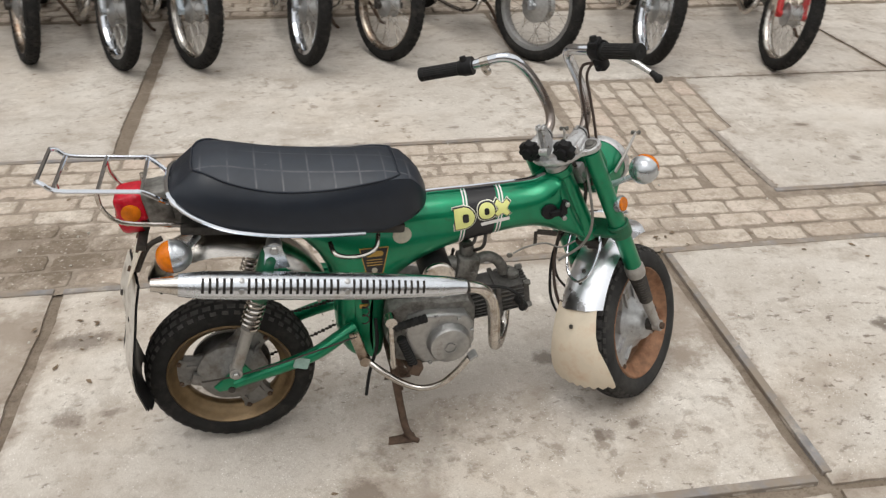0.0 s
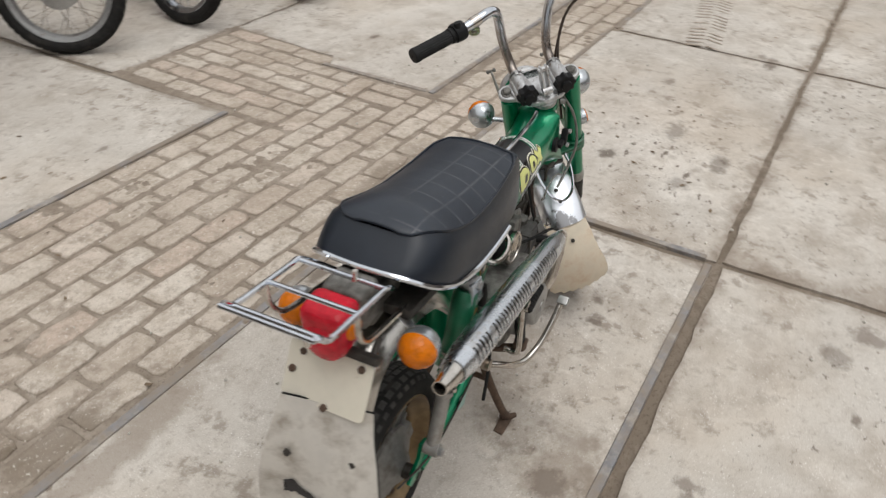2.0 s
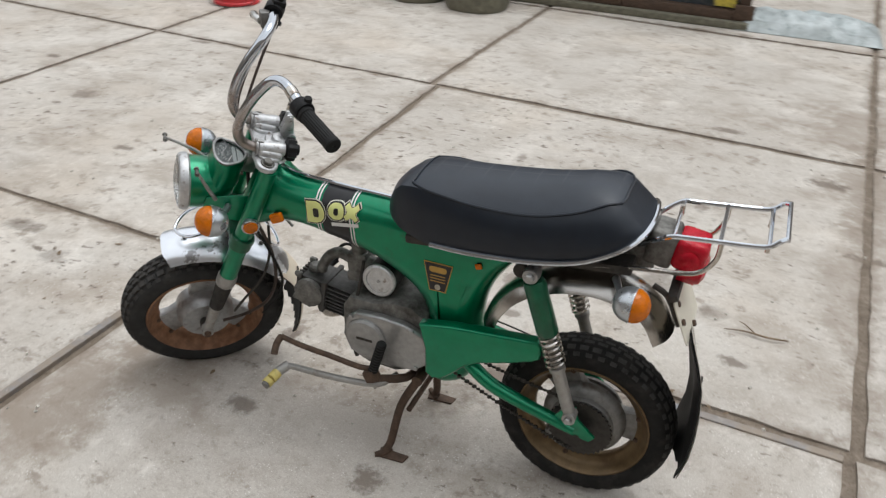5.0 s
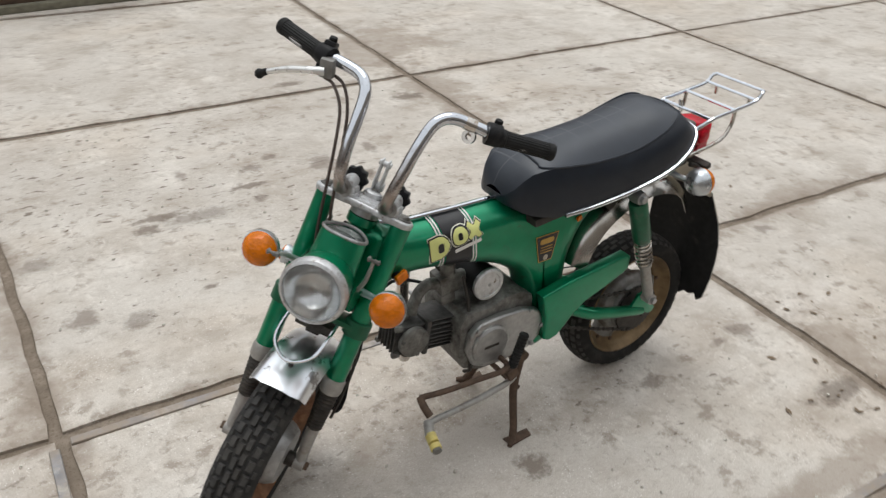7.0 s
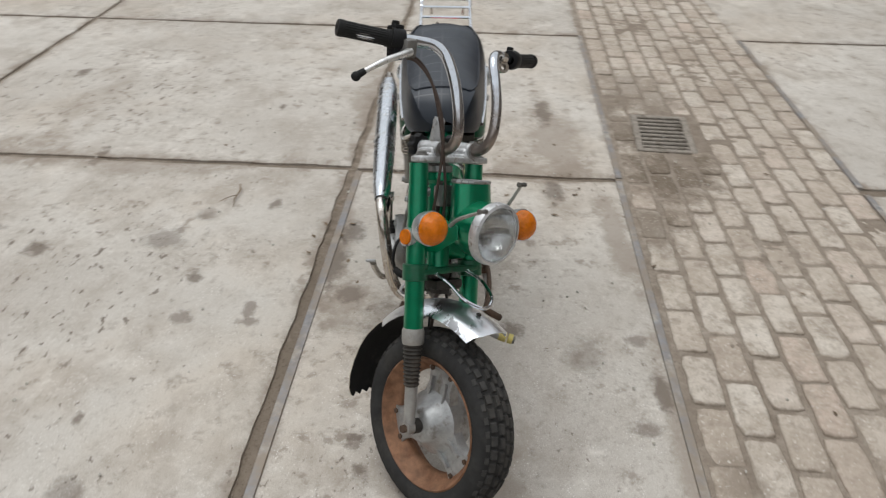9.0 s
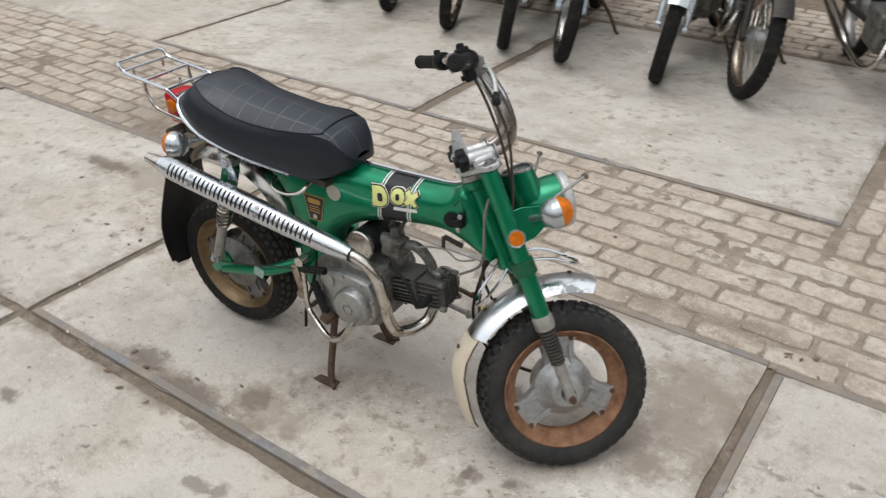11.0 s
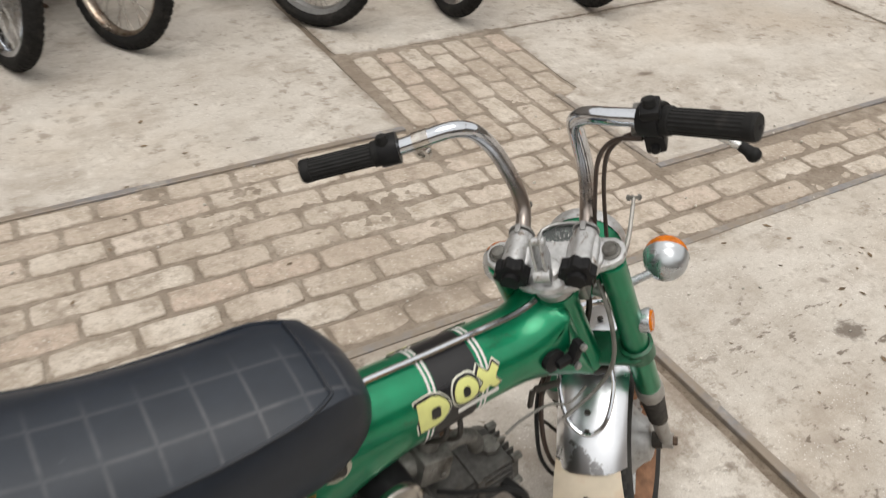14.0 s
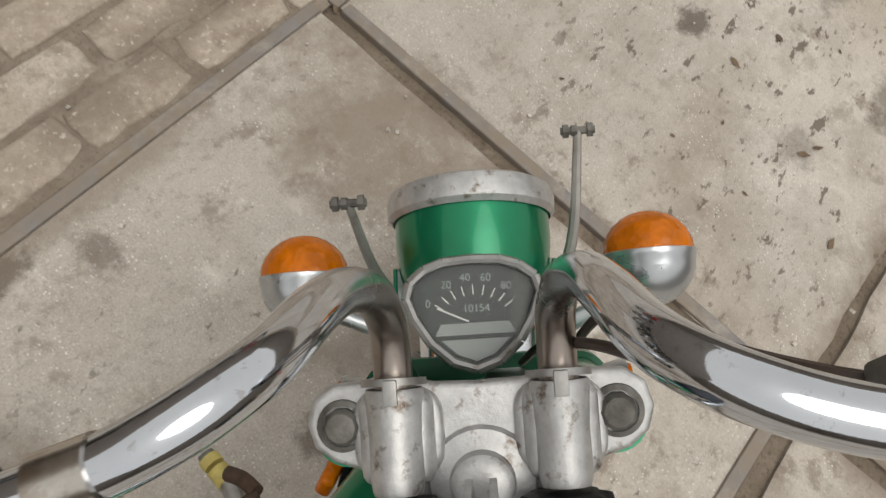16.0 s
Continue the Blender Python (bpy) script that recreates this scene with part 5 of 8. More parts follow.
rear_m = Matrix.Translation((-0.507, CY + 0.001, 0.203)) @ Matrix.Rotation(radians(90), 4, "X")
front_m = STEER @ Matrix.Translation((0, -0.012, -0.058)) @ Matrix.Rotation(radians(90), 4, "Y")
rear = wheel("rear_wheel", rear_m, "gold_rim", False)
front = wheel("front_wheel", front_m, "rust_rim", True)
# left side of the rear hub: bright dome and toothed chain wheel
b = bmesh.new()
lathe(b, [(0.092, -0.010), (0.090, -0.022), (0.080, -0.034), (0.050, -0.042), (0, -0.043)], None, 48)
b.transform(rear_m)
part("hub_cap", b, "alu_wheel", rear, "bright domed plate")
b = bmesh.new()
teeth = [((0.066 + 0.005 * (i % 2)) * math.cos(2 * math.pi * i / 72), (0.066 + 0.005 * (i % 2)) * math.sin(2 * math.pi * i / 72)) for i in range(72)]
slab_of(b, teeth, 0.004, Matrix.Translation((0, 0, -0.058)))
b.transform(rear_m)
part("chain_wheel", b, "dark_steel", rear)

# -- swing arm, shocks, chain --
for s in (-1, 1):
    y = CY + s * 0.083
    bm = bmesh.new()
    tube(bm, [(-0.215, CY + s * 0.055, 0.318), (-0.255, CY + s * 0.068, 0.302), (-0.31, y, 0.277), (-0.38, y, 0.252), (-0.45, y, 0.232), (-0.498, y, 0.216)], [0.016, 0.0165, 0.016, 0.015, 0.014, 0.011], 14, 4)
    slab_of(bm, [(-0.455, 0.246), (-0.475, 0.275), (-0.498, 0.278), (-0.505, 0.250), (-0.545, 0.214), (-0.535, 0.200), (-0.50, 0.204), (-0.45, 0.220)], 0.008, Matrix(((1, 0, 0, 0), (0, 0, 1, y - 0.004), (0, 1, 0, 0), (0, 0, 0, 1))), 0.002)
    part("swing_arm", bm, "green", bike)
    a, b = Vector((-0.379, CY + s * 0.104, 0.590)), Vector((-0.490, CY + s * 0.104, 0.272))
    d = (b - a).normalized()
    L = (b - a).length
    shock = new("shock_absorber")
    shock.parent = bike
    bm = bmesh.new()
    lathe(bm, [(0, 0.0), (0.020, 0.0), (0.0225, 0.008), (0.0225, 0.115), (0.019, 0.122), (0, 0.122)], aim(a + d * 0.015, d), 24)
    part("upper_cover", bm, "green_dull", shock, "green upper cover")
    bm = bmesh.new()
    coil = []
    for i in range(6 * 14 + 1):
        t = i / 14
        ang = 2 * math.pi * t
        coil.append(aim(a + d * (0.135 + 0.0125 * t), d) @ Vector((0.0185 * math.cos(ang), 0.0185 * math.sin(ang), 0)))
    tube(bm, coil, 0.0036, 6)
    part("spring", bm, "chrome_worn", shock)
    bm = bmesh.new()
    lathe(bm, [(0, 0.09), (0.010, 0.09), (0.010, 0.212), (0.017, 0.214), (0.017, 0.222), (0.0135, 0.228), (0.0135, L - 0.02), (0.010, L - 0.005), (0, L)], aim(a, d), 20)
    lathe(bm, [(0, -0.014), (0.014, -0.014), (0.014, 0.014), (0, 0.014)], aim(b, (0, 1, 0)), 20)
    part("lower_leg", bm, "grey_leg", shock, "grey lower leg")
    bm = bmesh.new()
    lathe(bm, [(0, -0.016), (0.015, -0.016), (0.017, 0), (0.015, 0.016), (0, 0.016)], aim(a, (0, 1, 0)), 20)
    tube(bm, [(a.x, CY + s * 0.04, a.z), a], 0.010, 10)
    part("mount", bm, "alu", shock)
    part("bolt", bolt(bmesh.new(), a + Vector((0, s * 0.016, 0)), (0, s, 0), 0.010, 0.010), "alu", shock)
    part("bolt", bolt(bmesh.new(), b + Vector((0, s * 0.014, 0)), (0, s, 0), 0.009, 0.009), "alu", shock)
bm = bmesh.new()
slab_of(bm, rounded(-0.345, 0.266, 0.034, 0.030, 0.004, -18), 0.001, Matrix(((1, 0, 0, 0), (0, 0, -1, CY - 0.0995), (0, 1, 0, 0), (0, 0, 0, 1))))
part("tape", bm, "teal_tape", bike, "patch of faded tape")
# chain case, pressed and open below
bm = bmesh.new()
slab_of(bm, [(-0.140, 0.388), (-0.219, 0.404), (-0.317, 0.414), (-0.400, 0.422), (-0.412, 0.412), (-0.410, 0.380), (-0.395, 0.370), (-0.341, 0.348), (-0.280, 0.328), (-0.248, 0.308), (-0.222, 0.280), (-0.198, 0.258), (-0.175, 0.252), (-0.158, 0.262), (-0.156, 0.327)], 0.030, Matrix(((1, 0, 0, 0), (0, 0, 1, CY + 0.062), (0, 1, 0, 0), (0, 0, 0, 1))), 0.007, 3)
part("chain_case", bm, "green", bike, "faded green chain case")
for k0, k1 in (((-0.21, 0.262), (-0.495, 0.142)), ((-0.20, 0.33), (-0.50, 0.270))):
    bm = bmesh.new()
    n = 32
    for i in range(n):
        t = i / (n - 1)
        x, z = k0[0] + (k1[0] - k0[0]) * t, k0[1] + (k1[1] - k0[1]) * t - 0.004 * math.sin(math.pi * t)
        block(bm, (0.0095, 0.004 if i % 2 else 0.008, 0.007), pose(x, CY + 0.060, z, 0, 12, 0), 0.0015, 1)
    part("chain", bm, "dark_steel", bike, "greasy chain")
bm = bmesh.new()
tube(bm, [(-0.57, CY - 0.075, 0.226), (-0.50, CY - 0.10, 0.252), (-0.40, CY - 0.105, 0.276), (-0.28, CY - 0.10, 0.305), (-0.215, CY - 0.092, 0.318)], 0.0022, 6, 3)
part("brake_rod", bm, "dark_steel", bike)
bm = bmesh.new()
block(bm, (0.024, 0.012, 0.085), pose(-0.212, CY - 0.088, 0.285, 0, -15, 0), 0.005)
lathe(bm, [(0, 0), (0.013, 0), (0.013, 0.02), (0, 0.02)], aim((-0.200, CY - 0.082, 0.246), (0, -1, 0)), 16)
part("brake_arm", bm, "chrome_brown", bike, "tarnished brake arm")

# -- silencer with slotted heat shield --
MA, MB = Vector((-0.620, -0.177, 0.566)), Vector((0.030, -0.162, 0.466))
md = (MB - MA).normalized()
mm = aim(MA, md)
ml = (MB - MA).length
silencer = new("silencer")
silencer.parent = bike
tagged(silencer, "chromed high-level silencer with slotted heat shield")
bm = bmesh.new()
lathe(bm, [(0.0085, 0.012), (0.011, 0.0), (0.0125, 0.0), (0.020, 0.052), (0.0225, 0.066), (0.0225, 0.072)], mm, 28)
part("tail_cone", bm, "chrome_worn", silencer, "worn chrome tail cone")
bm = bmesh.new()
lathe(bm, [(0.0222, 0.066), (0.0225, 0.09), (0.0225, ml - 0.06), (0.013, ml), (0, ml)], mm, 28)
part("pipe", bm, "dark_steel", silencer)
bm = bmesh.new()
lathe(bm, [(0.0105, 0.02), (0, 0.021)], mm, 20)
part("outlet", bm, "dark_steel", silencer, "sooty outlet")
# shield: a long shell, slots left open on its outer side
bm = bmesh.new()
side = mm.to_3x3().inverted() @ Vector((0, -1, 0.60))
a0 = math.atan2(side.y, side.x)
stations, z = [], 0.052
while z < 0.095:
    stations.append((z, False))
    z += 0.0215
for i in range(31):
    if i in (5, 19):
        stations.append((z, False))
        z += 0.020
    stations.append((z, True))
    stations.append((z + 0.0054, False))
    z += 0.0136
while z < ml - 0.02:
    stations.append((z, False))
    z += 0.02
stations.append((ml - 0.012, False))
seg = 28
rings = []
for z, _ in stations:
    r = lerp([(0.05, 0.0225), (0.075, 0.0255), (0.10, 0.0285), (0.16, 0.0295), (0.45, 0.0285), (ml - 0.06, 0.0235), (ml - 0.012, 0.0165)], z)
    rings.append([bm.verts.new(mm @ Vector((r * math.cos(a0 + 2 * math.pi * (s + 0.5) / seg), r * math.sin(a0 + 2 * math.pi * (s + 0.5) / seg), z))) for s in range(seg)])
for i, (a, b) in enumerate(zip(rings, rings[1:])):
    for s in range(seg):
        off = min((s + 1) % seg, seg - (s + 1) % seg)
        if stations[i][1] and off <= 2:
            continue
        bm.faces.new((a[s], a[(s + 1) % seg], b[(s + 1) % seg], b[s]))
bmesh.ops.recalc_face_normals(bm, faces=bm.faces)
bmesh.ops.solidify(bm, geom=bm.faces[:], thickness=0.0012)
part("heat_shield", bm, "shield_chrome", silencer, "chromed shield with two dozen slots", 30)
for z in (0.095 + 0.0136 * 5 + 0.009, 0.095 + 0.0136 * 19 + 0.029):
    for a in (0.38, -0.38):
        d = mm.to_3x3() @ Vector((math.cos(a0 + a), math.sin(a0 + a), 0))
        part("screw", bolt(bmesh.new(), mm @ Vector((0, 0, z)) + d * 0.0285, d, 0.0062, 0.003), "alu_bright", silencer)
bm = bmesh.new()
block(bm, (0.030, 0.010, 0.055), pose(-0.382, -0.128, 0.572, 0, -8, 0), 0.004)
slab_of(bm, [(-0.395, 0.60), (-0.365, 0.60), (-0.350, 0.545), (-0.405, 0.545)], 0.006, Matrix(((1, 0, 0, 0), (0, 0, -1, -0.128), (0, 1, 0, 0), (0, 0, 0, 1))), 0.002)
part("bracket", bm, "silver", silencer)
bm = bmesh.new()
tube(bm, [MB - md * 0.03, MB, (0.058, -0.158, 0.452), (0.082, -0.152, 0.418), (0.094, -0.145, 0.36), (0.100, -0.136, 0.30), (0.110, -0.118, 0.258), (0.130, -0.085, 0.246), (0.150, -0.045, 0.256), (0.158, -0.025, 0.285)], [0.0135, 0.0135, 0.0135, 0.014, 0.0145, 0.0145, 0.0145, 0.0145, 0.0145, 0.014], 16, 5)
part("exhaust_pipe", bm, "chrome_worn", silencer, "chromed curved exhaust pipe")

# -- engine --
engine = new("engine")
engine.parent = bike
tagged(engine, "dirty aluminium single-cylinder engine")
EY = -0.028


def in_xz(y, s):
    """Puts an outline (x, z) into the side plane at y, its depth towards s."""
    return Matrix(((1, 0, 0, 0), (0, 0, s, y), (0, 1, 0, 0), (0, 0, 0, 1)))


bm = bmesh.new()
slab_of(bm, [(-0.150, 0.300), (-0.140, 0.375), (-0.105, 0.398), (-0.06, 0.398), (-0.02, 0.385), (0.045, 0.385), (0.062, 0.36), (0.062, 0.275), (0.045, 0.235), (0.0, 0.215), (-0.07, 0.212), (-0.125, 0.235)], 0.150, in_xz(EY + 0.075, -1), 0.008, 2)
part("crankcase", bm, "alu_dirty", engine)
bm = bmesh.new()
slab_of(bm, [(-0.112, 0.330), (-0.100, 0.362), (-0.06, 0.374), (-0.01, 0.372), (0.035, 0.365), (0.052, 0.335), (0.054, 0.285), (0.035, 0.248), (-0.01, 0.232), (-0.06, 0.236), (-0.098, 0.262), (-0.114, 0.30)], 0.030, in_xz(EY - 0.072, -1), 0.008, 3)
lathe(bm, [(0.052, 0), (0.050, 0.018), (0.045, 0.024), (0.016, 0.027), (0.015, 0.024), (0.011, 0.024), (0.010, 0.028), (0, 0.028)], aim((-0.008, EY - 0.100, 0.296), (0, -1, 0)), 40)
lathe(bm, [(0.022, 0), (0.020, 0.012), (0, 0.013)], aim((-0.085, EY - 0.095, 0.345), (0, -1, 0)), 24)
for a in range(9):
    q = radians(40 * a + 15)
    bolt(bm, (-0.03 + 0.080 * math.cos(q), EY - 0.101, 0.303 + 0.066 * math.sin(q)), (0, -1, 0), 0.0055, 0.006)
part("clutch_cover", bm, "alu", engine, "grey aluminium clutch cover")
bm = bmesh.new()
slab_of(bm, [(0.045, 0.340), (0.02, 0.362), (-0.04, 0.366), (-0.10, 0.362), (-0.145, 0.345), (-0.165, 0.31), (-0.155, 0.27), (-0.125, 0.245), (-0.06, 0.236), (0.0, 0.238), (0.035, 0.255), (0.052, 0.295)], 0.022, in_xz(EY + 0.074, 1), 0.007, 3)
lathe(bm, [(0.050, 0), (0.049, 0.006), (0.044, 0.010), (0.040, 0.0095), (0, 0.0095)], aim((-0.006, EY + 0.095, 0.302), (0, 1, 0)), 40)
for x, z in ((-0.12, 0.352), (-0.155, 0.30), (-0.13, 0.256), (0.03, 0.35)):
    bolt(bm, (x, EY + 0.096, z), (0, 1, 0), 0.006, 0.005)
part("flywheel_cover", bm, "alu", engine, "oval aluminium side cover")
bm = bmesh.new()
slab_of(bm, rounded(-0.006, 0.302, 0.040, 0.006, 0.002), 0.001, in_xz(EY + 0.1045, 1))
part("cover_bar", bm, "dark_steel", engine)
# cylinder lies forward, finned
CZ0, CZ1 = Vector((0.050, EY + 0.004, 0.330)), Vector((0.205, EY + 0.004, 0.352))
cd = (CZ1 - CZ0).normalized()
cm = Matrix.Translation(CZ0) @ cd.to_track_quat("Z", "Y").to_matrix().to_4x4()
bm = bmesh.new()
lathe(bm, [(0.034, 0), (0.034, 0.075)], cm, 24)
cyl = part("cylinder", bm, "iron", engine, "dark finned cylinder")
ct = cd.cross(Vector((0, 1, 0))).normalized() * -1
em = Matrix(((cd.x, 0, -ct.x, CZ0.x), (cd.y, 1, -ct.y, CZ0.y), (cd.z, 0, -ct.z, CZ0.z), (0, 0, 0, 1)))  # x along the cylinder, z up
for i in range(8):
    part("fin", block(bmesh.new(), (0.074, 0.088 - 0.004 * abs(i - 3.5), 0.0032), em @ Matrix.Translation((0.040, 0, -0.036 + i * 0.0103)), 0.0012, 1), "iron", cyl)
bm = bmesh.new()
block(bm, (0.066, 0.070, 0.072), em @ Matrix.Translation((0.114, 0, 0)), 0.012)
block(bm, (0.012, 0.092, 0.084), em @ Matrix.Translation((0.082, 0, 0)), 0.003)
hd = part("cylinder_head", bm, "iron", engine, "grey finned cylinder head")
for i in range(7):
    part("fin", block(bmesh.new(), (0.058, 0.084 - 0.003 * abs(i - 3), 0.0032), em @ Matrix.Translation((0.116, 0, -0.033 + i * 0.011)), 0.0012, 1), "iron", hd)
for i in range(6):
    part("fin", block(bmesh.new(), (0.020, 0.0036, 0.070), em @ Matrix.Translation((0.150, -0.030 + i * 0.012, 0)), 0.0012, 1), "iron", hd)
for y in (-0.034, 0.034):
    for z in (-0.033, 0.033):
        part("nut", bolt(bmesh.new(), em @ Vector((0.146, y, z)), cd, 0.0075, 0.016), "alu_dirty", hd)
bm = bmesh.new()
lathe(bm, [(0.036, 0), (0.036, 0.010), (0.030, 0.014), (0.016, 0.016), (0, 0.017)], aim(CZ0 + cd * 0.118 + Vector((0, 0.040, 0)), (0, 1, 0)), 32)
for a in range(3):
    q = radians(120 * a + 20)
    bolt(bm, CZ0 + cd * 0.118 + Vector((0.030 * math.cos(q), 0.050, 0.030 * math.sin(q))), (0, 1, 0), 0.005, 0.006)
part("cam_cover", bm, "alu_dirty", engine, "round cam cover")
for sy in (1, -1):
    bm = bmesh.new()
    up = (em.to_3x3() @ Vector((0, 0, 1))).normalized()
    lathe(bm, [(0.017, 0), (0.017, 0.010), (0.012, 0.015), (0, 0.015)], aim(CZ0 + cd * 0.128 + up * 0.038 * sy, up * sy), 8)
    part("tappet_cap", bm, "alu_dirty", engine)
bm = bmesh.new()
plug = CZ0 + cd * 0.125 + Vector((0, -0.045, 0))
tube(bm, [plug, plug + Vector((0.005, -0.035, 0.004)), plug + Vector((-0.006, -0.052, 0.012))], [0.010, 0.010, 0.008], 12, 3)
part("plug_cap", bm, "rubber", engine)
bm = bmesh.new()
tube(bm, [plug + Vector((-0.006, -0.052, 0.012)), plug + Vector((-0.012, -0.056, 0.045)), plug + Vector((-0.045, -0.045, 0.068)), plug + Vector((-0.09, -0.02, 0.062)), plug + Vector((-0.12, 0.01, 0.05))], 0.0038, 8, 4)
part("plug_lead", bm, "rubber", engine)
# carburettor, inlet and air filter
bm = bmesh.new()
block(bm, (0.052, 0.048, 0.050), pose(0.054, EY - 0.004, 0.438, 0, 8, 0), 0.007)
lathe(bm, [(0.014, 0), (0.017, 0.006), (0.017, 0.030), (0.010, 0.038), (0, 0.040)], aim((0.056, EY + 0.004, 0.458), (-0.05, 0, 1)), 20)
block(bm, (0.038, 0.036, 0.026), pose(0.060, EY + 0.004, 0.404, 0, 8, 0), 0.006)
lathe(bm, [(0.019, 0), (0.019, 0.03), (0.015, 0.03)], aim((0.034, EY + 0.004, 0.438), (-1, 0, 0)), 20)
bolt(bm, (0.064, EY - 0.019, 0.425), (0, -1, 0), 0.006, 0.012)
bolt(bm, (0.048, EY - 0.019, 0.446), (0, -1, 0), 0.005, 0.010)
part("carburettor", bm, "alu_dirty", engine)
bm = bmesh.new()
tube(bm, [(0.080, EY + 0.004, 0.442), (0.105, EY + 0.004, 0.448), (0.128, EY + 0.006, 0.436), (0.146, EY + 0.010, 0.41), (0.150, EY + 0.012, 0.392)], 0.013, 14, 4)
part("inlet_pipe", bm, "alu_dirty", engine)
bm = bmesh.new()
lathe(bm, [(0, 0), (0.036, 0), (0.0375, 0.004), (0.0375, 0.098), (0.034, 0.102), (0, 0.102)], aim((-0.021, EY - 0.046, 0.436), (0, 1, 0)), 36)
tube(bm, [(-0.005, EY + 0.004, 0.437), (0.02, EY + 0.004, 0.437)], 0.017, 16)
part("air_filter", bm, "plastic", engine, "black round air filter")
for y, s in ((EY + 0.054, 1), (EY - 0.044, -1)):
    bm = bmesh.new()
    lathe(bm, [(0.0385, -0.004), (0.0395, 0), (0.0395, 0.005), (0.036, 0.008), (0.030, 0.0075), (0.029, 0.005), (0, 0.005)], aim((-0.021, y, 0.436), (0, s, 0)), 36)
    cap = part("filter_cap", bm, "alu_pitted" if s > 0 else "chrome_worn", engine, "bright ringed filter end cap")
    if s > 0:
        bm = bmesh.new()
        lathe(bm, [(0.0285, 0.0055), (0.010, 0.0065), (0, 0.0065)], aim((-0.021, y, 0.436), (0, s, 0)), 32)
        part("disc", bm, "alu_pitted", cap, "dull silver centre disc")
        part("screw", bolt(bmesh.new(), (-0.021, y + 0.006, 0.436), (0, 1, 0), 0.004, 0.003), "alu_bright", cap)
# wiring above the engine
for pts in (((0.045, EY - 0.01, 0.49), (0.06, EY - 0.03, 0.51), (0.07, EY - 0.02, 0.525)), ((0.07, EY, 0.47), (0.085, EY - 0.03, 0.50), (0.095, EY - 0.01, 0.53)), ((0.03, EY + 0.03, 0.46), (0.03, EY + 0.055, 0.40), (0.04, EY + 0.075, 0.33), (0.03, EY + 0.08, 0.24), (0.035, EY + 0.06, 0.215))):
    bm = bmesh.new()
    tube(bm, pts, 0.0042, 8, 5)
    part("hose", bm, "dark_steel", engine)

# -- pedals, pegs and stand --
bm = bmesh.new()
tube(bm, [(-0.200, CY - 0.085, 0.246), (-0.165, CY - 0.115, 0.226), (-0.120, CY - 0.130, 0.196), (-0.075, CY - 0.145, 0.184), (-0.030, CY - 0.160, 0.205), (0.005, CY - 0.172, 0.250), (0.028, CY - 0.178, 0.288)], 0.0078, 12, 5)
part("brake_pedal", bm, "chrome_worn", bike, "chromed brake pedal")
bm = bmesh.new()
block(bm, (0.022, 0.026, 0.008), pose(0.034, CY - 0.182, 0.297, 0, -35, 0), 0.003, 3)
part("pedal_pad", bm, "alu_bright", bike, "pale worn pedal pad")
kick = new("kick_starter")
kick.parent = bike
bm = bmesh.new()
tube(bm, [(-0.138, CY - 0.110, 0.252), (-0.140, CY - 0.140, 0.256), (-0.143, CY - 0.142, 0.32), (-0.146, CY - 0.140, 0.392)], 0.0066, 10, 4)
lathe(bm, [(0, 0), (0.013, 0), (0.013, 0.024), (0, 0.024)], aim((-0.146, CY - 0.130, 0.392), (0, -1, 0)), 16)
part("lever", bm, "chrome_worn", kick)
bm = bmesh.new()
prof = [(0, -0.004)] + [((0.0105 if i % 2 else 0.0085), i * 0.0047) for i in range(17)] + [(0, 0.077)]
lathe(bm, prof, aim((-0.139, CY - 0.150, 0.375), (0.97, 0, 0.23)), 14)
part("rubber", bm, "rubber", kick)
for s in (-1, 1):
    peg = new("footpeg")
    peg.parent = bike
    if s < 0:
        a, b = Vector((-0.088, CY - 0.130, 0.236)), Vector((-0.122, CY - 0.132, 0.330))
    else:
        a, b = Vector((-0.040, CY + 0.118, 0.236)), Vector((-0.068, CY + 0.122, 0.335))
    bm = bmesh.new()
    n = (b - a).length
    prof = [(0, 0.10 * n)] + [((0.0118 if i % 2 else 0.0098), (0.12 + 0.88 * i / 22) * n) for i in range(23)] + [(0, 1.01 * n)]
    lathe(bm, prof, aim(a, b - a), 16)
    part("rubber", bm, "rubber", peg, "ribbed black rubber")
    bm = bmesh.new()
    block(bm, (0.030, 0.028, 0.030), Matrix.Translation(a) @ pose(0, 0, 0, 0, 25, 0), 0.006)
    tube(bm, [(-0.11, CY, 0.205), (-0.10, CY + s * 0.06, 0.205), (a.x, a.y, a.z - 0.012)], 0.010, 10, 3)
    part("bracket", bm, "rust", peg)
# gear lever and the bent bar with the yellow sleeve on the left
bm = bmesh.new()
tube(bm, [(-0.040, EY + 0.090, 0.250), (-0.030, CY + 0.120, 0.252), (0.06, CY + 0.126, 0.262), (0.14, CY + 0.120, 0.262), (0.198, CY + 0.110, 0.262)], 0.0065, 10, 4)
tube(bm, [(0.198, CY + 0.110, 0.264), (0.200, CY + 0.130, 0.252), (0.196, CY + 0.148, 0.238)], 0.0085, 10, 3)
part("gear_lever", bm, "rust", bike, "rusty gear lever")
bm = bmesh.new()
tube(bm, [(-0.075, CY + 0.06, 0.205), (-0.055, CY + 0.115, 0.212), (0.02, CY + 0.125, 0.205), (0.10, CY + 0.125, 0.198), (0.170, CY + 0.122, 0.192), (0.188, CY + 0.132, 0.188)], 0.0075, 10, 4)
tube(bm, [(0.180, CY + 0.118, 0.190), (0.196, CY + 0.150, 0.182)], 0.0115, 12)
part("peg_bar", bm, "grey_leg", bike, "bent grey bar")
bm = bmesh.new()
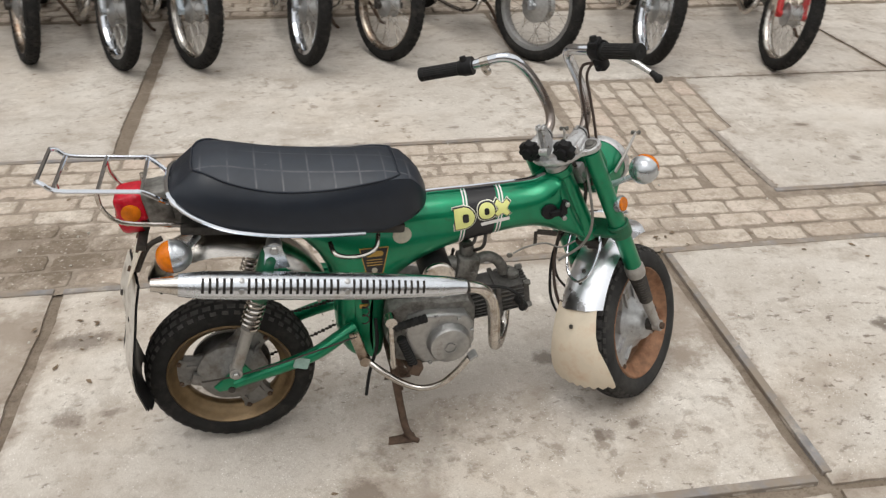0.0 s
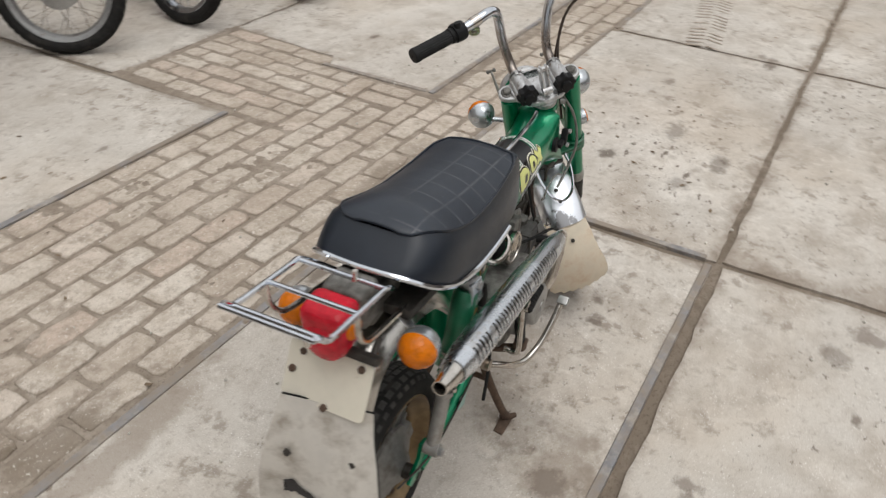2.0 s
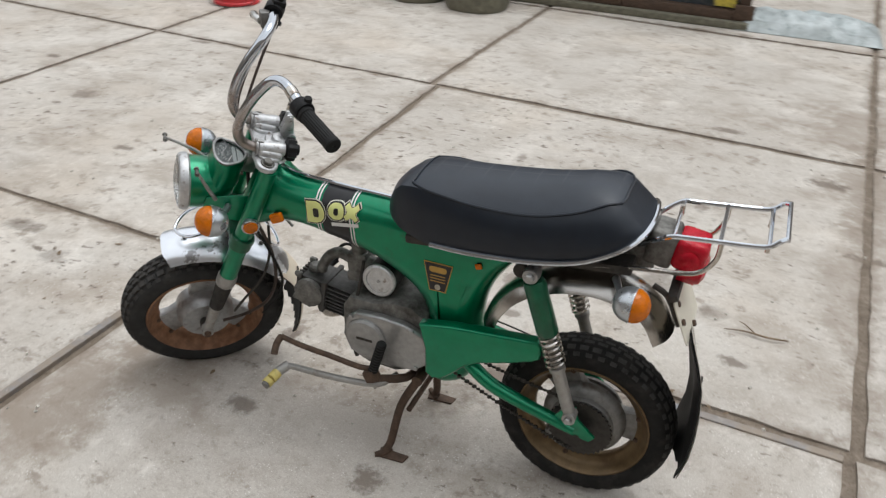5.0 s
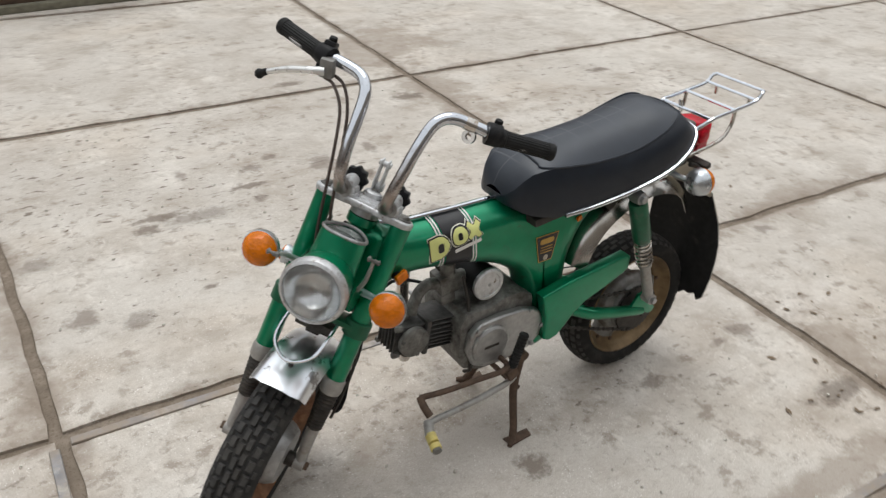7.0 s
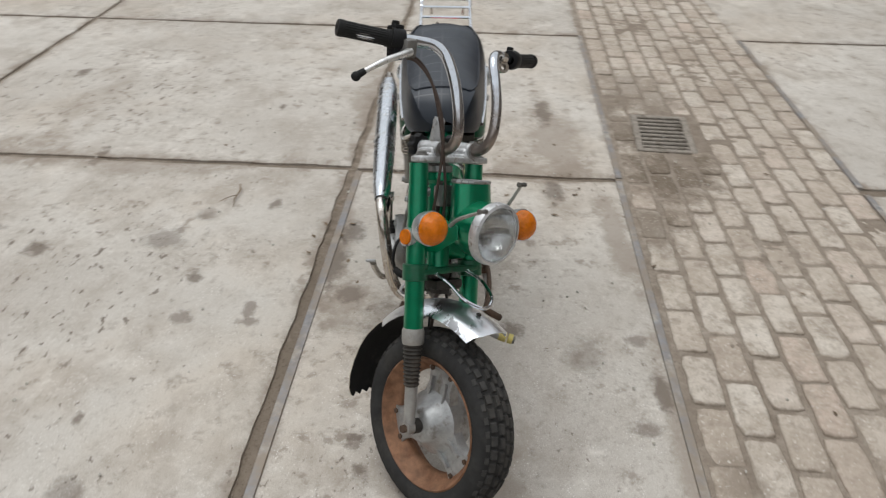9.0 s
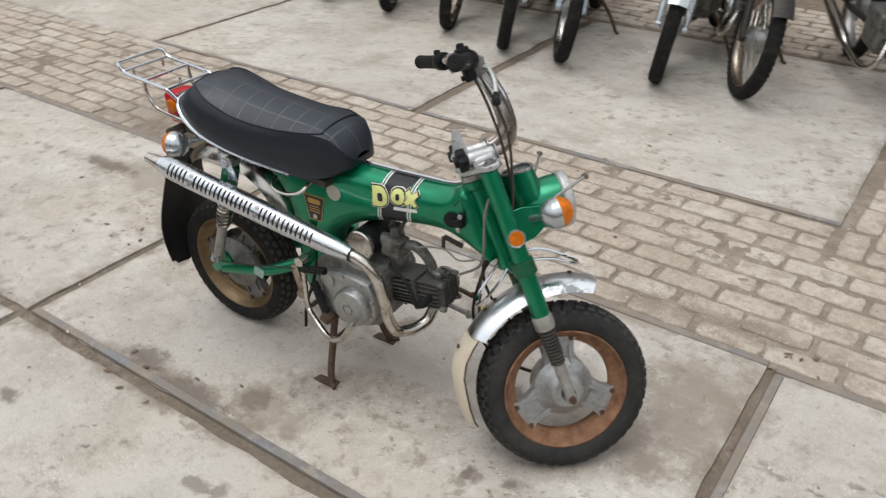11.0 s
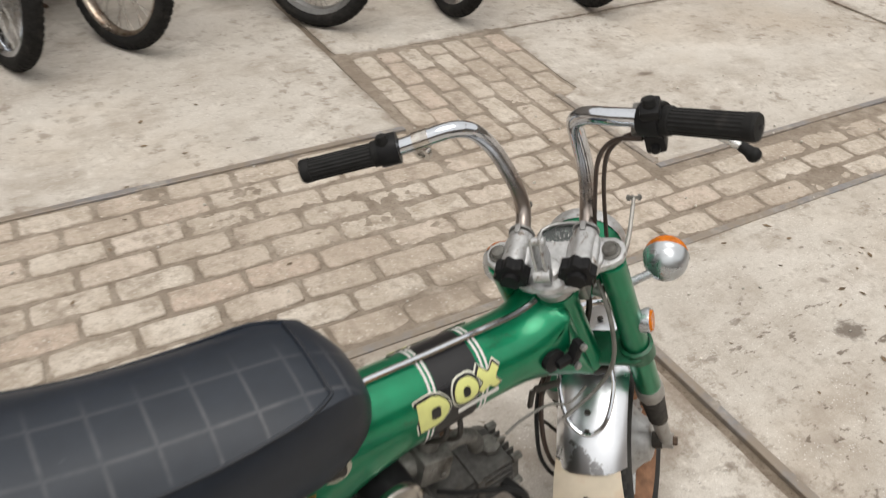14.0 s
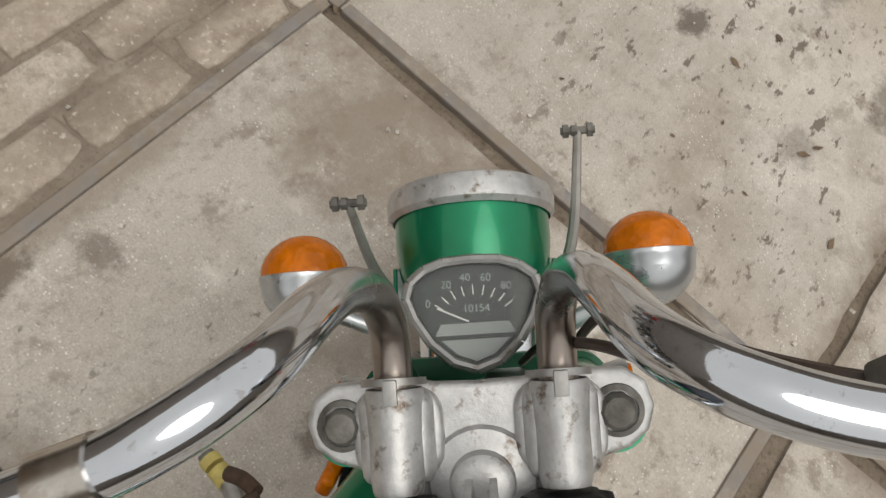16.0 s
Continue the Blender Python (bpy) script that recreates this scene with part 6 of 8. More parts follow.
tube(bm, [(0.193, CY + 0.146, 0.183), (0.197, CY + 0.166, 0.178)], 0.0125, 14)
tube(bm, [(0.198, CY + 0.171, 0.177), (0.200, CY + 0.182, 0.174)], 0.0125, 14)
part("sleeve", bm, "yellow_peg", bike, "worn yellow sleeve")
bm = bmesh.new()
tube(bm, [(0.200, CY + 0.182, 0.174), (0.2015, CY + 0.188, 0.1725)], 0.010, 12)
part("bar_end", bm, "cable_grey", bike)
stand = new("centre_stand")
stand.parent = bike
tagged(stand, "rusty centre stand with two splayed feet")
bm = bmesh.new()
tube(bm, [(-0.128, CY - 0.065, 0.205), (-0.128, CY + 0.065, 0.205)], 0.013, 12)
part("pivot", bm, "rust", stand)
for s, foot in ((-1, (-0.100, -0.134, 0.014)), (1, (-0.072, 0.104, 0.014))):
    bm = bmesh.new()
    tube(bm, [(-0.128, CY + s * 0.052, 0.205), (foot[0] - 0.022, CY + s * 0.075, 0.13), (foot[0] - 0.010, foot[1] - s * 0.012, 0.04), foot], [0.011, 0.010, 0.0095, 0.0095], 12, 4)
    slab_of(bm, [(foot[0] - 0.055, foot[1] - 0.012), (foot[0] - 0.050, foot[1] + 0.012), (foot[0] + 0.014, foot[1] + 0.016), (foot[0] + 0.018, foot[1] - 0.014)], 0.005, Matrix.Translation((0, 0, 0.001)), 0.002)
    tube(bm, [(foot[0] - 0.010, foot[1] - s * 0.010, 0.018), (foot[0] + 0.004, foot[1] + s * 0.004, 0.008), (foot[0] + 0.020, foot[1] + s * 0.016, 0.006)], [0.008, 0.0085, 0.006], 10, 3)
    part("leg", bm, "rust", stand)
bm = bmesh.new()
tube(bm, [(-0.112, CY - 0.07, 0.12), (-0.112, CY + 0.07, 0.12)], 0.007, 10)
part("cross_tube", bm, "rust", stand)
# spring, switch and loose hose on the right
bm = bmesh.new()
coil = [aim((-0.190, CY - 0.066, 0.40 - 0.0032 * i), (0, 0, -1)) @ Vector((0.008 * math.cos(i * 0.9), 0.008 * math.sin(i * 0.9), 0)) for i in range(22)]
tube(bm, coil, 0.002, 5)
part("switch_spring", bm, "dark_steel", bike)
bm = bmesh.new()
lathe(bm, [(0, 0), (0.009, 0), (0.010, 0.03), (0.007, 0.05), (0, 0.05)], aim((-0.191, CY - 0.066, 0.395), (0, 0, 1)), 14)
part("brake_switch", bm, "plastic", bike)
bm = bmesh.new()
tube(bm, [(-0.168, CY - 0.062, 0.34), (-0.170, CY - 0.085, 0.28), (-0.190, CY - 0.095, 0.21), (-0.200, CY - 0.095, 0.14)], 0.0042, 8, 5)
part("drain_hose", bm, "rubber", bike)

# -- fork and everything that turns with it --
for s in (-1, 1):
    bm = bmesh.new()
    x = s * 0.0785
    tube(bm, [(x, fork_y(0.148), 0.148), (x, fork_y(0.272), 0.272), (x, fork_y(0.497), 0.497)], [0.0205, 0.0205, 0.0195], 24)
    leg = steer("fork_leg", bm, "green", None, "green fork tube with rubber boot")
    bm = bmesh.new()
    tube(bm, [(x, fork_y(0.122), 0.122), (x, fork_y(0.128), 0.128), (x, fork_y(0.150), 0.150), (x, fork_y(0.156), 0.156)], [0.0215, 0.0235, 0.0235, 0.0215], 24)
    steer("collar", bm, "grey_leg", leg, "dull grey collar")
    bm = bmesh.new()
    pts, rr = [], []
    for i in range(23):
        u = 0.124 - i * 0.0042
        pts.append((x, fork_y(u), u))
        rr.append((0.0215 if i % 2 else 0.0180) - 0.0002 * i)
    tube(bm, pts, rr, 20)
    steer("boot", bm, "boot", leg, "dusty ribbed rubber boot", 25)
    bm = bmesh.new()
    tube(bm, [(x, fork_y(0.035), 0.035), (x, fork_y(0.0), 0.0), (x * 1.02, fork_y(-0.03), -0.03), (x * 1.03, -0.012, -0.058)], [0.0135, 0.0135, 0.012, 0.0125], 16)
    lathe(bm, [(0, -0.012), (0.0145, -0.012), (0.0145, 0.012), (0, 0.012)], aim((x * 1.03, -0.012, -0.058), (1, 0, 0)), 20)
    steer("slider", bm, "grey_leg", leg)
    bm = bmesh.new()
    tube(bm, [(x * 1.05, -0.012, -0.058), (x + s * 0.022, -0.012, -0.058)], [0.010, 0.0085], 8)
    steer("axle_nut", bm, "rust", leg)
    # reflector on the outside of the leg
    bm = bmesh.new()
    tube(bm, [(x + s * 0.015, 0.004, 0.345), (x + s * 0.029, 0.005, 0.347), (x + s * 0.031, 0.005, 0.347)], [0.017, 0.020, 0.019], 24)
    steer("reflector_cup", bm, "silver", leg)
    bm = bmesh.new()
    tube(bm, [(x + s * 0.030, 0.005, 0.347), (x + s * 0.0345, 0.005, 0.347)], [0.0165, 0.0155], 24)
    steer("reflector", bm, "amber", leg, "round orange reflector")
bm = bmesh.new()
slab_of(bm, rounded(0, 0, 0.200, 0.058, 0.028), 0.012, Matrix.Translation((0, -0.002, 0.268)), 0.003)
for s in (-1, 1):
    lathe(bm, [(0.0215, 0.255), (0.0265, 0.257), (0.0265, 0.289), (0.0215, 0.291)], Matrix.Translation((s * 0.0785, fork_y(0.27), 0)), 24)
steer("lower_clamp", bm, "green_dull")

# top clamp: cast plate with two ears, two saddles for the bars
bm = bmesh.new()
half = [(0.0, 0.036), (0.026, 0.037), (0.050, 0.043), (0.066, 0.040), (0.084, 0.039), (0.096, 0.031), (0.100, 0.017), (0.096, 0.003), (0.085, -0.006), (0.066, -0.012), (0.052, -0.030), (0.036, -0.042), (0.014, -0.046)]
slab_of(bm, half + [(-x, y) for x, y in half[::-1] if x > 0], 0.013, Matrix.Translation((0, 0, 0.498)), 0.004, 3)
clamp = steer("top_clamp", bm, "alu_pitted", None, "pitted bright aluminium top clamp")
for s in (-1, 1):
    bm = bmesh.new()
    lathe(bm, [(0.0155, 0.510), (0.0150, 0.5135), (0.0118, 0.5145)], Matrix.Translation((s * 0.0785, 0.0155, 0)), 24)
    lathe(bm, [(0.0108, 0.512), (0.0108, 0.517), (0.0085, 0.520), (0, 0.521)], Matrix.Translation((s * 0.0785, 0.0155, 0)), 10)
    steer("clamp_bolt", bm, "alu_dirty", clamp, "dull hexagon bolt")
for s in (-1, 1):
    bm = bmesh.new()
    tube(bm, [(s * 0.046, -0.020, 0.531), (s * 0.046, -0.012, 0.530), (s * 0.046, 0.010, 0.527), (s * 0.046, 0.032, 0.524), (s * 0.046, 0.037, 0.5235)], [0.0135, 0.0150, 0.0150, 0.0168, 0.0160], 24, 2)
    slab_of(bm, rounded(s * 0.046, 0.010, 0.052, 0.052, 0.016), 0.012, Matrix.Translation((0, 0, 0.506)), 0.005, 3)
    block(bm, (0.042, 0.052, 0.024), pose(s * 0.046, 0.009, 0.518), 0.010, 4)
    steer("saddle", bm, "alu_pitted", clamp, "bright cast bar saddle")
    bm = bmesh.new()
    tube(bm, [(s * 0.046, 0.0385, 0.5233), (s * 0.046, 0.0425, 0.5228)], 0.0185, 24)
    block(bm, (0.008, 0.014, 0.004), pose(s * 0.046, 0.037, 0.5418), 0.001)
    steer("washer", bm, "alu", clamp)
    bm = bmesh.new()
    ring = []
    for i in range(48):
        a = 2 * math.pi * i / 48
        r = 0.0235 + 0.0022 * math.cos(8 * a)
        ring.append((r * math.cos(a), r * math.sin(a)))
    slab_of(bm, ring, 0.020, aim((s * 0.045, -0.023, 0.533), (0, -1, 0.10)), 0.004, 2)
    lathe(bm, [(0.013, 0.018), (0.012, 0.027), (0, 0.028)], aim((s * 0.045, -0.023, 0.533), (0, -1, 0.10)), 20)
    steer("knob", bm, "plastic", clamp, "black lobed knob")
bm = bmesh.new()
lathe(bm, [(0, 0.506), (0.031, 0.506), (0.033, 0.509), (0.030, 0.515), (0.019, 0.517), (0.018, 0.526), (0.014, 0.529), (0, 0.529)], Matrix.Translation((0, -0.020, 0)), 28)
steer("stem_nut", bm, "alu_pitted", clamp)
bm = bmesh.new()
for s in (-1, 1):
    slab_of(bm, [(-0.046, 0.530), (-0.030, 0.526), (-0.010, 0.545), (-0.012, 0.592), (-0.024, 0.596), (-0.034, 0.570)], 0.004, Matrix(((0, 0, 1, s * 0.0065 - 0.002), (1, 0, 0, 0), (0, 1, 0, 0), (0, 0, 0, 1))), 0.001)
tube(bm, [(-0.012, -0.020, 0.586), (0.012, -0.020, 0.586)], 0.006, 10)
tube(bm, [(-0.011, -0.040, 0.537), (0.011, -0.040, 0.537)], 0.009, 12)
steer("lock_lever", bm, "alu_pitted", clamp, "small bright locking lever")

# handlebars, one tube each side
BAR = [(0.046, 0.020, 0.525), (0.046, 0.052, 0.5235), (0.0465, 0.077, 0.5345), (0.0500, 0.092, 0.563), (0.0550, 0.0945, 0.61), (0.0585, 0.088, 0.655), (0.0650, 0.075, 0.697), (0.0760, 0.066, 0.716), (0.0920, 0.058, 0.7255), (0.115, 0.0500, 0.7285), (0.150, 0.0420, 0.7295), (0.20, 0.0290, 0.7295), (0.236, 0.0175, 0.7335), (0.270, 0.003, 0.7405)]
for s in (-1, 1):
    # the left tube is bent a little farther back and down
    sag = [min(1.0, max(0.0, (x - 0.07) / 0.08)) if s < 0 else 0.0 for x, y, z in BAR]
    bar = [(s * x, y - 0.008 * q, z - (0.0035 if x < 0.22 else 0.0018) * q) for (x, y, z), q in zip(BAR, sag)]
    back = Vector((0, -0.008, -0.003)) if s < 0 else Vector()
    bm = bmesh.new()
    tube(bm, bar, 0.0111, 18, 7)
    hb = steer("handlebar", bm, "bar_chrome", None, "tall chromed handlebar, tarnished brown near its clamp")
    bm = bmesh.new()
    a, b = Vector((s * 0.180, 0.0345, 0.7290)) + back, Vector((s * 0.273, 0.001, 0.7410)) + back * 0.9
    ax = aim(a, b - a)
    n = (b - a).length
    ring = []
    for i in range(40):
        q = 2 * math.pi * i / 40
        ring.append(((0.0144 + 0.0009 * (i % 2)) * math.cos(q), (0.0144 + 0.0009 * (i % 2)) * math.sin(q)))
    slab_of(bm, ring, n - 0.006, ax, 0.0005, 1)
    lathe(bm, [(0, n - 0.010), (0.0160, n - 0.010), (0.0162, n), (0.0144, n + 0.003), (0.004, n + 0.0035), (0, n + 0.001)], ax, 24)
    lathe(bm, [(0.0105, -0.004), (0.0170, -0.004), (0.0170, 0.006), (0.0145, 0.008)], ax, 24)
    steer("grip", bm, "rubber", hb, "ribbed black rubber grip", 25)
    bm = bmesh.new()
    c = Vector((s * 0.165, 0.039, 0.7290)) + back
    cx = aim(c, b - a)
    lathe(bm, [(0.011, -0.013), (0.020, -0.013), (0.021, -0.010), (0.021, 0.010), (0.020, 0.013), (0.011, 0.013)], cx, 24)
    if s > 0:
        block(bm, (0.022, 0.028, 0.014), Matrix.Translation(c + Vector((0, -0.004, 0.020))), 0.004)
        block(bm, (0.024, 0.024, 0.030), Matrix.Translation(c + Vector((0, -0.006, -0.024))), 0.005)
        lathe(bm, [(0.006, 0), (0.005, 0.006), (0, 0.007)], aim(c + Vector((0, -0.018, -0.028)), (0, -1, 0)), 12)
    steer("switch", bm, "plastic", hb, "black switch housing")
    bm = bmesh.new()
    lathe(bm, [(0, -0.006), (0.007, -0.006), (0.008, 0), (0.007, 0.006), (0, 0.007)], aim(c + Vector((0, -0.004, 0.029 if s > 0 else 0.022)), (0, 0.3, 1)), 12)
    steer("switch_button", bm, "rubber", hb)
    if s > 0:
        bm = bmesh.new()
        tube(bm, [(0.152, 0.062, 0.704), (0.175, 0.069, 0.696), (0.215, 0.064, 0.680), (0.252, 0.052, 0.659)], [0.009, 0.0068, 0.0062, 0.0052], 10, 4)
        lev = steer("brake_lever", bm, "alu_polish", hb, "bright aluminium brake lever")
        bm = bmesh.new()
        block(bm, (0.026, 0.022, 0.036), Matrix.Translation((0.150, 0.056, 0.712)) @ pose(0, 0, 0, -20, 10, 0), 0.005)
        steer("lever_perch", bm, "alu_wheel", hb, "dirty aluminium lever perch")
        bm = bmesh.new()
        tube(bm, [(0.251, 0.053, 0.660), (0.258, 0.050, 0.655), (0.266, 0.046, 0.649)], [0.0058, 0.0068, 0.0070], 12, 3)
        bmesh.ops.create_uvsphere(bm, u_segments=14, v_segments=10, radius=0.0092, matrix=Matrix.Translation((0.266, 0.046, 0.649)))
        steer("lever_tip", bm, "rubber", lev, "black rubber tip")
    else:
        bm = bmesh.new()
        lathe(bm, [(0.006, -0.004), (0.013, -0.004), (0.013, 0.004), (0.006, 0.004)], aim((-0.128, 0.041, 0.706), (0.3, 1, 0)), 18)
        tube(bm, [(-0.112, 0.0463, 0.7266), (-0.122, 0.0432, 0.7264), (-0.132, 0.0402, 0.7262)], 0.0124, 18)
        block(bm, (0.012, 0.008, 0.016), pose(-0.128, 0.041, 0.715), 0.002)
        steer("lever_clip", bm, "chrome_worn", hb)

# headlamp shell with the speedometer in its top
bm = bmesh.new()
HC, HA = Vector((0, 0.148, 0.357)), Vector((0, 0.981, -0.195))  # face centre, and the way it looks
hm = aim(HC, HA)
prof = [(0.0585, 0.0), (0.0585, -0.03), (0.056, -0.052), (0.050, -0.072), (0.040, -0.092), (0.024, -0.106), (0, -0.112)]
lathe(bm, prof, hm, 40)
# the raised collar under the dial
dial = [(-0.030, 0.102), (-0.018, 0.106), (0.0, 0.107), (0.018, 0.106), (0.030, 0.102), (0.040, 0.094), (0.043, 0.084), (0.038, 0.070), (0.028, 0.054), (0.015, 0.042), (0.0, 0.037), (-0.015, 0.042), (-0.028, 0.054), (-0.038, 0.070), (-0.043, 0.084), (-0.040, 0.094)]
dm = Matrix.Translation((0, 0.072, 0.458)) @ Matrix.Rotation(radians(-4), 4, "X") @ Matrix.Translation((0, -0.072, 0))
low, high = [], []
for x, y in dial:
    low.append(bm.verts.new((x * 1.12, 0.072 + (y - 0.072) * 1.15, 0.385)))
    high.append(bm.verts.new(dm @ Vector((x * 1.03, 0.072 + (y - 0.072) * 1.03, 0))))
for i in range(len(dial)):
    j = (i + 1) % len(dial)
    bm.faces.new((low[i], low[j], high[j], high[i]))
head = steer("headlamp", bm, "green", None, "metallic green headlamp shell with bright rim", 60)
for s in (-1, 1):
    bm = bmesh.new()
    slab_of(bm, [(0.008, 0.315), (0.008, 0.395), (0.045, 0.392), (0.105, 0.372), (0.105, 0.345), (0.05, 0.318)], 0.003, Matrix(((0, 0, s, s * 0.058), (1, 0, 0, 0), (0, 1, 0, 0), (0, 0, 0, 1))), 0.001, 1)
    steer("ear", bm, "green", head, "green headlamp bracket")
bm = bmesh.new()
lathe(bm, [(0.0600, -0.012), (0.0635, -0.008), (0.0640, 0.002), (0.0615, 0.009), (0.0560, 0.012), (0.0545, 0.008)], hm, 48)
steer("rim", bm, "alu_pitted", head, "bright headlamp rim")
bm = bmesh.new()
lathe(bm, [(0.055, 0.004), (0.045, -0.018), (0.028, -0.032), (0.012, -0.036), (0, -0.036)], hm, 40)
steer("reflector", bm, "mirror", head, "mirror reflector")
bm = bmesh.new()
prof = [(0.0555 * math.cos(radians(a)), 0.007 + 0.012 * math.sin(radians(a))) for a in range(0, 90, 10)] + [(0, 0.019)]
lathe(bm, prof, hm, 40)
bmesh.ops.solidify(bm, geom=bm.faces[:], thickness=0.002)
glass = steer("lamp_glass", bm, "glass", head, "clear ribbed lamp glass", 60)
glass.visible_shadow = False
for i in range(13):
    bm = bmesh.new()
    x = -0.042 + i * 0.007
    hgt = math.sqrt(max(0, 0.050**2 - x * x))
    pts = [hm @ Vector((x, q * hgt, 0.0068 + 0.012 * math.sqrt(max(0, 1 - (x * x + (q * hgt) ** 2) / 0.0555**2)))) for q in (-1, -0.5, 0, 0.5, 1)]
    tube(bm, pts, 0.0009, 5, 2)
    rib = steer("rib", bm, "glass", head)
    rib.visible_shadow = False
bm = bmesh.new()
for i in range(len(dial)):
    a = dm @ Vector((*dial[i], 0.002))
    b = dm @ Vector((*dial[(i + 1) % len(dial)], 0.002))
    tube(bm, [a, b], 0.0034, 8)
steer("dial_rim", bm, "alu_bright", head, "bright dial rim")
bm = bmesh.new()
slab_of(bm, dial, 0.002, dm @ Matrix.Translation((0, 0, -0.006)))
face = steer("speedometer", bm, "face", head, "grey speedometer with 20 to 80 scale")
# pale lower part of the dial, needle, scale and numbers
bm = bmesh.new()
slab_of(bm, [(-0.026, 0.056), (0.026, 0.056), (0.022, 0.0635), (-0.022, 0.0635)][::1], 0.0006, dm @ Matrix.Translation((0, 0.003, -0.0038)))
slab_of(bm, [(0.0, 0.041), (0.012, 0.0455), (0.022, 0.055), (-0.022, 0.055), (-0.012, 0.0455)], 0.0005, dm @ Matrix.Translation((0, 0.001, -0.0038)))
bm.transform(STEER)
part("dial_band", bm, "face_light", head, "pale lower band of the dial")
bm = bmesh.new()
for i in range(9):
    a = radians(148 - i * 14.5)
    p0, p1 = Vector((0.0235 * math.cos(a), 0.066 + 0.0185 * math.sin(a))), Vector((0.0295 * math.cos(a), 0.066 + 0.0250 * math.sin(a)))
    c = (p0 + p1) / 2
    block(bm, (0.0008, (p1 - p0).length, 0.0004), dm @ Matrix.Translation((c.x, c.y, -0.0036)) @ Matrix.Rotation(math.atan2(p1.y - p0.y, p1.x - p0.x) - math.pi / 2, 4, "Z"))
p0, p1 = Vector((-0.024, 0.077)), Vector((-0.004, 0.0675))
c = (p0 + p1) / 2
block(bm, (0.0012, (p1 - p0).length, 0.0005), dm @ Matrix.Translation((c.x, c.y, -0.0028)) @ Matrix.Rotation(math.atan2(p1.y - p0.y, p1.x - p0.x) - math.pi / 2, 4, "Z"))
steer("dial_marks", bm, "white", head, "white scale marks and needle")


def lettering(text, size, m, name, material, parent):
    cu = bpy.data.curves.new(name, "FONT")
    cu.body, cu.size, cu.align_x, cu.align_y, cu.extrude = text, size, "CENTER", "CENTER", 0.0001
    ob = bpy.data.objects.new(name, cu)
    me = bpy.data.meshes.new_from_object(ob)
    bpy.data.objects.remove(ob)
    me.materials.append(M[material])
    me.transform(m)
    out = new(name, me)
    out.parent = parent
    return out


for text, a in (("0", 152), ("20", 121), ("40", 98), ("60", 75), ("80", 50)):
    q = radians(a)
    lettering(text, 0.0072, STEER @ dm @ Matrix.Translation((0.0335 * math.cos(q), 0.066 + 0.0300 * math.sin(q), -0.0034)), "number", "face_light", head)
lettering("10154", 0.0070, STEER @ dm @ Matrix.Translation((0.0015, 0.0755, -0.0034)), "number", "face_light", head)
bm = bmesh.new()
slab_of(bm, [(x * 0.98, 0.072 + (y - 0.072) * 0.98) for x, y in dial], 0.001, dm @ Matrix.Translation((0, 0, 0.0026)))
dg = steer("dial_glass", bm, "glass", head, "clear dial glass")
dg.visible_shadow = False
for s in (-1, 1):
    p = STEER @ Vector((s * 0.129, 0.098, 0.370))
    indicator(p, FV + UV * -0.1, STEER @ Vector((s * 0.066, 0.055, 0.362)), "front_indicator")
# bare stays left and right of the lamp, bolts at their tips
for pts in (((0.062, 0.085, 0.372), (0.074, 0.125, 0.388), (0.080, 0.193, 0.404)), ((-0.062, 0.085, 0.372), (-0.072, 0.110, 0.405), (-0.077, 0.149, 0.455))):
    bm = bmesh.new()
    tube(bm, pts, [0.0042, 0.004, 0.003], 8, 4)
    stay = steer("stay", bm, "grey_leg", None, "bare grey stay with bolt at its tip")
    bm = bmesh.new()
    p = Vector(pts[-1])
    tube(bm, [p - Vector((0.012, 0, 0)), p + Vector((0.012, 0, 0))], 0.0028, 8)
    for q, r in ((-0.0105, 0.0052), (-0.0045, 0.0043), (0.0065, 0.0054)):
        tube(bm, [p + Vector((q, 0, 0)), p + Vector((q + 0.004, 0, 0))], r, 6)
    steer("bolt", bm, "alu_dirty", stay)

# front mudguard, cream flap and wire loops
bm = bmesh.new()
rows = []
for i in range(31):
    row = []
    for j in range(-6, 7):
        s = j / 6
        end = 2.2 * max(0, abs(s) - 0.55) / 0.45
        a = radians((53 + end) + (126 - 53 - 2 * end) * i / 30)
        rr = 0.270 - 0.008 * i / 30 - 0.021 * abs(s) ** 2.4 - (0.008 if abs(s) == 1 else 0)
        row.append((-0.006 + 0.058 * s, -0.012 + rr * math.cos(a), -0.058 + rr * math.sin(a)))
    rows.append(row)
sheet_of(bm, rows, 0.0018)
guard = steer("front_mudguard", bm, "guard_chrome", None, "chromed front mudguard with peeling patches", 60)
bm = bmesh.new()
rows = []
for i, (f, u, w) in enumerate(((-0.156, 0.152, 0.052), (-0.186, 0.134, 0.056), (-0.216, 0.108, 0.060), (-0.234, 0.080, 0.066), (-0.243, 0.045, 0.077), (-0.250, 0.010, 0.083), (-0.252, -0.020, 0.084), (-0.250, -0.036, 0.080))):
    row = []
    for j in range(-10, 11):
        s = j / 10
        uu = u + (0.005 * (j % 3 - 1) if i == 7 else 0)
        row.append((w * s - 0.010, f + 0.018 * s * s, uu))
    rows.append(row)
sheet_of(bm, rows, 0.0022)
fl = steer("front_flap", bm, "rubber", guard, "black mud flap with cream outer face", 60)
bm = bmesh.new()
sheet_of(bm, [[(x, y - 0.0030, z) for x, y, z in r] for r in rows], 0.0010)
steer("flap_facing", bm, "cream_flap", guard, "cream flap face with peeled print", 60)
